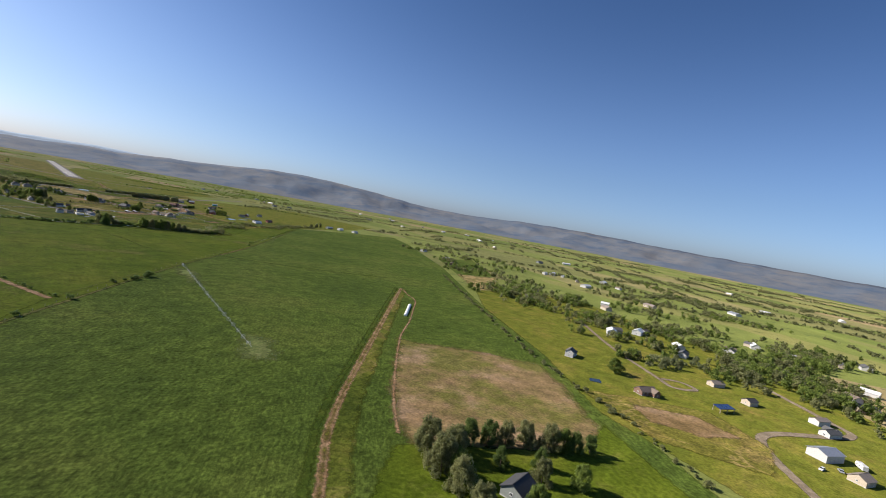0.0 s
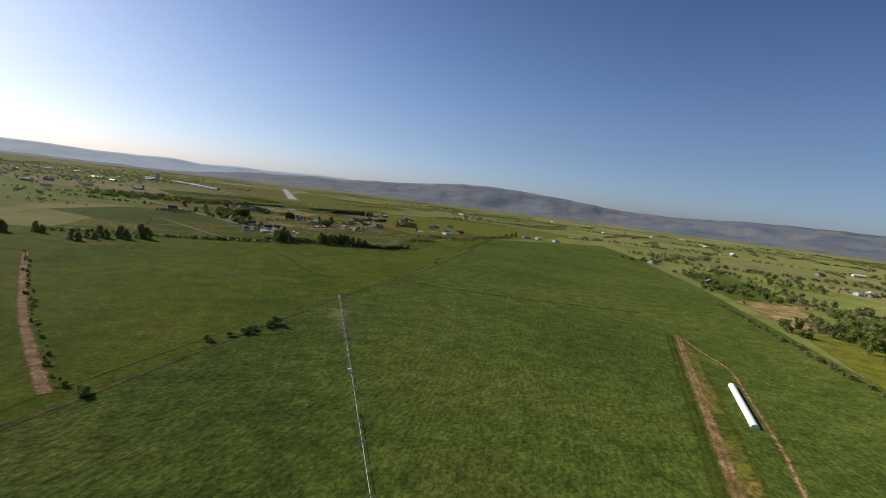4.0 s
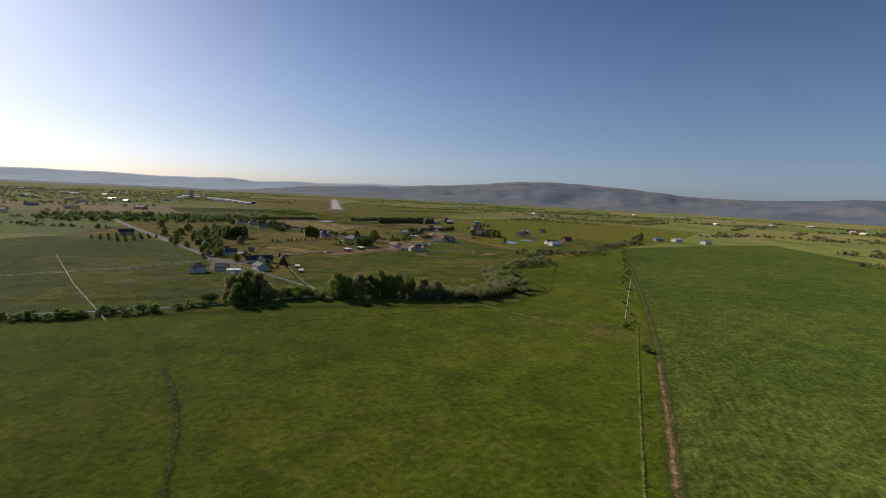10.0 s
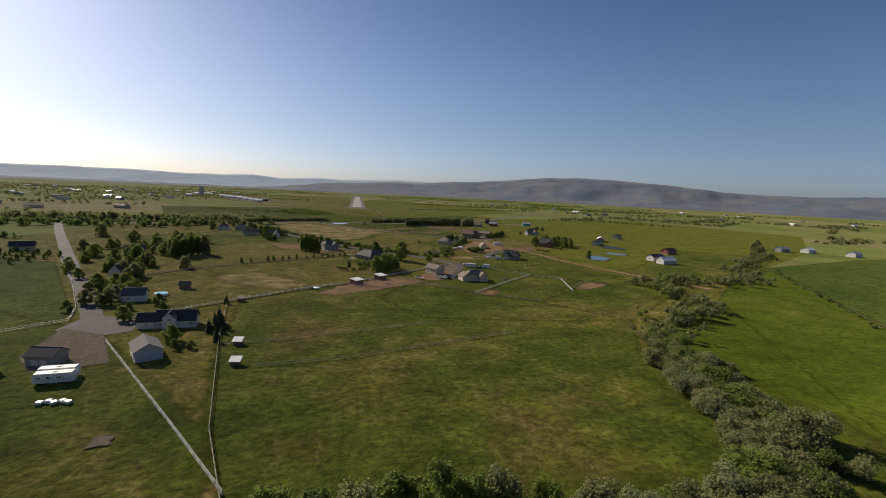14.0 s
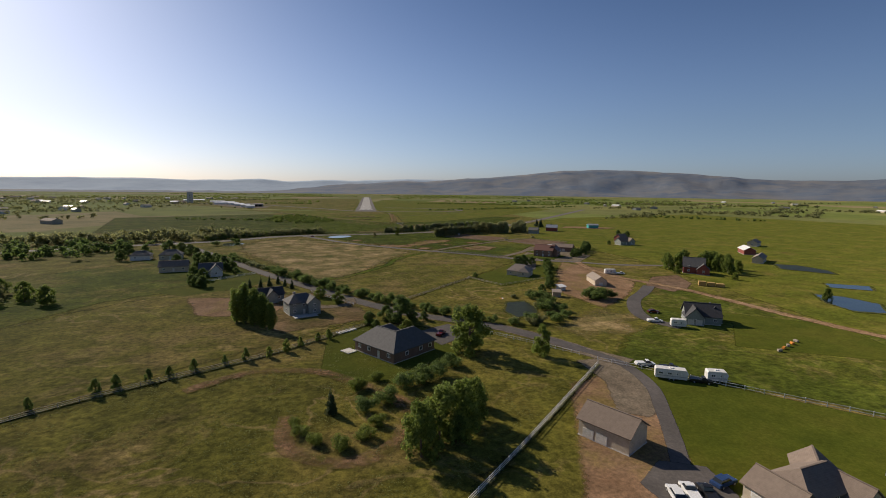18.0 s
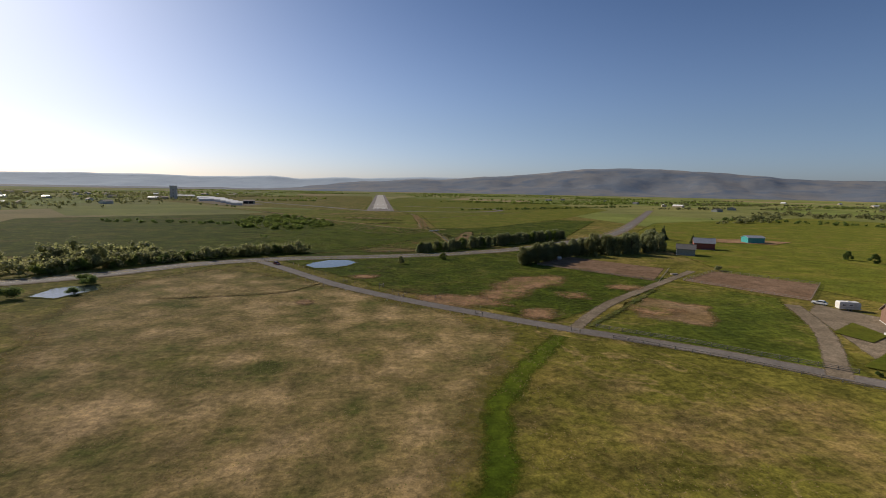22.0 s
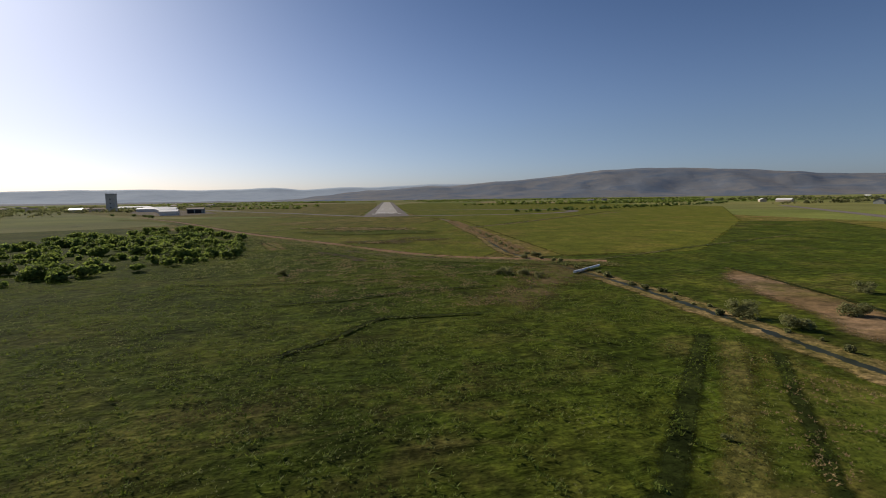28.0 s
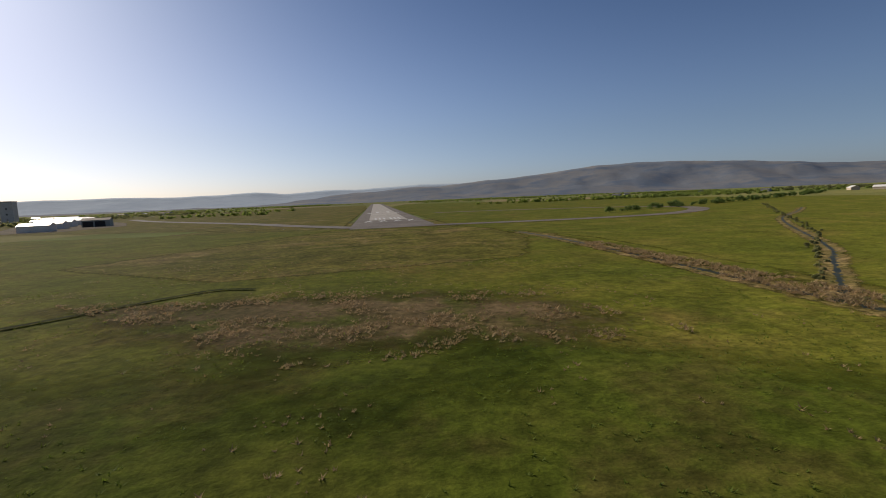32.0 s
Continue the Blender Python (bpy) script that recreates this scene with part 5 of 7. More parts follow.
        ("white farmhouse beyond a wood", 426, 81, 20, 12, 6, M_WALL_WHITE, M_ROOF_WHITE), ("tan farmhouse on open grass", 405, 193, 60, 9, 6, M_WALL_TAN, M_ROOF_TAN),
        ("white barn on open grass", 450, 453, 30, 14, 7, M_WALL_WHITE, M_ROOF_WHITE), ("white farmhouse by a road", 472, 525, 15, 10, 6, M_WALL_WHITE, M_ROOF_GREY),
        ("brown farmhouse by a hedge", 410, 400, 40, 10, 6, M_WALL_BROWN, M_ROOF_BROWN), ("long white poultry barn", 620, 390, 25, 26, 8, M_WALL_WHITE, M_ROOF_WHITE),
        ("white barn in far fields", 560, 300, 5, 18, 8, M_WALL_WHITE, M_ROOF_WHITE), ("white barn in far fields", 690, 160, 50, 16, 8, M_WALL_WHITE, M_ROOF_METAL),
        ("tan house in far fields", 520, 200, 75, 12, 7, M_WALL_TAN, M_ROOF_TAN), ("white house in far fields", 480, 20, 15, 11, 7, M_WALL_WHITE, M_ROOF_GREY)):
    house(label, x, y, turn, [(0, 0, 0, w, d, 2.3, 1.6, 0)], walls, roof, group="far farmsteads")
top = thing("solar_shed", "dark open shed with a blue solar roof", "shed", pose(214, 46, 0, 0, 0, -22))
for s in (-1, 1):
    for e in (-1, 0, 1):
        part("post", box(bmesh.new(), e * 4, s * 1.6, 0, 0.18, 0.18, 1.9 + s * 0.3), M_WOOD, top)
part("roof", box(bmesh.new(), 0, 0, 0, 9, 4, 0.1), M_ROOF_DARK, top, m=pose(0, 0, 1.95, 9, 0, 0))
for e in range(4):
    part("solar_panel", box(bmesh.new(), -3.3 + 2.2 * e, 0, 0.1, 2.0, 3.4, 0.05), PAINT["blue"], top, m=pose(0, 0, 1.95, 9, 0, 0))
cover("farm_pond_small", [(183, 88), (187, 90), (190, 87), (186, 84)], M_WATER, "small dark round pond", step=0.5)
strip("farm_lane", [(305, 160), (259, 115), (229, 78), (222, 68), (232, 62), (236, 70), (229, 77)], M_GRAVEL, "gravel lane to a farmhouse", 2.6)
strip("yard_lane", [(160, 8), (200, 30), (245, 10), (262, 20), (300, 60)], M_GRAVEL, "gravel lane past barns", 3.4)
cover("worn_paddock", [(168, 84), (190, 64), (205, 48), (190, 25), (165, 20), (152, 48)], M_OLIVE, "worn olive paddock")
cover("tan_paddock", [(176, 66), (192, 50), (188, 34), (174, 40), (166, 56)], M_STUBBLE, "worn tan ground in a paddock")
for k, (x, y) in enumerate(((196, 8), (201, 2), (247, 14), (190, 12))):
    car("parked white car by a farm building" if k % 2 else "parked silver car by a farm building", x, y, 20 + 50 * k, "white" if k % 2 else "silver")
trailer("white boat-shaped trailer parked in a farmyard", 208, 4, 30, 4.5)
for x, y, h, m in ((82, 69, 8, M_LEAF_GREY), (79, 74, 9, M_LEAF_GREY), (92, 73, 6.5, M_LEAF_DARK), (97, 70, 6.5, M_LEAF_DARK), (106, 65, 7, M_LEAF_GREY), (110, 60, 7.5, M_LEAF_GREY), (116, 56, 6, M_LEAF_DARK), (121, 54, 5, M_LEAF_DARK), (91, 61, 5, M_LEAF_DARK), (95, 52, 6, M_LEAF_GREY), (76, 66, 9, M_LEAF_GREY), (100, 56, 5, M_LEAF_DARK), (74, 58, 8, M_LEAF_GREY), (102, 46, 6, M_LEAF), (84, 71, 6, M_LEAF), (87.5, 72, 6, M_LEAF_GREY), (101, 67.5, 6.5, M_LEAF_GREY), (113.5, 58, 6.5, M_LEAF), (78, 62, 7, M_LEAF), (71, 50, 8, M_LEAF_GREY), (84, 46, 6, M_LEAF)):
    tree("willow", x, y, h, m, "dense grey-green windbreak tree casting a long shadow", group="windbreak")
tree("conifer", 92, 62, 4.5, M_NEEDLE, "dark pointed conifer on a lawn")
house("small grey farmhouse hidden behind trees", 86, 52, 10, [(0, 0, 0, 7, 5, 1.9, 1.4, 0)], M_WALL_GREY, M_ROOF_DARK)
tree("broad", 210, 90, 7, M_LEAF, "full round green tree beside a pond", wide=1.4)
for x, y in ((251, 84), (262, 80), (289, 80), (275, 86)):
    tree("willow", x, y, 5, M_LEAF_SILVER, "silvery willow beside a lane", group="silver willows")
hedge("field_hedge_shrubs", [(321, 323), (234, 193), (191, 128), (169, 88), (154, 55), (136, 26)], 4, 0.9, 0.8, 2.4, M_LEAF_GREY, "scrubby hedge along a field edge")
spots = []
for x, y, n, r in ((365, 58, 26, 30), (345, 35, 22, 25), (335, 257, 26, 24), (320, 215, 24, 20), (384, 215, 16, 16), (321, 167, 16, 18), (420, 300, 26, 40), (484, 50, 26, 40), (285, 62, 12, 15), (300, 112, 14, 20), (430, 120, 20, 40), (560, 240, 24, 50), (350, 130, 18, 26), (250, 100, 6, 10), (400, 370, 20, 22), (440, 440, 14, 14), (470, 540, 14, 20), (520, 480, 14, 20), (300, 20, 18, 24), (280, -20, 14, 24)):
    for _ in range(int(n * 2.2)):
        h = rng.uniform(1.8, 6.5)
        spots.append((x + rng.gauss(0, r * 0.6), y + rng.gauss(0, r * 0.6), h, h * rng.uniform(0.7, 1.1)))
grove("east_woods", [s for k, s in enumerate(spots) if k % 2], M_LEAF, "scattered green trees round farmsteads", 0.9, 70)
grove("east_dark_woods", [s for k, s in enumerate(spots) if not k % 2], M_LEAF_GREY, "scattered dark trees round farmsteads", 0.9, 70)

# belts and copses of the scattered village
spots, grey = [], []
for line, gap, wide, low, high in (([(288, 66), (352, 60), (400, 50), (470, 40)], 1.3, 7, 3.5, 8), ([(312, 40), (348, 27), (372, 14)], 1.6, 5, 2.5, 6), ([(395, 291), (376, 262), (358, 232)], 2.0, 5, 2.5, 6), ([(404, 234), (420, 232)], 1.5, 4, 4, 7),
        ([(296, 164), (312, 150)], 1.2, 3, 2.5, 5), ([(924, 386), (734, 245), (717, 197)], 3.0, 12, 3, 7), ([(560, 158), (600, 120), (640, 100)], 2.5, 8, 3, 7), ([(352, 134), (395, 124), (420, 118)], 2.0, 5, 2.5, 5.5),
        ([(596, 395), (640, 350), (700, 330)], 4.0, 10, 2.5, 6), ([(951, 150), (993, 80)], 4.0, 8, 2.5, 5), ([(420, 330), (470, 380)], 3.0, 8, 2.5, 6)):
    for x, y in along(line, gap, wide, rng):
        h = rng.uniform(low, high)
        (grey if rng.random() < 0.45 else spots).append((x, y, h, h * rng.uniform(0.8, 1.2)))
for x, y, n, r in ((444, 386, 8, 8), (514, 418, 9, 12), (320, 246, 9, 7), (330, 232, 10, 9), (372, 250, 9, 9), (355, 236, 9, 8), (384, 267, 8, 8), (392, 224, 6, 6), (332, 172, 8, 6), (349, 163, 8, 5), (264, 142, 3, 4), (445, 189, 9, 9), (468, 177, 8, 9), (347, 123, 7, 7), (364, 99, 10, 9), (361, 86, 10, 9), (334, 68, 11, 9), (318, 51, 12, 9), (313, 39, 12, 9), (301, 26, 12, 9), (410, 61, 10, 12), (415, 47, 10, 12), (487, 153, 8, 10), (587, 610, 10, 14), (540, 399, 9, 12), (577, 447, 9, 14), (323, 262, 7, 6), (378, 206, 8, 8)):
    for _ in range(n):
        h = rng.uniform(4.0, 8.5)
        (grey if rng.random() < 0.4 else spots).append((x + rng.gauss(0, r), y + rng.gauss(0, r), h, h * rng.uniform(0.75, 1.1)))
grove("village_trees", spots, M_LEAF, "full leafy trees between village houses", 0.7, 110)
grove("village_willows", grey, M_LEAF_GREY, "grey-green willows between village houses", 0.7, 110)
spots = []
for x, y in along([(263, 92), (272, 84), (282, 75)], 1.6, 3.0, rng):
    h = rng.uniform(2.4, 4.2)
    spots.append((x, y, h, h))
grove("silver_shrubs", spots, M_LEAF_SILVER, "silvery shrubs beside a farm lane", 0.5, 120)
spots = []
for k in range(140):
    x, y = rng.uniform(480, 2300), rng.uniform(-200, 1300)
    turn = radians(rng.choice((38, 38, 128)) + rng.uniform(-6, 6))
    for j in range(rng.randrange(20, 60)):
        h = rng.uniform(1.8, 5)
        spots.append((x + 4.2 * j * math.cos(turn) + rng.gauss(0, 2.5), y + 4.2 * j * math.sin(turn) + rng.gauss(0, 2.5), h, h * rng.uniform(0.9, 1.6)))
spots = [s for s in spots if s[0] > 470 and not (s[0] < 620 and s[1] > 450)]
# Grey leaves put distance haze into the hedgerow colour.
grove("far_hedgerows", spots, M_LEAF_GREY, "far hedgerows between farm fields, haze in their grey leaf colour", 1.6, 22)
for k, (x, y) in enumerate(((596, 388), (600, 336), (646, 296), (432, 208), (310, 138), (338, 130), (322, 101), (428, 84), (371, 84), (425, 56), (454, 31), (328, 16), (363, 11), (309, 9), (390, 262), (620, 372))):
    house(("white farm building with a pale roof", "tan bungalow with a grey roof", "white bungalow with a dark roof")[k % 3], x, y, 37 * k % 180, [(0, 0, 0, rng.uniform(6, 9), rng.uniform(4, 5.5), 2.2, 1.3, 0)], (M_WALL_WHITE, M_WALL_TAN, M_WALL_WHITE)[k % 3], (M_ROOF_WHITE, M_ROOF_GREY, M_ROOF_BROWN)[k % 3], windows=False, base=False, group="village houses")

# ---- alfalfa field ----
top = thing("wheel_line_sprinkler", "long wheel-line irrigation pipe across green alfalfa", "irrigation", Matrix.Identity(4))
part("pipe", tube(bmesh.new(), (83.5, 300, 0.75), (67, 152, 0.75), 0.045), M_STEEL, top)
wheel_bm = bmesh.new()
for k in range(14):
    a, b = k * math.tau / 14, (k + 1) * math.tau / 14
    tube(wheel_bm, (0.72 * math.cos(a), 0, 0.72 * math.sin(a)), (0.72 * math.cos(b), 0, 0.72 * math.sin(b)), 0.05, sides=4)
    if k % 2 == 0:
        tube(wheel_bm, (0, 0, 0), (0.72 * math.cos(a), 0, 0.72 * math.sin(a)), 0.02, sides=4)
wheel = mesh_of("wheel", wheel_bm, M_STEEL)
for k in range(20):
    f = (k + 0.5) / 20
    piece("wheel", wheel, top, pose(83.5 - 16.5 * f, 300 - 148 * f, 0.75, 0, 0, -6))
part("drive_unit", box(bmesh.new(), 75, 226, 0.4, 0.5, 0.9, 0.6, 84, 0.05), M_VINYL, top)
part("end_feed", box(bmesh.new(), 83.7, 301.4, 0, 0.5, 0.8, 1.1, 84, 0.05), M_VINYL, top)
cover("pale_grass", [(62, 146), (70, 140), (76, 158), (71, 168)], M_PALE, "pale flattened grass beside a sprinkler")
cover("pale_grass", [(76, 255), (81, 252), (83, 285), (78, 292)], M_PALE, "pale flattened grass beside a sprinkler")
for off, m in ((0.0, M_RUSH), (0.7, M_TRAIL), (1.5, M_RUSH)):
    strip("field_rut", [(121, 344 + off), (137, 333 + off), (158, 320.5 + off), (183, 310 + off), (230, 292 + off)], m, "faint wheel rut across alfalfa", 0.28)
strip("bare_edge", [(120, 349), (140, 374.5), (162, 404)], M_TRACK, "thin bare soil along a ditch", 0.35)
strip("white_pipe", [(20, 222), (56, 272), (84, 307), (99, 326), (117, 350), (143.4, 386), (178, 432.5)], M_TRAIL, "pale line of flattened grass along a fence", 0.3)
strip("pale_line", [(198, 442), (237, 515), (268, 560)], M_MOWN, "pale line of laid pipe in alfalfa", 0.3)
bm = bmesh.new()
for k in range(13):
    a = math.pi * k / 12
    for e in (-15.5, 15.5):
        bm.verts.new((e, 0.95 * math.cos(a), 0.95 * math.sin(a)))
bm.verts.ensure_lookup_table()
for k in range(12):
    bm.faces.new([bm.verts[2 * k + j] for j in (0, 1, 3, 2)])
bm.faces.new([bm.verts[2 * k] for k in range(13)])
bm.faces.new([bm.verts[2 * k + 1] for k in range(13)][::-1])
bmesh.ops.recalc_face_normals(bm, faces=bm.faces)
bag = part("silage_bag", bm, M_PLASTIC, None, m=pose(174, 198, 0, 0, 0, 46))
tagged(bag, "long white plastic silage bag on bare ground", "silage bag")
for x, y, h in ((59, 265, 3.4), (57, 262, 2.4), (51, 256, 2.6), (53, 259, 1.8), (47, 253, 1.6), (42, 249, 2.0), (24, 218, 2.2), (8, 196, 2.0), (0, 184, 1.6), (165, 412, 2.0), (120, 350, 1.0)):
    tree("shrub", x, y, h, M_LEAF_DARK, "dark round bush along a ditch", wide=1.2, group="ditch bushes")
fence("wire fence on timber posts along a ditch", [(-8, 168), (23, 219), (81, 304), (172, 422), (300, 612)], M_WOOD, 7.0, 0.8, 0, 0.12)
strip("white_pipe", [(180, 441), (206, 475), (233, 510)], M_PIPE, "white irrigation pipe along a field edge", 0.14)
hedge("ditch_shrubs", [(170, 426), (230, 510), (300, 610), (322, 640)], 6, 0.9, 0.6, 1.8, M_LEAF_DARK, "low dark bushes along a field ditch")
hedge("bank_shrubs", [(-40, 366), (-6, 278), (20, 219)], 4, 0.6, 0.5, 1.4, M_LEAF_DARK, "low dark bushes along a ditch bank")
house("white farm building with a metal roof at a field corner", 466, 708, 15, [(0, 0, 0, 10, 6, 2.4, 1.4, 0)], M_WALL_WHITE, M_ROOF_METAL, category="barn", windows=False)
house("white open hay barn at a field corner", 448, 728, 15, [(0, 0, 0, 10, 6, 2.4, 1.4, 0)], M_WALL_WHITE, M_ROOF_WHITE, category="barn", windows=False)
house("long grey barn at a field corner", 428, 732, 15, [(0, 0, 0, 12, 6, 2.2, 1.4, 0)], M_WALL_GREY, M_ROOF_METAL, category="barn", windows=False)
for x, y in ((392, 715), (398, 722), (384, 712), (405, 735), (415, 742), (376, 702)):
    tree("willow", x, y, rng.uniform(5, 8), M_LEAF_GREY, "tall grey-green tree beside farm barns", group="farm trees")

# ---- the creek hedge ----
for x, y, h, form, m, wide in ((63, 470, 8.5, "willow", M_LEAF_GREY, 1.0), (67, 469, 9.5, "willow", M_LEAF, 1.0), (71, 471, 8.5, "willow", M_LEAF_GREY, 0.9), (78, 472, 4.6, "shrub", M_LEAF_DARK, 1.5), (83, 473, 5.0, "shrub", M_LEAF, 1.4), (86, 473, 4.2, "shrub", M_LEAF_DARK, 1.2),
                               (95, 471, 9.0, "willow", M_LEAF, 1.05), (98, 473, 7.0, "broad", M_LEAF_DARK, 1.2), (105, 474, 8.0, "broad", M_LEAF, 1.2), (109, 473, 9.0, "willow", M_LEAF, 0.8), (114, 472, 8.0, "willow", M_LEAF_GREY, 0.9), (118, 471, 7.5, "willow", M_LEAF_BRIGHT, 0.8), (58, 466, 4.0, "shrub", M_LEAF_DARK, 1.3), (101.5, 471, 8.5, "willow", M_LEAF_GREY, 0.95), (112, 472.5, 8.0, "willow", M_LEAF, 0.9), (122.5, 471, 7.0, "willow", M_LEAF_GREY, 0.95), (127, 470.5, 6.4, "willow", M_LEAF_SILVER, 1.0), (75, 468, 5.4, "shrub", M_LEAF_GREY, 1.2), (80.5, 470.5, 5.0, "shrub", M_LEAF, 1.2), (66, 463.5, 6.5, "willow", M_LEAF_DARK, 1.1), (90, 470, 4.2, "shrub", M_LEAF, 1.1)):
    tree(form, x, y, h, m, "tall leafy creekside tree casting a shadow" if h > 6 else "dense creekside thicket of leafy shrubs", group="creek hedge", wide=wide)
for x, y in along([(120, 472), (132, 471), (145, 470), (158, 481), (164, 493), (166, 510), (170, 528)], 1.05, 2.4, rng):
    tree("shrub", x, y, rng.uniform(2.8, 5.0), M_LEAF_GREY if rng.random() < 0.75 else M_LEAF, "dense grey-green creekside thicket bush", group="creek hedge", wide=1.15)
for x, y in along([(138, 474), (150, 477), (156, 487), (159, 498), (162, 512)], 1.2, 1.6, rng):
    tree("shrub", x, y, rng.uniform(2.8, 4.4), M_LEAF_GREY if rng.random() < 0.8 else M_LEAF_SILVER, "dense grey-green creekside thicket bush", group="creek hedge", wide=1.15)
hedge("creek_shrubs", [(172, 530), (185, 543), (200, 550), (214, 557), (214, 580), (216, 600), (240, 601), (268, 603), (300, 640), (380, 700)], 1.7, 3.0, 2.2, 4.6, M_LEAF_GREY, "grey-green thicket along a winding creek")
hedge("creek_dark_shrubs", [(180, 541), (205, 553), (214, 580), (225, 602), (260, 603)], 3.0, 2.6, 2.0, 4.2, M_LEAF, "green bushes along a winding creek")
bm = bmesh.new()
twigs = random.Random(5)
for k in range(60):
    a, f = twigs.random() * math.tau, twigs.random()
    p0 = Vector((0, 0, 1 + 3 * f))
    tube(bm, p0, p0 + Vector((math.cos(a) * 1.6, math.sin(a) * 1.6, 2.2 * twigs.random() + 0.6)), 0.05, 0.012, 4)
tube(bm, (0, 0, 0), (0.2, 0.1, 4.6), 0.2, 0.06, 7)
tagged(part("dead_tree", bm, M_TWIG, None, m=pose(124, 468, 0)), "bare grey dead tree in a hedge", "tree")
hedge("west_hedge_shrubs", [(-60, 440), (17, 450), (34, 453), (57, 462)], 1.7, 0.9, 1.4, 3.2, M_LEAF_DARK, "low dark hedge between pastures")
for x, y, h in ((-38, 410, 6), (-30, 426, 7), (-21, 428, 7.5), (-12, 434, 9), (-34, 420, 5), (-60, 430, 6), (-75, 425, 8)):
    tree("willow", x, y, h, M_LEAF_GREY, "tall grey-green tree in a hedge", group="west trees", wide=0.9)
    tree("willow", x + 4, y - 3, h * 0.8, M_LEAF, "tall green tree in a hedge", group="west trees", wide=0.9)
cover("creek_bank", [(-60, 448), (20, 448), (60, 455), (100, 459), (146, 457), (176, 484), (172, 520), (160, 505), (152, 484), (140, 480), (84, 482), (40, 472), (-60, 468)], M_DAMP, "dark lush grass under creekside trees")
strip("creek_water", [(-60, 455), (20, 456), (58, 464), (92, 474), (130, 466)], M_WATER, "narrow creek under trees", 0.8)
for off in (-0.45, 0.45):
    strip("pasture_track", [(84, 446 + off), (98, 449 + off), (113, 453 + off), (124, 455.5 + off), (132, 458 + off), (137 - off, 462), (142 - off, 467), (150 - off, 474), (156 - off, 482)], M_TRAIL, "pale wheel track curving along a hedge", 0.3)
strip("white_pipe", [(139, 462), (146, 450), (152, 443)], M_PIPE, "white pipe lying in the grass", 0.14)
strip("cattle_path", [(92, 333), (88, 339.5), (83, 347), (77.5, 355.6), (73.8, 366), (72, 377), (70, 388), (66.5, 400), (60.8, 414)], M_DITCH, "narrow dark path through pasture", 0.5)

# ---- estate houses ----
house("two-storey house with white walls and dark hipped roof", 42.5, 520, 4, [(0, 0, 0, 6.5, 5, 3.2, 1.5, 2.2), (-2.5, -2, 90, 3.5, 3, 1.9, 1.0, 0)], M_WALL_WHITE, M_ROOF_DARK, garage=(1.5, -2.56, 0, 1.6, 1), size=0.74)
house("large white house with a dark roof, dormer and porch", 63.5, 547, 4, [(0, 0, 0, 10, 5, 2.1, 2.2, 0), (-1.2, -1.6, 90, 4.4, 3.2, 3.0, 1.4, 0), (-7, -0.6, 0, 4.5, 4.6, 2.0, 1.8, 0)], M_WALL_WHITE, M_ROOF_DARK, chimney=(2.5, 0.5, 4.6), garage=(-7, -2.96, 0, 1.5, 2), size=0.8)
house("pale blue metal workshop with a grey ridged roof", 64.5, 527.5, -62, [(0, 0, 0, 8, 5.4, 2.3, 1.5, 0)], M_WALL_BLUE, M_ROOF_GREY, category="workshop", windows=False, garage=(0, -2.75, 0, 1.7, 2), size=0.8)
house("dark-roofed workshop beside a gravel yard", 50, 525, -8, [(0, 0, 0, 6, 5, 2.2, 1.4, 0)], M_WALL_GREY, M_ROOF_DARK, category="workshop", windows=False, garage=(0, -2.55, 0, 1.5, 2), size=0.75)
for k in range(2):
    trailer("long white storage trailer beside a workshop", 55.5 + k * 0.6, 518 - 2.2 * k, 8, 5.4)
for k in range(5):
    tagged(part("tarp_bundle", box(bmesh.new(), 0, 0, 0, 0.9, 1.0, 0.5, 0, 0.12), M_PLASTIC if k % 2 else M_STEEL, None, m=pose(58.2 + 0.9 * k, 508 + 0.5 * (k % 2), 0, 0, 0, 17 * k)), "white wrapped bundle on bare ground", "bundle", "yard bundles")
house("white house with a grey roof beside a round pool", 45.5, 571, 10, [(0, 0, 0, 6.5, 5, 2.2, 1.9, 0), (-3.4, 2.5, 90, 5, 4, 2.0, 1.5, 0)], M_WALL_WHITE, M_ROOF_GREY, size=0.8)
house("white gabled house among garden trees", 26, 606, 10, [(0, 0, 90, 5, 4, 2.0, 2.2, 0)], M_WALL_WHITE, M_ROOF_GREY, size=0.85)
house("small brown garden shed in dry grass", 53, 586, 0, [(0, 0, 0, 2.6, 2, 1.3, 0.8, 0)], M_WALL_BROWN, M_ROOF_BROWN, category="shed", name="garden_shed", windows=False)
top = thing("swimming_pool", "round turquoise above-ground pool beside a house", "pool", pose(49.6, 577, 0))
part("wall", tube(bmesh.new(), (0, 0, 0), (0, 0, 0.7), 1.7, sides=24), M_TRIM, top)
part("water", tube(bmesh.new(), (0, 0, 0.7), (0, 0, 0.704), 1.55, sides=24), M_POOL, top)
for x, y, roof in ((72, 570, M_ROOF_BROWN), (79.2, 532.8, M_ROOF_WHITE), (81.2, 521.5, M_ROOF_WHITE)):
    shed("small horse shelter with a pale roof in a paddock", x, y, 175, 1.5, 1.2, 1.0, M_WALL_BROWN, roof)
for x, y, h in ((72.3, 543, 4.8), (72.8, 545.5, 4.2), (72, 548, 4.5), (74.5, 535, 3.2), (69, 567, 3.0), (71.6, 541, 3.6)):
    tree("conifer", x, y, h, M_NEEDLE, "dark pointed conifer beside a white house", group="garden conifers", wide=1.2)
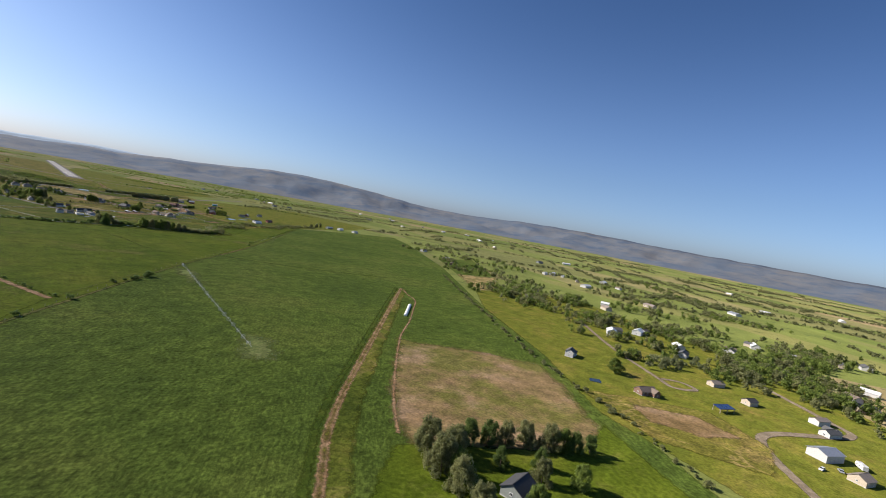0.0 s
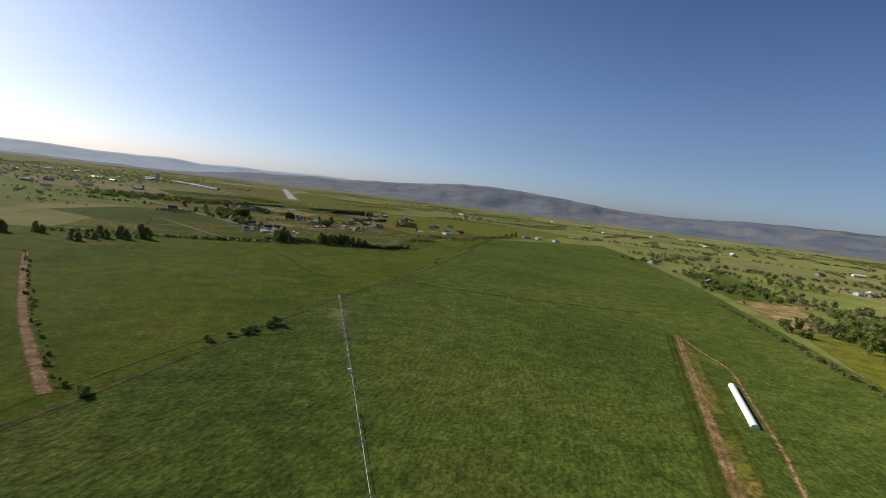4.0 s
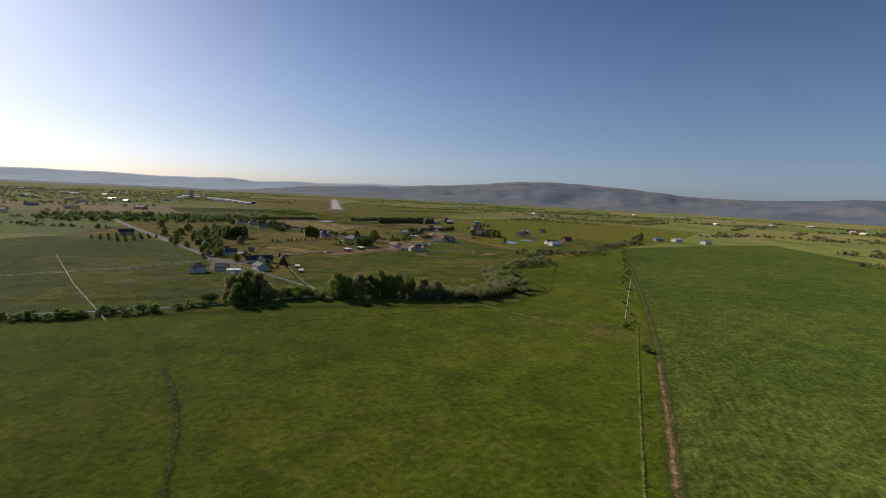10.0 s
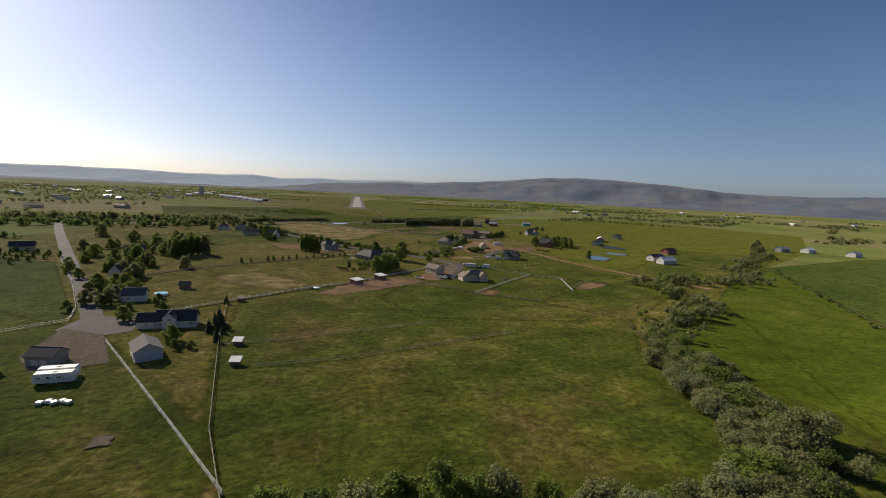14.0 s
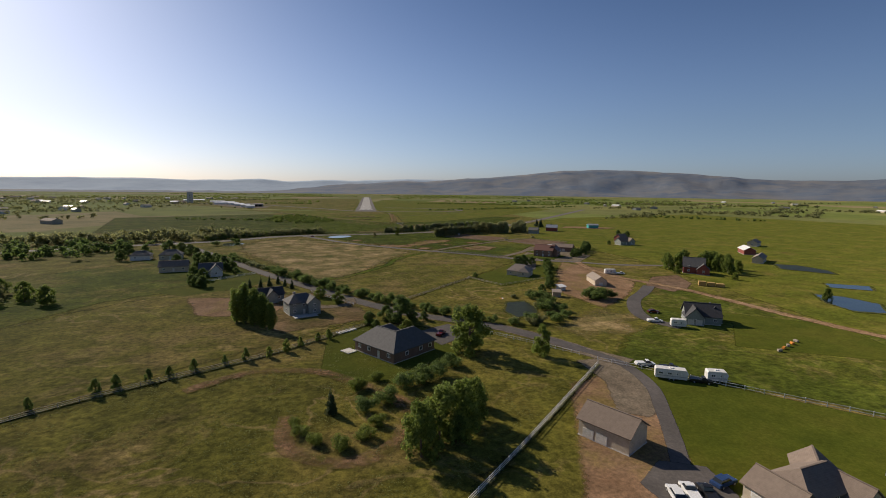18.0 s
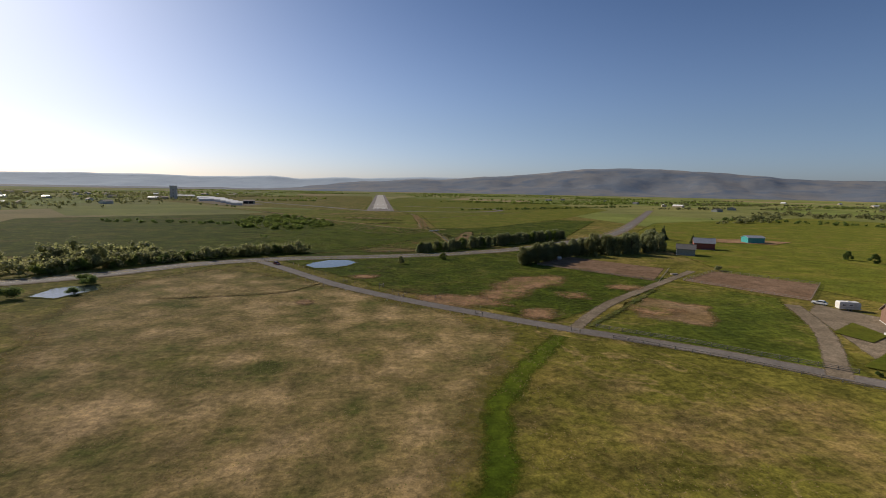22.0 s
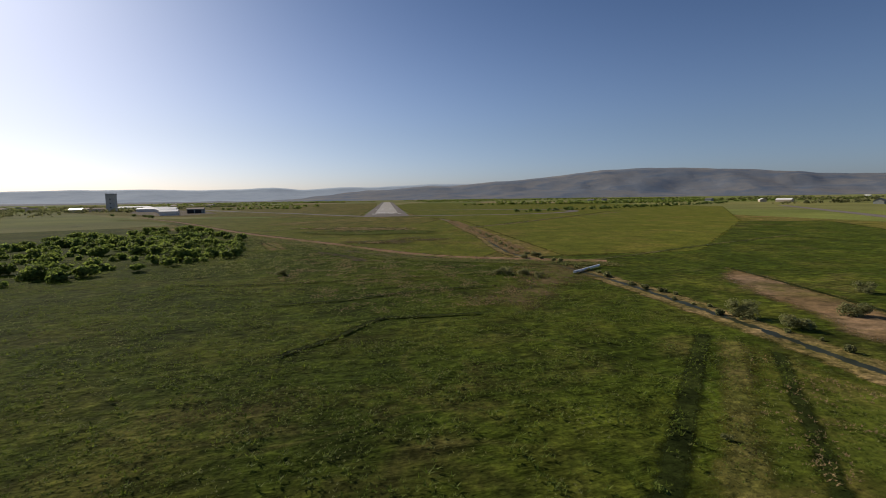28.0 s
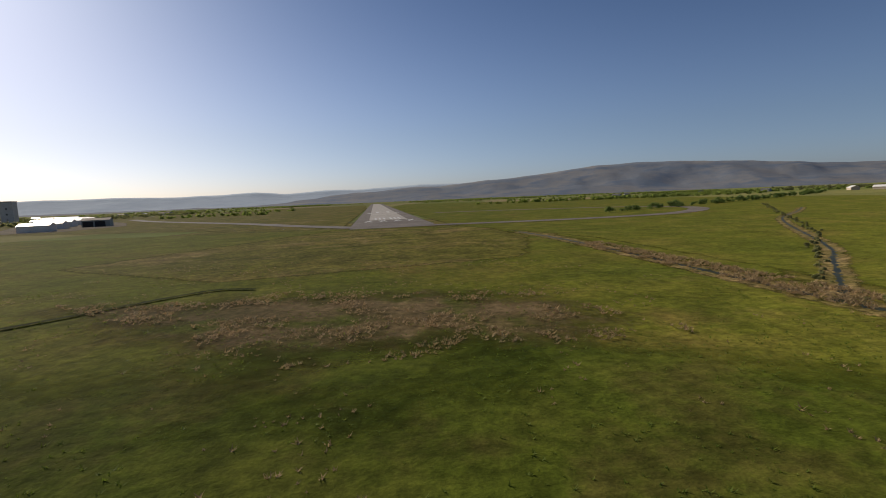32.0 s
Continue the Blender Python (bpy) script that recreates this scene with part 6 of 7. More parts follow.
for x, y, h in ((51, 551, 3.6), (66, 535.5, 3.6), (53, 566, 3), (40, 565, 3.2), (38, 575, 3.5), (42, 580, 4), (35, 560, 2.6), (56, 560, 2.4), (48, 561, 2), (33, 590, 4), (30, 580, 3), (68, 531, 2), (71, 531, 1.6)):
    tree("broad", x, y, h, M_LEAF if h > 3 else M_LEAF_DARK, "round green garden tree", group="garden trees", wide=1.3)
for x, y, h, form in ((13, 635, 5, "broad"), (14, 644, 5, "broad"), (19, 640, 6, "broad"), (12, 665, 5, "broad"), (42, 622, 4.5, "willow"), (28, 651, 8, "poplar"), (30, 652.5, 8.4, "poplar"), (32, 654, 8.2, "poplar"), (34, 656, 8.5, "poplar"), (36, 658, 8, "poplar"), (38, 660, 7.6, "poplar"), (30, 648, 7.8, "poplar"), (33, 650, 8, "poplar"), (24, 655, 6, "broad"), (17, 686, 6, "broad"), (-11, 663, 5, "willow"), (-30, 720, 7, "willow"), (5, 620, 4, "broad"), (10, 610, 4, "broad"), (0, 650, 5, "broad"), (22, 625, 4, "broad"), (8, 690, 6, "broad"), (-6, 700, 6, "broad"), (28, 700, 5, "broad"), (18, 600, 3.6, "broad"), (20, 612, 4.4, "conifer")):
    tree(form, x, y, h, M_LEAF if form != "willow" else M_LEAF_GREY, "leafy green tree beside an estate road", group="estate trees", wide=1.25 if form != "poplar" else 1.6)
more = random.Random(21)
for x, y in ((16, 634), (27.6, 626), (14, 653), (32.8, 604), (34.5, 582), (40, 566), (12, 706), (18, 707), (-4, 674), (16.6, 678), (24, 614), (8, 640)):
    for _ in range(3):
        tree("broad", x + more.gauss(0, 3.5), y + more.gauss(0, 4), more.uniform(3.0, 5.2), M_LEAF if more.random() < 0.6 else M_LEAF_GREY, "full leafy tree among estate gardens", group="estate trees", wide=1.2)
for k in range(5):
    for j in range(5):
        tree("broad", -40 + 5.5 * k + 2 * j, 632 + 6 * j - 3 * k, 2.4, M_LEAF_DARK, "young orchard tree in a row", group="orchard")
house("dark-roofed house in an orchard", -32, 660, 20, [(0, 0, 0, 8, 5, 2, 1.6, 0)], M_WALL_TAN, M_ROOF_DARK)
house("grey house among estate trees", 12, 655, 30, [(0, 0, 0, 7, 5, 2, 1.7, 0)], M_WALL_GREY, M_ROOF_GREY)
fence("white vinyl fence along a paddock", [(54, 536), (78, 499.5), (88, 484)], M_VINYL, 2.4, 0.8, 3)
fence("weathered timber rail fence between paddocks", [(69, 568), (75, 535), (83, 498), (89, 480)], M_WOOD, 2.4, 0.8, 3)
fence("thin timber fence across a horse paddock", [(76, 532.5), (85, 534.5), (122, 547)], M_WOOD, 3.0, 0.7, 2, 0.08)
fence("thin timber fence across a horse paddock", [(84, 520), (100, 523), (140, 538)], M_WOOD, 3.0, 0.7, 2, 0.08)
fence("white vinyl fence beside a green field", [(-8, 640), (18, 596), (36, 562), (40, 551), (20, 530), (-20, 505)], M_VINYL, 2.6, 0.75, 2)
fence("dark rails round a riding arena", [(200, 597), (193, 602.4), (181.5, 590.3), (186, 587.4)], M_WOOD, 2.4, 0.8, 3)
fence("white vinyl fence between green fields", [(38.5, 447.5), (12, 493), (-24, 560)], M_VINYL, 2.6, 0.75, 2)
cover("white_gravel", [(70, 498), (72, 498), (72.5, 495.5), (70, 495)], M_GRAVEL, "pale ring of gravel in grass")

# ---- lane houses ----
fence("white double rail fence along a grass corridor", [(52, 553), (72, 572), (90, 588), (101, 595), (123, 617), (146, 641)], M_VINYL, 2.2, 0.8, 3)
fence("pale timber fence with saplings along it", [(25, 596), (47, 622), (67, 639), (77, 646), (88, 653), (101, 665), (109, 672.5)], M_WOOD, 2.4, 0.75, 3)
strip("fence_grass", [(25, 596), (47, 622), (67, 639), (88, 653), (109, 672.5)], M_MOWN, "pale mown strip along a fence", 0.7)
strip("fence_grass", [(52, 553), (90, 588), (101, 595), (146, 641)], M_MOWN, "pale mown strip along a fence", 0.7)
fence("white vinyl fence beside a lawn", [(175.5, 616), (142, 581)], M_VINYL, 2.4, 0.85, 3)
fence("white vinyl fence round paddocks", [(147, 643), (175.5, 616), (185, 607), (179, 585)], M_VINYL, 2.4, 0.8, 2)
fence("brown timber fence round a green paddock", [(119, 607), (126, 598), (142, 580.5), (160, 569)], M_WOOD, 2.4, 0.85, 3)
fence("brown corral rails on bare soil", [(101, 593), (113, 588), (129, 599)], M_WOOD, 2.0, 0.85, 3)
fence("brown corral rails on bare soil", [(108, 602), (116, 592)], M_WOOD, 2.0, 0.85, 3)
fence("white railing along a bend in the lane", [(131.5, 661.5), (136, 656.5), (141, 651), (145, 646)], M_VINYL, 1.6, 0.75, 2)
for x, y in ((104, 595.5), (112.6, 604.5)):
    shed("horse shelter with a bright white metal roof", x, y, 222, 3.4, 2.6, 1.5, M_WALL_BROWN, M_ROOF_WHITE)
house("large tan house with brown hipped roofs on a lawn", 148, 604, 10, [(0, 0, 0, 8.5, 5, 2.9, 1.6, 2.4), (-4, 0.6, 90, 5.4, 4.4, 1.9, 1.5, 0), (2.6, -2.4, 90, 4, 3.6, 2.4, 1.5, 0), (3.4, 1.8, 40, 4.2, 4, 2.4, 1.6, 0)], M_WALL_TAN, M_ROOF_BROWN, garage=(-6.25, 0.6, -90, 1.5, 2), size=0.86)
house("tan workshop with a brown gabled roof", 135.4, 618.2, -58, [(0, 0, 0, 7.5, 5.2, 2.5, 1.7, 0)], M_WALL_TAN, M_ROOF_BROWN, category="workshop", windows=False, garage=(-1.2, -2.65, 0, 1.7, 2), size=0.86)
car("white car parked on a tarred forecourt", 135.8, 607, 75, "white")
car("white pickup truck parked on a tarred forecourt", 137.4, 607, 75, "white", "pickup")
car("black pickup truck parked on a tarred forecourt", 139, 606.5, 75, "black", "pickup")
car("dark blue car parked beside a house", 142, 608, 15, "blue")
top = thing("boat_on_trailer", "white covered boat on a small trailer", "boat", pose(127, 605, 0, 0, 0, -35))
part("hull", profile(bmesh.new(), [(-1.4, 0.4), (-1.4, 0.85), (1.2, 0.9), (1.7, 0.8), (1.1, 0.45)], 0.9), M_VINYL, top)
part("cover", box(bmesh.new(), -0.2, 0, 0.85, 1.8, 0.8, 0.16, 0, 0.06), M_BLACK, top)
for s in (-1, 1):
    add_wheel(top, -0.4, 0.5 * s, 0.9)
part("drawbar", tube(bmesh.new(), (1.1, 0, 0.3), (2.2, 0, 0.28), 0.04), M_STEEL, top)
top = thing("trampoline", "round black trampoline on a lawn", "trampoline", pose(161, 605.5, 0))
part("mat", tube(bmesh.new(), (0, 0, 0.5), (0, 0, 0.53), 1.15, sides=24), M_BLACK, top)
for k in range(6):
    a = k * math.tau / 6
    part("leg", tube(bmesh.new(), (1.1 * math.cos(a), 1.1 * math.sin(a), 0), (1.1 * math.cos(a), 1.1 * math.sin(a), 0.52), 0.03), M_STEEL, top)
trailer("long silver and white horse trailer on grass", 154.6, 633.5, -28, 4.8)
car("black pickup truck hitched to a trailer", 158.4, 631.4, -28, "black", "pickup")
trailer("small white travel trailer on grass", 161.2, 631.5, -22, 3.0)
car("white pickup truck parked beside a fence", 154, 639.5, -12, "white", "pickup")
car("dark flatbed truck parked beside a fence", 157, 637.2, -20, "black", "pickup")
house("charcoal-roofed white house with wide gables", 184, 663, -28, [(0, 0, 0, 8, 6, 2.1, 2.6, 0), (-2.2, -2.4, 90, 4.6, 4, 2.0, 2.2, 0), (2.8, 1.6, 90, 5, 4, 2.1, 2.0, 0)], M_WALL_GREY, M_ROOF_DARK, garage=(-2.2, -4.75, 0, 1.5, 2), size=0.9)
trailer("white travel trailer beside a charcoal house", 175.6, 659.6, -25, 3.2)
car("white pickup truck on a tarred drive", 172.8, 664, -15, "white", "pickup")
car("dark red car on a tarred drive", 177.6, 671.5, -10, "red")
house("dark hipped-roof house with stone walls on a lawn", 110.3, 652.6, -52, [(0, 0, 0, 10.6, 6.2, 2.0, 2.3, 3.0), (2.2, 2.4, 90, 9.6, 6.0, 2.0, 2.2, 2.7), (-3.2, 2.0, 90, 7.4, 4.4, 2.0, 1.8, 2.1)], M_WALL_BROWN, M_ROOF_GREY, garage=(2.2, 7.25, 180, 1.6, 2))
tagged(part("patio_slab", box(bmesh.new(), 0, 0, 0, 2.4, 2.0, 0.12), M_SLAB, None, m=pose(103.4, 654.2, 0.06, 0, 0, -52)), "small concrete patio beside a dark house", "patio")
car("dark red pickup truck on a house drive", 122, 661.5, 60, "red", "pickup")
house("long dark-roofed garage with white doors", 81.5, 697, 24, [(0, 0, 0, 8.5, 4.6, 2.1, 1.7, 0), (0.8, -1.8, 90, 3.2, 3, 2.1, 1.5, 0)], M_WALL_GREY, M_ROOF_DARK, category="garage", name="garage_building", garage=(-2.8, -2.36, 0, 1.5, 2), size=0.9)
house("two-storey grey-green house with a grey hipped roof", 91.5, 684.5, 24, [(0, 0, 0, 8, 6, 3.3, 1.8, 2.6), (2.4, -2.6, 90, 4, 3.4, 3.3, 1.4, 0)], M_WALL_GREY, M_ROOF_GREY, chimney=(-1.5, 1, 5.4), size=0.86)
tagged(part("patio_slab", box(bmesh.new(), 0, 0, 0, 5.4, 2.6, 0.12), M_SLAB, None, m=pose(93, 680, 0.1, 0, 0, 24)), "pale concrete patio beside a house", "patio")
for k in range(6):
    tagged(part("timber_pallet", box(bmesh.new(), 0, 0, 0, 0.5, 1.3, 0.16), M_VINYL, None, m=pose(101.2 + 0.62 * k, 665.4 + 0.5 * k, 0.07, 0, 0, 38)), "pale slab in a row beside a fence", "pallet", "row of slabs")
for x, y, h in ((78.6, 677, 7.6), (80.8, 675.6, 8.8), (83.0, 673.6, 8.2), (85.0, 671.8, 7.4), (87, 670, 6.0)):
    tree("poplar", x, y, h, M_LEAF, "dense dark poplar casting a long shadow", group="yard trees", wide=1.2)
for x, y in ((68, 641), (70, 642.5), (73.4, 645), (76, 646), (79, 648), (83, 650.4), (86, 652), (89.7, 653), (92.2, 655.5), (94.4, 658), (97.4, 660.8), (99.4, 662), (62, 637), (59, 634)):
    tree("broad", x, y, rng.uniform(1.7, 2.7), M_LEAF_DARK if x < 88 else M_LEAF, "young leafy tree planted along a fence", group="fence saplings", wide=0.75)
for x, y in ((73.6, 713.4), (76.7, 713.8), (78.7, 716.6), (80.7, 719.8), (83.4, 715.4), (85.8, 712.2)):
    tree("conifer", x, y, rng.uniform(2.8, 3.8), M_NEEDLE, "slim dark conifer beside a lane", group="lane conifers")
for x, y, h, m in ((95, 699, 3.2, M_LEAF), (100, 691.5, 3.4, M_LEAF), (90, 692, 2, M_LEAF_DARK), (114.7, 672, 6.2, M_LEAF_DARK), (111.5, 674.5, 3.4, M_LEAF_DARK), (107.5, 671, 3, M_LEAF_DARK), (115.2, 664.5, 2.8, M_LEAF_BRIGHT), (117, 671, 3, M_LEAF_DARK), (109, 668, 2.0, M_LEAF_DARK), (120, 673, 2.2, M_LEAF_DARK)):
    tree("broad", x, y, h, m, "round garden tree beside a lane", group="lane garden trees", wide=1.3)
for x, y in along([(50, 784), (56, 771), (70, 750), (80, 734), (92, 717), (105, 699), (114, 689), (124, 678), (138, 666)], 2.2, 0.7, rng):
    tree("shrub", x, y, rng.uniform(1.2, 2.6) * (1.45 if y < 742 else 1.0), M_LEAF_SILVER if 748 < y < 762 else M_LEAF_DARK, "dark bush in a roadside row", group="roadside bushes")
fence("white rail fence along the lane", [(104, 690), (97, 699), (92, 706)], M_VINYL, 2.0, 0.6, 2)
for label, x, y, turn, blocks, walls, roof in (
        ("grey-roofed white house with a steep gable", 56, 738, 15, [(0, 0, 0, 7, 5, 2.1, 2.0, 0), (1.5, -2, 90, 4, 3.6, 2.1, 1.8, 0)], M_WALL_WHITE, M_ROOF_GREY), ("long brown-roofed house behind garden trees", 41, 748, 12, [(0, 0, 0, 9, 5, 2.0, 1.6, 0)], M_WALL_TAN, M_ROOF_BROWN),
        ("grey-roofed bungalow beside a lane", 29, 779, 10, [(0, 0, 0, 8, 6, 2, 1.8, 2.5)], M_WALL_TAN, M_ROOF_GREY), ("grey-roofed bungalow beside a lane", 18, 778, 10, [(0, 0, 0, 7, 5, 2, 1.5, 2)], M_WALL_WHITE, M_ROOF_GREY)):
    house(label, x, y, turn, blocks, walls, roof)
fence("white vinyl fence beside a green paddock", [(57, 725), (70, 739)], M_VINYL, 2.2, 0.75, 3)
for x, y, h in ((59.5, 717, 3.6), (57, 719, 3.2), (56, 729, 4), (49, 757, 6), (54, 755, 5), (57, 750, 5.4), (52, 733, 4), (61, 746, 4), (45, 760, 5), (33, 790, 5), (12, 775, 5), (36, 765, 4), (55.3, 721.3, 3.4), (59.4, 717.9, 3.6), (53.4, 732, 3.2), (58.3, 746, 3.4), (63.5, 739.5, 2.4), (20.5, 801, 5.5), (36.5, 786, 4), (14.8, 790, 5), (48.6, 747, 3.6), (57, 756, 3.4), (46.8, 767, 4.2), (51, 762, 4.6), (27, 797, 5), (7, 793, 5)):
    tree("broad", x, y, h, M_LEAF_DARK, "dark leafy garden tree", group="bungalow trees", wide=1.25)
tree("broad", 125.3, 650, 9.2, M_LEAF, "tall full green tree beside the lane", wide=1.05)
tree("broad", 138, 646.5, 6.2, M_LEAF, "tall slender tree beside a railing", wide=0.75)
for x, y, h in ((112, 618, 6.6), (114.5, 620.5, 7.4), (117.2, 622, 7.2), (119.5, 625, 6), (121, 629, 4)):
    tree("willow", x, y, h, M_LEAF, "leafy tree in rough grass", group="corridor trees", wide=0.9)
tree("conifer", 101.5, 630, 3.8, M_NEEDLE, "dark conifer in a garden ring")
for x, y, h in ((98, 625, 1.6), (100, 622.5, 1.5), (103, 621, 1.8), (106, 623, 1.8), (107.5, 626, 1.6), (106, 630, 2.4), (109, 632, 2.6), (112, 637, 2.8), (115, 638, 3.0), (118, 640, 3), (105, 637, 2), (108, 640, 1.6), (121, 644, 2.6), (97, 627.5, 1.2)):
    tree("shrub", x, y, h, M_LEAF_DARK if h > 2 else M_LEAF_BRIGHT, "rounded garden bush in a ring", group="garden ring", wide=1.2)
strip("garden_path", [(96, 630), (97, 622), (104, 618), (110, 622), (111, 632), (104, 640), (98, 645), (88, 646), (80, 640)], M_WORN, "worn path through rough grass", 0.8)

for k in range(6):
    tagged(part("tarp_bundle", box(bmesh.new(), 0, 0, 0, 0.8 + 0.1 * k, 0.7, 0.4, 0, 0.1), M_PLASTIC if k % 3 else PAINT["blue"], None, m=pose(90.0 + 0.85 * (k % 3), 586.2 + 0.9 * (k // 3), 0.1, 0, 0, 31 * k)), "heap of wrapped junk beside a corral", "bundle", "corral junk")
tree("willow", 38.7, 657, 9.0, M_LEAF_GREY, "tall airy grey-green willow by a paddock", wide=0.8)

# ---- pond yard and barns ----
house("tan hipped-roof house with stone walls on a lawn", 162.5, 727, -32, [(0, 0, 0, 9.5, 6.4, 2.0, 2.2, 3), (2.4, -2.6, 90, 5, 4.4, 2.0, 1.8, 2)], M_WALL_TAN, M_ROOF_TAN, garage=(4.8, 1, 90, 1.5, 2), size=0.86)
for x, y, h in ((168, 745, 4.2), (171, 747, 4.4), (175, 748, 3.4), (145, 723, 1.9), (178, 740, 4), (177, 735, 3.6), (175, 730, 3.4), (172, 724, 3), (169, 716, 3.2), (166, 709, 3.0), (163, 702, 3.0), (159, 698, 2.4)):
    tree("broad", x, y, h, M_LEAF_DARK, "dark bushy tree beside a lawn", group="lawn trees", wide=1.35)
house("long tan horse barn with a pale roof", 182.5, 709, 78, [(0, 0, 0, 13, 5, 2.2, 1.6, 0)], M_WALL_TAN, M_ROOF_TAN, category="barn", windows=False, garage=(-6.55, 0, -90, 1.6, 1), size=0.74)
shed("grey timber pump shed with a pale roof", 161, 692, 160, 2.2, 2.0, 1.5, M_WOOD, M_ROOF_TAN, open_side=False)
shed("small white field shelter", 166, 700, 200, 2.2, 1.6, 1.2, M_WALL_WHITE, M_ROOF_WHITE)
top = thing("pond_paddle", "orange and white paddle toys beside a pond", "paddle toy", pose(144.3, 691.3, 0))
part("board", box(bmesh.new(), 0, 0, 0, 0.3, 1.5, 0.12, 30), M_ORANGE, top)
part("board", box(bmesh.new(), 0.5, 0.1, 0, 0.3, 1.3, 0.12, -10), M_VINYL, top)
for x, y, h in ((153, 690, 2.8), (154.5, 687.5, 3.2), (156, 685, 2.8), (151, 680.5, 2), (155, 681, 1.6), (171.5, 690, 3.4), (173.5, 688, 3.4), (169, 688, 3), (176, 688, 2.2), (143.6, 666, 2), (150, 666, 2.6), (140, 668, 1.8), (146, 667, 2), (154, 671, 2.2), (148, 692, 1.4), (151.8, 677.6, 3.0), (144, 667.5, 2.6), (150, 669.5, 2.2), (171, 686, 3.8), (152.5, 680, 2.8), (155, 676, 2.4)):
    tree("shrub", x, y, h, M_LEAF_DARK if h > 2.1 else M_LEAF_GREY, "dark spreading bush beside a pond yard", group="pond bushes", wide=1.25)
fence("double timber fence across pasture", [(115, 690), (143, 722)], M_WOOD, 2.2, 0.7, 3)
fence("timber fence round a lawn", [(142.5, 723), (150, 709), (173, 721)], M_WOOD, 2.2, 0.6, 2)
fence("timber fence along a side road", [(171, 763), (158, 777), (146, 788)], M_WOOD, 2.2, 0.6, 2)
fence("timber rail fence along a side road", [(172, 770), (158, 784), (146, 794)], M_WOOD, 2.2, 0.7, 3)
house("large brown barn house with a rust-brown roof", 190.5, 771.5, -38, [(0, 0, 0, 8.5, 6.5, 3.0, 2.2, 0), (3.6, 1.5, 90, 6, 5, 3.0, 2.0, 0)], M_WALL_BROWN, M_ROOF_RED, category="house")
house("long brown stable behind a barn house", 207, 788, -38, [(0, 0, 0, 10, 5, 2.2, 1.4, 0)], M_WALL_BROWN, M_ROOF_BROWN, category="barn", windows=False, garage=(0, -2.55, 0, 1.4, 2))
trailer("white motorhome parked in a barn yard", 206.5, 801, -20, 4.0)
for k, (x, y) in enumerate(((196, 784), (199, 781), (212, 794), (216, 790), (205, 806), (209, 804))):
    car("car parked in a barn yard", x, y, 30 * k, ("white", "silver", "black", "red", "white", "silver")[k])
cover("oval_lawn", [(187, 787), (188, 781), (195, 784), (197, 792)], M_LAWN, "small oval lawn in a drive")
cover("barn_lawn", [(175, 772), (180, 767), (190, 761), (200, 769), (198, 776), (188, 778)], M_LAWN, "mown lawn before a barn house")
for x, y in along([(174, 769), (180, 764), (189.5, 758)], 0.9, 0.1, rng):
    tree("shrub", x, y, 0.8, M_LEAF_DARK, "clipped dark hedge plant", group="clipped hedge")
for x, y in along([(226, 800), (220, 788), (210, 776), (203, 766)], 2.0, 0.7, rng):
    tree("willow", x, y, rng.uniform(2.6, 4), M_LEAF_DARK, "dark leafy tree in a lane hedge", group="lane hedge", wide=0.9)
house("red brick farmhouse beside open grass", 263, 828, 20, [(0, 0, 0, 6, 5, 2.4, 2.0, 0)], M_WALL_RED, M_ROOF_BROWN)
house("grey stone farmhouse with brown roof on open grass", 255, 812, 10, [(0, 0, 0, 8, 5, 2.2, 1.8, 0), (3, -1.5, 90, 4, 4, 2.2, 1.6, 0)], M_WALL_GREY, M_ROOF_BROWN)
for x, y, h in ((285, 868, 3.5), (287, 860, 3.5), (268, 832, 5), (246, 812, 2.5)):
    tree("broad", x, y, h, M_LEAF_DARK, "dark round tree on open grass", wide=1.3, group="field trees")
house("long white stable with red walls far across grass", 297, 770, 60, [(0, 0, 0, 12, 5, 2.2, 1.4, 0)], M_WALL_RED, M_ROOF_WHITE, category="barn", windows=False)
house("long pale stable by ponds", 280, 745, 40, [(0, 0, 0, 14, 4, 2.0, 1.2, 0)], M_WALL_TAN, M_ROOF_TAN, category="barn", windows=False)
house("red gambrel farmhouse inside a grove", 229.6, 723, -35, [(0, 0, 0, 7, 6, 2.6, 3.0, 0), (3, -2, 90, 5, 4, 2, 1.8, 0)], M_WALL_RED, M_ROOF_GREY)
for k in range(3):
    tagged(part("hay_stack", box(bmesh.new(), 0, 0, 0, 2.2, 1.6, 1.5 - 0.2 * k, 0, 0.1), M_HAY, None, m=pose(215 + 2.2 * k, 700.5 - 1.4 * k, 0, 0, 0, -30)), "golden stack of hay bales", "hay", "hay stacks")
trailer("white horse trailer beside a round yard", 196, 724, -10, 4.0)
car("white pickup truck beside a trailer", 199.5, 723, -12, "white", "pickup")
for x, y, h in ((224.5, 730, 6), (232, 734, 6.6), (236.7, 737, 7), (242.7, 732, 7), (244, 727, 6.5), (241, 719, 6), (238, 729, 6.5), (247, 735, 6.5), (250, 729, 6), (228, 736, 6), (246, 720, 5), (236, 677, 3.6), (222, 722, 3), (251, 738, 6), (234, 708, 2.6)):
    tree("willow", x, y, h, M_LEAF if h > 5 else M_LEAF_BRIGHT, "leafy green tree in a farmhouse grove", group="farmhouse grove", wide=0.95)
for label, x, y, turn, walls, roof in (("red stable far across grass", 305, 700, 20, M_WALL_RED, M_ROOF_RED), ("white farmhouse far across grass", 272, 668, 15, M_WALL_WHITE, M_ROOF_GREY), ("white shed far across grass", 270, 656, 10, M_WALL_WHITE, M_ROOF_WHITE), ("tan house far across grass", 330, 800, 35, M_WALL_TAN, M_ROOF_TAN)):
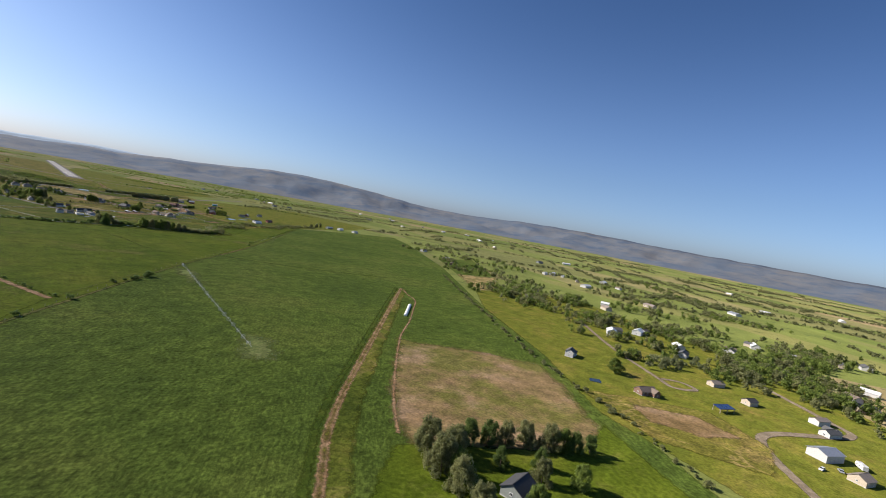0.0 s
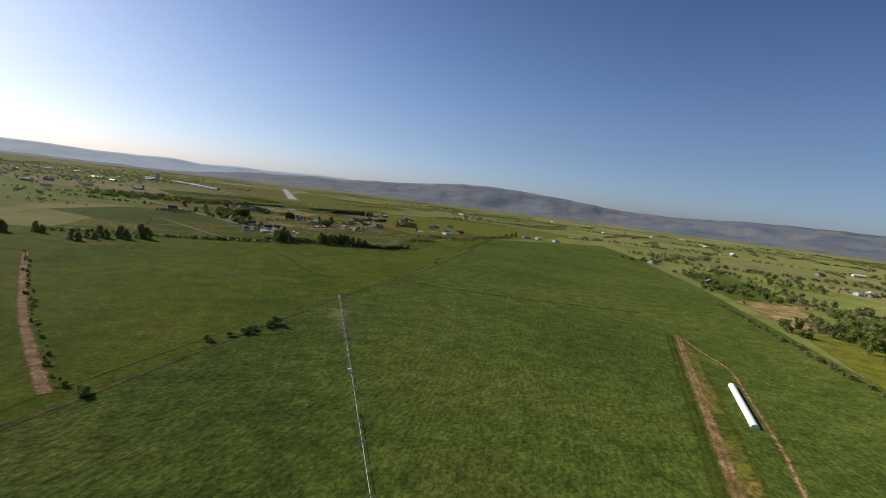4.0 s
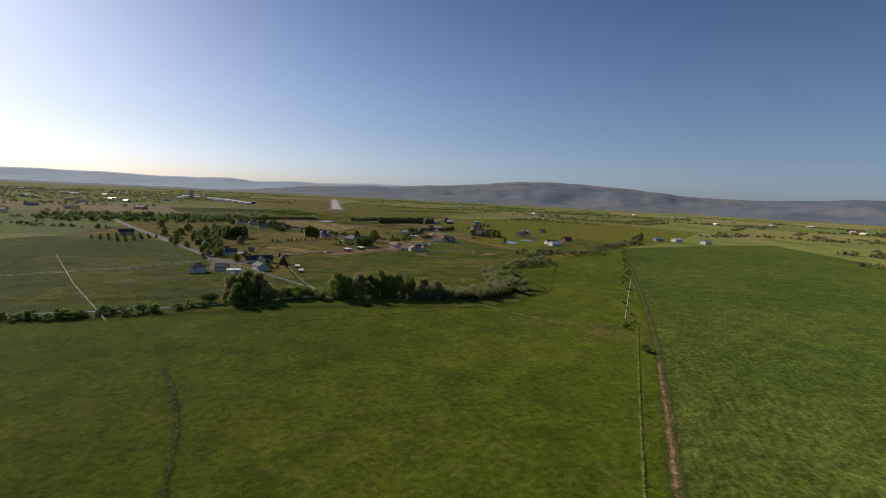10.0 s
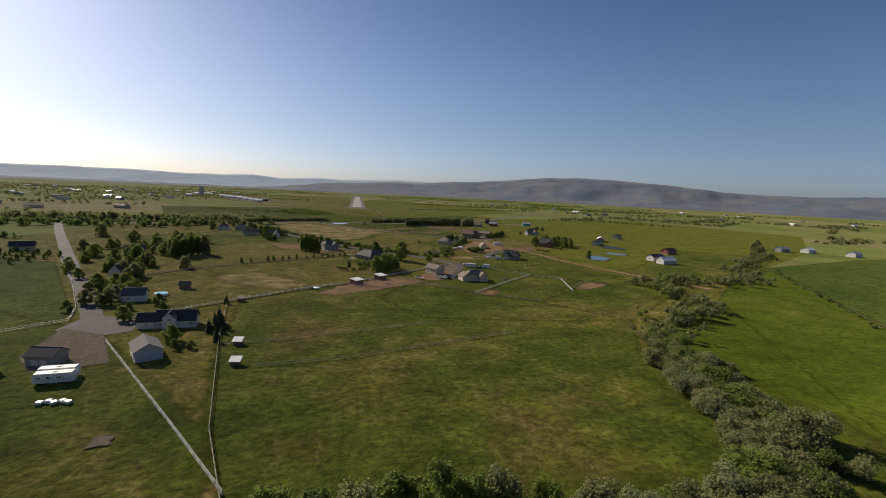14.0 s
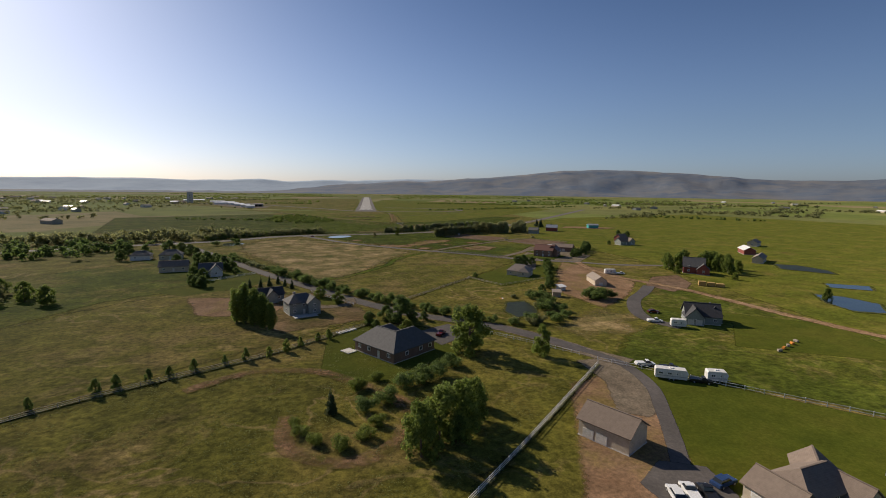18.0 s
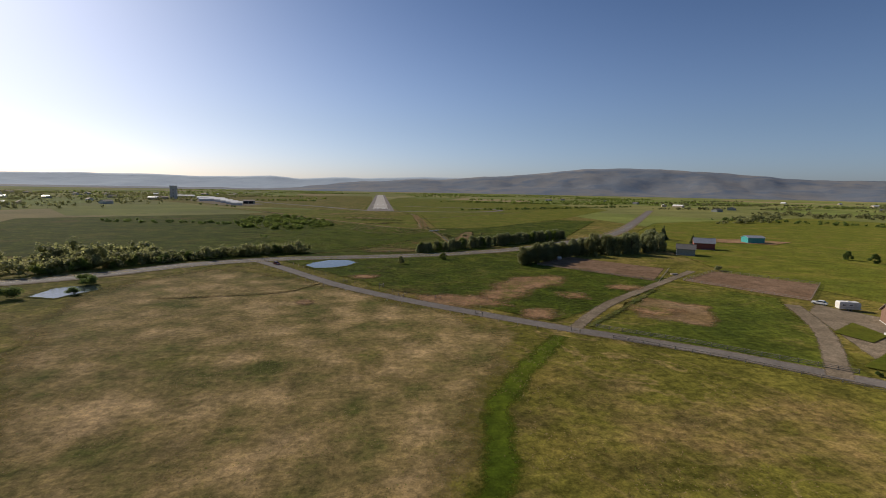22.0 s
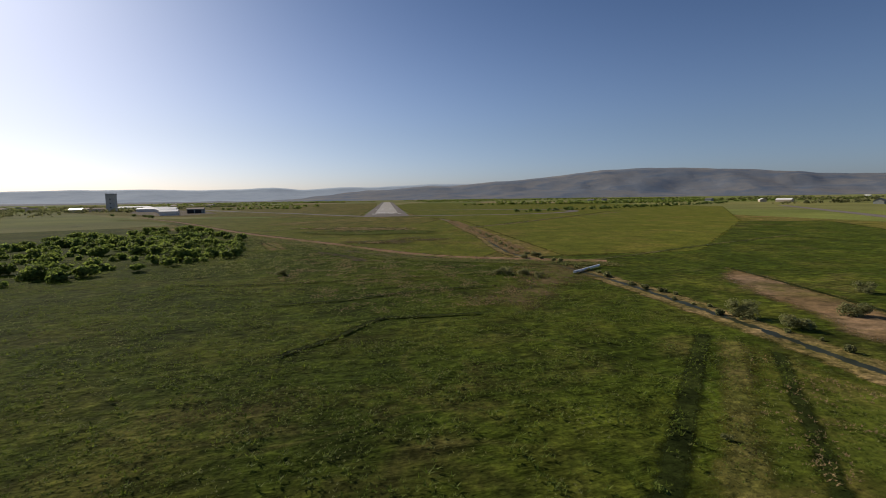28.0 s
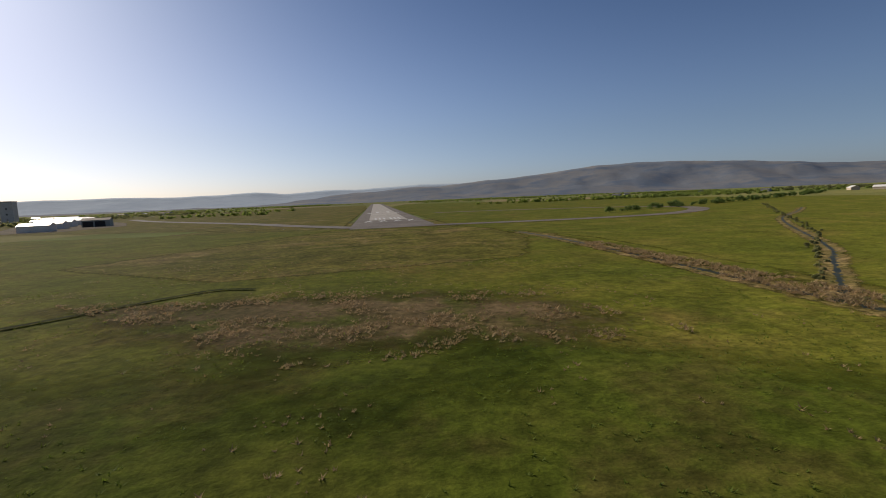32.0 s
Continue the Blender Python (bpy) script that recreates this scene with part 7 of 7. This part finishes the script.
    house(label, x, y, turn, [(0, 0, 0, 9, 5, 2.1, 1.5, 0)], walls, roof)
for k in range(5):
    tagged(part("jump_block", box(bmesh.new(), 0, 0, 0, 0.9, 0.5, 0.45, 0, 0.06), M_ORANGE if k % 2 else M_WOOD, None, m=pose(184 + 2.1 * k, 642 + 1.1 * k, 0.1, 0, 0, 25 * k)), "small orange or brown block on grass", "block", "garden blocks")

# ---- main road ----
house("grey barn with a pale gable behind ploughed ground", 229, 884, -35, [(0, 0, 0, 6.5, 5.5, 2.4, 1.6, 0)], M_WALL_GREY, M_ROOF_GREY, category="barn", windows=False)
house("dark red barn with a grey metal roof", 250, 901, -30, [(0, 0, 0, 8, 5, 2.8, 1.8, 0)], M_WALL_RED, M_ROOF_METAL, category="barn", windows=False)
house("teal metal machine shed on bare soil", 296, 925, -12, [(0, 0, 0, 8, 6, 2.6, 0.8, 0)], M_WALL_TEAL, M_ROOF_METAL, category="shed", name="machine_shed", windows=False)
cover("shed_yard", [(270, 928), (300, 915), (318, 925), (300, 940), (280, 942)], M_DIRT, "bare soil round a machine shed")
for x, y, h in ((256, 947, 7), (257, 940, 8), (254, 935, 6), (256, 916, 5.6)):
    tree("conifer", x, y, h, M_NEEDLE, "tall dark spruce beside barns", group="barn spruces", wide=1.3)
for x, y in along([(154, 861), (163, 868), (175, 877), (190, 889)], 1.5, 0.5, rng):
    tree("poplar", x, y, rng.uniform(4.6, 6.6), M_LEAF_SILVER if rng.random() < 0.6 else M_LEAF_GREY, "bushy young poplar beside ploughed ground", group="poplar row", wide=1.9)
for x, y in along([(186, 884), (196, 886), (206, 888), (218, 892), (230, 900)], 2.2, 2.2, rng):
    tree("willow", x, y, rng.uniform(6.0, 8.5), M_LEAF_GREY if x < 196 else M_LEAF_SILVER, "dense leafy tree behind ploughed ground", group="barn grove", wide=1.0)
tree("shrub", 214.5, 848.6, 2.0, M_LEAF_SILVER, "small pale bush beside an arena")
tagged(part("water_tank", tube(bmesh.new(), (-0.7, 0, 0.6), (0.7, 0, 0.6), 0.55, sides=16), M_VINYL, None, m=pose(172, 873, 0)), "small white tank beside ploughed ground", "tank")
tagged(part("log_heap", tube(tube(bmesh.new(), (-1, 0, 0.25), (1, 0.2, 0.25), 0.25), (-1, 0.5, 0.25), (1, 0.6, 0.25), 0.25), M_WOOD, None, m=pose(195, 842, 0)), "small heap of logs on bare ground", "logs")
fence("pale rail fence along ploughed ground", [(160, 862), (184, 833), (200, 852)], M_WOOD, 2.4, 0.6, 2)
fence("timber rail fence round a riding arena", [(192, 834), (206, 809), (227, 826), (212, 847), (192, 834)], M_WOOD, 2.4, 0.7, 2)
strip("paddock_ditch", [(145, 794.5), (157, 805), (176, 823)], M_DITCH, "dark weedy ditch beside a drive", 1.1)
for x, y, w in ((104, 845, 3.5), (139, 803, 4), (164, 804, 6), (152, 818, 4), (170, 826, 4)):
    cover("bare_patch", [(x + w * math.cos(a) * rng.uniform(0.6, 1), y + w * 0.7 * math.sin(a)) for a in np.arange(0, math.tau, 0.7)], M_WORN, "patch of bare tan earth")
car("dark red car on the side road near its junction", 78, 866, -52, "red")
for k, (x, y) in enumerate(((73.5, 872.5), (80, 877), (100, 837.5), (113, 820), (127, 804), (141, 791.5), (121, 817.5), (109, 832))):
    top = thing("brace_post", "short dark timber brace beside a road", "fence post", pose(x, y, 0, 0, 0, -50), "roadside braces")
    for s in (-0.8, 0.8):
        part("post", box(bmesh.new(), s, 0, 0, 0.12, 0.12, 0.8), M_WOOD, top)
    part("brace", tube(bmesh.new(), (-0.8, 0, 0.1), (0.8, 0, 0.7), 0.05, sides=6), M_WOOD, top)
fence("thin wire fence along a side road", [(70.6, 866.5), (78, 857.5), (90, 840), (97.6, 830), (110, 817), (124, 804), (138, 792)], M_WOOD, 4.0, 0.6, 0, 0.09)
fence("thin wire fence along a side road", [(83, 866), (94.5, 846.5), (102.5, 835.5), (114.5, 822.5), (128.5, 809.5)], M_WOOD, 4.0, 0.6, 0, 0.09)
for x, y in along([(20, 850), (44, 872), (66, 889), (80, 893.5)], 1.7, 1.3, rng):
    tree("willow" if rng.random() < 0.5 else "shrub", x, y, rng.uniform(2.0, 3.6), M_LEAF if rng.random() < 0.6 else M_LEAF_DARK, "leafy green roadside thicket bush", group="road thicket", wide=1.2)
for x, y in along([(123, 891.5), (131, 895), (140, 900.5), (149, 907), (165, 918), (188, 932), (204, 946)], 1.4, 0.8, rng):
    tree("willow", x, y, rng.uniform(2.8, 4.2) + min(1.0, max(0, x - 130) * 0.04), M_LEAF_SILVER if rng.random() < 0.75 else M_LEAF, "silvery roadside willow casting shade on the road", group="road willows", wide=0.95)
hedge("thicket_shrubs", [(18, 850), (44, 872.5), (66, 887.5), (83, 892)], 0.8, 1.4, 2.6, 4.8, M_LEAF_GREY, "dense roadside thicket of leafy bushes")
tree("broad", 115.9, 866, 2.6, M_LEAF_GREY, "small scrubby tree in a meadow", wide=1.1)
tree("broad", 131, 875, 2.4, M_LEAF_BRIGHT, "small scrubby tree in a meadow", wide=1.5)
for x, y in ((43, 828), (41, 838), (38, 842), (34, 824)):
    tree("shrub", x, y, rng.uniform(1.8, 3), M_LEAF_DARK, "dark bush beside a shallow pond", group="pond shrubs", wide=1.3)

# ---- the wood along the highway, and the town beyond ----
spots = []
for x, y in along([(-140, 800), (-64, 828), (-36, 834), (-8, 846), (14, 866), (36, 880)], 1.3, 6.0, rng):
    h = rng.uniform(4.5, 8)
    spots.append((x, y, h, h * rng.uniform(0.8, 1.1)))
# Lighter grey leaves here stand for haze over the far left side.
grove("highway_wood", spots, M_LEAF_GREY, "long belt of leafy trees beside the main road", 0.7, 130)
spots = []
for x, y in along([(-120, 770), (-60, 790), (-20, 800), (6, 820)], 1.4, 10.0, rng):
    h = rng.uniform(3, 6)
    spots.append((x, y, h, h * rng.uniform(0.8, 1.1)))
grove("lane_end_wood", spots, M_LEAF_DARK, "dark belt of trees behind bungalows", 0.7, 130)
spots = []
for _ in range(900):
    x, y = rng.uniform(20, 86), rng.uniform(960, 1114)
    if inside_of([(37, 995), (60, 975), (76, 1000), (87, 1016), (82, 1035), (67, 1069), (33, 1118), (18, 1059), (25, 1014)], np.array([(x, y)]))[0]:
        h = rng.uniform(0.9, 2.7)
        spots.append((x, y, h, h * rng.uniform(1.1, 1.8)))
spots = spots[:190]
grove("willow_shrubs", spots, M_LEAF, "dense low willow scrub in a wet meadow", 0.5, 220)
spots = []
for x, y in along([(-60, 1040), (16, 1023), (38, 1050), (65, 1060)], 3.0, 4.0, rng):
    spots.append((x, y, rng.uniform(1.4, 2.6), rng.uniform(2, 3.4)))
grove("marsh_shrubs", spots, M_LEAF_DARK, "line of low dark scrub in a meadow", 0.5, 130)
spots = []
for _ in range(7000):
    x, y = rng.uniform(-900, -60), rng.uniform(560, 2000)
    if noise.fractal(Vector((x / 110, y / 60, 4.0)), 0.8, 2.0, 3) < (-0.05 if y > 1150 else 0.1 + 0.12 * (y < 1000 and x > -260)):
        continue
    if x > -60 - (y - 560) * 0.02 - 20 or (y > 1000 and x > -140):
        continue
    h = rng.uniform(2, 5.2)
    spots.append((x, y, h, h * rng.uniform(0.8, 1.5)))
# Haze over the town is painted in by the pale grey leaf colour.
grove("town_trees", spots, M_LEAF_GREY, "many leafy town trees far across fields, greyed for haze", 1.1, 24)
spots = []
for k in range(60):
    a, y = rng.choice((rng.uniform(140, 900), rng.uniform(140, 900), rng.uniform(-700, 0))), rng.uniform(1450, 3000)
    n = rng.randrange(24, 64)
    turn = rng.uniform(-0.35, 0.35)
    for j in range(n):
        h = rng.uniform(1.6, 4.6)
        spots.append((a + j * 4.5 * math.cos(turn) + rng.gauss(0, 3), y + j * 4.5 * math.sin(turn) + rng.gauss(0, 5), h, h * rng.uniform(1.0, 1.9)))
grove("far_north_woods", [s for s in spots if not (20 < s[0] < 230 and s[1] < 2450)], M_LEAF, "far belts of trees below the hills", 1.6, 26)
spots = []
for k in range(60):
    a, d = radians(rng.uniform(-118, -22)), rng.uniform(420, 2400)
    n = rng.randrange(16, 56)
    turn = rng.uniform(-0.6, 0.6)
    for j in range(n):
        h = rng.uniform(1.8, 6)
        spots.append((120 - d * math.sin(a) + j * 4.5 * math.cos(turn) + rng.gauss(0, 4), 400 + d * math.cos(a) + j * 4.5 * math.sin(turn) + rng.gauss(0, 5), h, h * rng.uniform(0.9, 1.7)))
spots = [s for s in spots if not (s[0] < 330 and s[1] > 250) and not (s[0] < 560 and 150 < s[1] < 960 and s[0] - 300 < (s[1] - 250) * 0.62)]
grove("far_east_woods", spots, M_LEAF_GREY, "far hedgerows and copses across farmland", 1.6, 26)
spots = []
for line in ([(540, 1000), (420, 1110)], [(60, 940), (100, 960)], [(210, 1240), (330, 1300), (520, 1420)], [(-60, 700), (-140, 720)]):
    for x, y in along(line, 4, 2.5, rng):
        h = rng.uniform(1.5, 3.6)
        spots.append((x, y, h, h * 1.3))
grove("meadow_shrubs", [s for s in spots if not (60 < s[0] < 140 and s[1] < 965)], M_LEAF_DARK, "scattered dark scrub in meadows", 0.6, 80)
for k in range(100):
    x, y = rng.uniform(-860, -110), rng.uniform(700, 1900)
    if x > -150 and y > 1000:
        continue
    house("small town house among trees" if k % 3 else "white-roofed town building among trees", x, y, rng.uniform(0, 180), [(0, 0, 0, rng.uniform(8, 16), rng.uniform(6, 9), rng.uniform(2.2, 3.4), 1.6, 0)], (M_WALL_WHITE, M_WALL_TAN, M_WALL_GREY)[k % 3], (M_ROOF_WHITE, M_ROOF_GREY, M_ROOF_TAN, M_ROOF_BROWN)[k % 4], windows=False, base=False, group="town houses")
for k in range(30):
    x, y = rng.uniform(480, 1500), rng.uniform(-100, 1900)
    house("far white farm building among fields", x, y, rng.uniform(0, 180), [(0, 0, 0, rng.uniform(8, 18), rng.uniform(6, 9), 2.6, 1.8, 0)], (M_WALL_WHITE, M_WALL_TAN, M_WALL_GREY)[k % 3], (M_ROOF_WHITE, M_ROOF_WHITE, M_ROOF_GREY)[k % 3], windows=False, base=False, group="far farmsteads")

# ---- airfield ----
top = thing("control_tower", "tall plain grey concrete tower beside hangars", "tower", pose(-206, 1532, 0, 0, 0, 12))
part("shaft", box(bmesh.new(), 0, 0, 0, 9.4, 9.4, 20.4, 0, 0.2), M_TOWER, top)
part("parapet", box(bmesh.new(), 0, 0, 20.4, 9.9, 9.9, 1.0, 0, 0.15), M_TOWER, top)
for k in range(3):
    part("window", box(bmesh.new(), 0, -4.72, 4 + 5 * k, 1.2, 0.1, 1.4), M_GLASS, top)
for label, x, y, w, d, roof in (("white hangar with a bright metal roof", -53, 1316, 13, 10, M_ROOF_WHITE), ("white hangar with a bright metal roof", -68, 1352, 14, 11, M_ROOF_WHITE), ("white hangar with a bright metal roof", -86, 1392, 15, 12, M_ROOF_WHITE), ("white hangar with a bright metal roof", -106, 1436, 17, 12, M_ROOF_WHITE), ("grey hangar with a metal roof", -134, 1462, 20, 13, M_ROOF_METAL), ("white hangar with a bright metal roof", -128, 1490, 22, 13, M_ROOF_WHITE), ("white hangar with a bright metal roof", -160, 1540, 26, 14, M_ROOF_WHITE), ("low white terminal building beside hangars", -236, 1650, 40, 14, M_ROOF_WHITE)):
    hangar(label, x, y, 14, w, d, 3.2, 1.3, M_WALL_WHITE, roof)
hangar("dark grey hangar with a tan roof and open front", -51, 1366, 14, 14, 9, 4.0, 1.2, M_WALL_GREY, M_ROOF_TAN, M_BLACK)
for x, y in ((-38, 1252), (-44, 1262), (-52, 1274), (-70, 1296), (-92, 1310)):
    tree("shrub", x, y, 2.4, M_LEAF_DARK, "dark bush beside the airfield road", group="airfield bushes", wide=1.3)
tagged(part("culvert_pipe", tube(bmesh.new(), (-3.2, -2.6, 0.35), (3.2, 2.6, 0.35), 0.2, sides=10), M_PLASTIC, None, m=pose(142.4, 981.5, 0)), "pale irrigation pipe across a ditch", "pipe")
for x, y, h in ((129.8, 980.2, 1.4), (131.8, 979.7, 1.3), (133.2, 977, 1.0), (97.1, 987, 1.2), (128.4, 981, 1.1), (144, 953, 1.8), (145.5, 949, 1.5), (154, 951.5, 1.6), (140.5, 999, 1.3), (137.5, 997, 1.1), (132, 926, 0.5), (134, 924, 0.5), (135.5, 919, 0.5), (127, 934, 0.4), (165, 960, 1.4)):
    tree("shrub", x, y, h, M_LEAF_GREY, "low grey-green bush in a meadow", group="meadow bushes", wide=1.3)
for x, y, h, m in ((140.2, 905.9, 1.5, M_LEAF), (136, 902.6, 1.3, M_LEAF), (137.6, 902.2, 2.0, M_LEAF_GREY), (132.6, 899.6, 1.1, M_LEAF), (129.6, 898.2, 1.3, M_LEAF), (131.6, 897.6, 1.5, M_LEAF_GREY), (134.4, 898.6, 2.1, M_LEAF_SILVER), (139.4, 901.6, 2.4, M_LEAF_SILVER), (143.5, 905.6, 2.2, M_LEAF_GREY)):
    tree("shrub", x, y, h, m, "rounded yellow-green bush beside the main road", group="roadside bushes", wide=1.2)
for x, y, h in ((133.2, 911.2, 0.5), (136.6, 912.5, 0.4), (134.8, 917.1, 0.4), (136.2, 906.1, 0.45), (157.6, 929.8, 0.6), (163, 926.7, 0.6), (138.9, 913.7, 0.45), (124.6, 914.6, 0.5), (121.2, 909.8, 0.5), (117.5, 904.6, 0.5)):
    tree("shrub", x, y, h, M_LEAF_DARK, "small dark bush in rough meadow", group="meadow bushes", wide=1.4)
hedge("ditch_shrubs", [(93, 901), (98, 905), (104, 912), (114, 922), (122, 931)], 0.5, 0.3, 0.14, 0.32, M_LEAF, "low leafy weeds along a meadow ditch")
hedge("dyke_shrubs", [(145, 1087), (155, 1096), (170, 1110), (189, 1127), (224, 1168), (300, 1255)], 1.6, 0.5, 0.2, 0.55, M_LEAF_GREY, "low reedy scrub along a side ditch")
hedge("canal_shrubs", [(143.5, 912), (144, 951), (141, 995), (139.5, 1017), (142.5, 1046), (144, 1085)], 2.2, 0.5, 0.25, 0.7, M_LEAF_GREY, "low reedy bushes along a canal")

for x, y, w in ((104.7, 1037.5, 3.0), (115.2, 1037.8, 2.2), (125, 1039.5, 4.5), (110, 1034.9, 2.6), (117, 1033, 3.0), (128, 1030, 3.0), (120, 1046, 2.5)):
    cover("thin_patch", [(x + w * math.cos(a) * rng.uniform(0.6, 1), y + w * 0.6 * math.sin(a)) for a in np.arange(0, math.tau, 0.7)], M_PEAT, "thin dry patch in airfield grass")
cover("damp_grass", [(84, 1080), (100, 1080.5), (112, 1081), (123, 1076.5), (131, 1070), (128, 1061), (108, 1060), (92, 1068)], M_DAMP, "damp darker grass before a runway")
cover("wet_hollow", [(101, 1081.5), (112.4, 1081), (113, 1077), (109, 1072.5), (100, 1074)], M_DAMP, "dark wet hollow in airfield grass")
strip("grass_ditch", [(70, 1088), (79, 1094), (88, 1103), (92, 1106), (96, 1105)], M_GULLY_SHADE, "shallow weedy ditch in airfield grass, its shade in the colour", 0.7)

# These ditches lie flat too, with the shade in their colour.
strip("meadow_ditch", [(79.4, 1049.4), (84, 1037), (87.9, 1027.8), (89.5, 1025), (93.7, 1022.3), (98.1, 1018), (103.6, 1011.8)], M_GULLY_SHADE, "narrow winding ditch through meadow, its shade in the colour", 0.55)
strip("meadow_ditch", [(85.3, 981.1), (91.5, 979.5), (102, 979.4), (111.7, 980), (118.3, 980.8), (130, 981)], M_GULLY_SHADE, "narrow ditch across a meadow, its shade in the colour", 0.55)
strip("meadow_ditch", [(104, 949), (106.9, 952.2), (108.3, 953.8), (109.5, 955.9), (111.5, 958.5), (115.1, 958.6), (121, 958.8)], M_GULLY_SHADE, "narrow ditch across a meadow, its shade in the colour", 0.55)
strip("meadow_ditch", [(100, 966), (107.6, 967.4), (111.6, 969.1), (116.9, 971), (126, 972)], M_GULLY_SHADE, "narrow ditch across a meadow, its shade in the colour", 0.55)
strip("hay_trail", [(62.2, 822.2), (75.2, 823.8), (87.2, 827), (93.8, 836.5)], M_BANK, "tan trail through dry grass", 0.8)
cover("straw_heap", [(91.3, 817.5), (92.2, 818.8), (94, 818), (94.6, 815.8), (93.2, 814.6), (91.6, 815.6)], M_DIRT, "heap of old straw")

# ---- standing grass along the way in ----
WAY = [(60, 905), (100, 897), (138, 905), (139, 945), (140, 985), (126, 995), (112, 1004), (95, 1028), (75, 1055), (62, 1060), (50, 1000)]
tufts("meadow_grass", WAY, 60000, 0.14, M_BLADE, "tall green tufts of meadow grass", 1, 7.0, 0.55)
tufts("meadow_weeds", WAY, 30000, 0.12, M_WEED, "leafy green weeds in a meadow", 2, 4.0, 0.4)
tufts("meadow_stalks", [(104, 903), (124, 901), (140, 915), (138, 945), (122, 928)], 5000, 0.14, M_STRAW, "dry tan stalks in a meadow", 3, 3.0, 0.4)
tufts("ditch_stalks", [(108, 960), (126, 962), (136, 985), (112, 1000), (98, 1015), (94, 990)], 12000, 0.14, M_STRAW, "greyish dry stalks among meadow weeds", 16, 4.0, 0.35)
BANK = [(150, 983), (127, 993), (112, 1003), (93, 1029), (60, 1078), (64, 1081), (98, 1034), (116, 1009), (129, 998.5), (150, 988.5)]
tufts("bank_weeds", BANK, 30000, 0.19, M_WEED, "grey-green leafy weeds on a bank", 4, 3.0, 0.8)
tufts("bank_clumps", BANK, 7000, 0.36, M_WEED, "bushy grey-green weed clumps on a bank", 21, 1.6, 0.4)
tufts("rough_clumps", [(84, 986), (126, 993), (112, 1004), (92, 1030), (76, 1052), (68, 1012)], 7000, 0.3, M_WEED, "coarse weed clumps in rough meadow", 22, 2.2, 0.35)
tufts("rough_grass", [(70, 905), (100, 900), (124, 931), (138, 950), (138, 985), (84, 986)], 8000, 0.26, M_BLADE, "coarse grass clumps in lush meadow", 23, 2.6, 0.35)
tufts("bank_stalks", BANK, 10000, 0.18, M_STRAW, "dry broken stalks on a bank", 5, 3.0, 0.4)
GREEN = [(130, 1004), (136, 1012), (140, 1085), (130, 1120), (80, 1130), (62, 1098), (82, 1068), (102, 1040), (119, 1014)]
tufts("airfield_tufts", GREEN, 7000, 0.16, M_BLADE, "short green tufts on airfield grass", 6, 9.0, 0.5)
tufts("airfield_stalks", GREEN, 5000, 0.2, M_STRAW, "dry tan tufts on airfield grass", 11, 6.0, 0.16)
tufts("reed_stalks", [(78, 1103), (103, 1079), (128, 1079), (122, 1094), (100, 1102)], 3500, 0.26, M_STRAW, "reddish dry reeds", 7, 4.0, 0.35)
tufts("canal_stalks", [(137, 1003), (141.5, 1003), (145, 1046), (146.5, 1090), (148, 1130), (143, 1130), (141, 1090), (140, 1046)], 5000, 0.34, M_STRAW, "dry stalks along a canal bank", 8, 3.0, 0.7)
tufts("pasture_tufts", [(20, 240), (60, 250), (160, 400), (150, 455), (40, 452), (-20, 400)], 20000, 0.2, M_BLADE, "coarse green tufts in grazed pasture", 9, 12.0, 0.5)
tufts("hay_tufts", [(60, 776), (80, 738), (100, 709), (122, 692), (143, 724), (166, 752), (139, 790), (112, 816), (62, 864), (44, 832)], 24000, 0.13, M_STRAW, "dry tan tufts in a hay field", 12, 8.0, 0.4)
tufts("hay_green_tufts", [(60, 776), (80, 738), (100, 709), (122, 692), (143, 724), (166, 752), (139, 790), (112, 816), (62, 864), (44, 832)], 14000, 0.12, M_BLADE, "green tufts in a hay field", 13, 9.0, 0.45)
tufts("pond_field_tufts", [(78, 878), (112, 830), (140, 800), (160, 814), (188, 836), (164, 864), (150, 890), (100, 886)], 20000, 0.17, M_BLADE, "lush green tufts round a pond", 14, 6.0, 0.5, POND)
tufts("paddock_tufts", [(47, 622), (80, 585), (100, 597), (140, 636), (107, 672), (68, 637)], 20000, 0.15, M_WEED, "rough weedy tufts in a paddock", 15, 5.0, 0.45)
tufts("dead_brush", [(97.6, 1015), (102, 1009.4), (104.2, 1006.4), (106, 1002.6), (107.6, 999), (109.6, 999.6), (108, 1003.6), (106, 1007.2), (103.8, 1010), (99.2, 1015.6)], 2200, 0.2, M_TWIG, "grey tangle of dead brush in a meadow", 17, 2.0, 0.8)
tufts("bank_brush", [(104, 1016), (109, 1009.4), (114, 1004.8), (121, 999.8), (122, 1001), (115, 1006), (110, 1011), (105.4, 1017.4)], 1800, 0.2, M_TWIG, "grey dead stalks on a bank", 18, 2.0, 0.6)
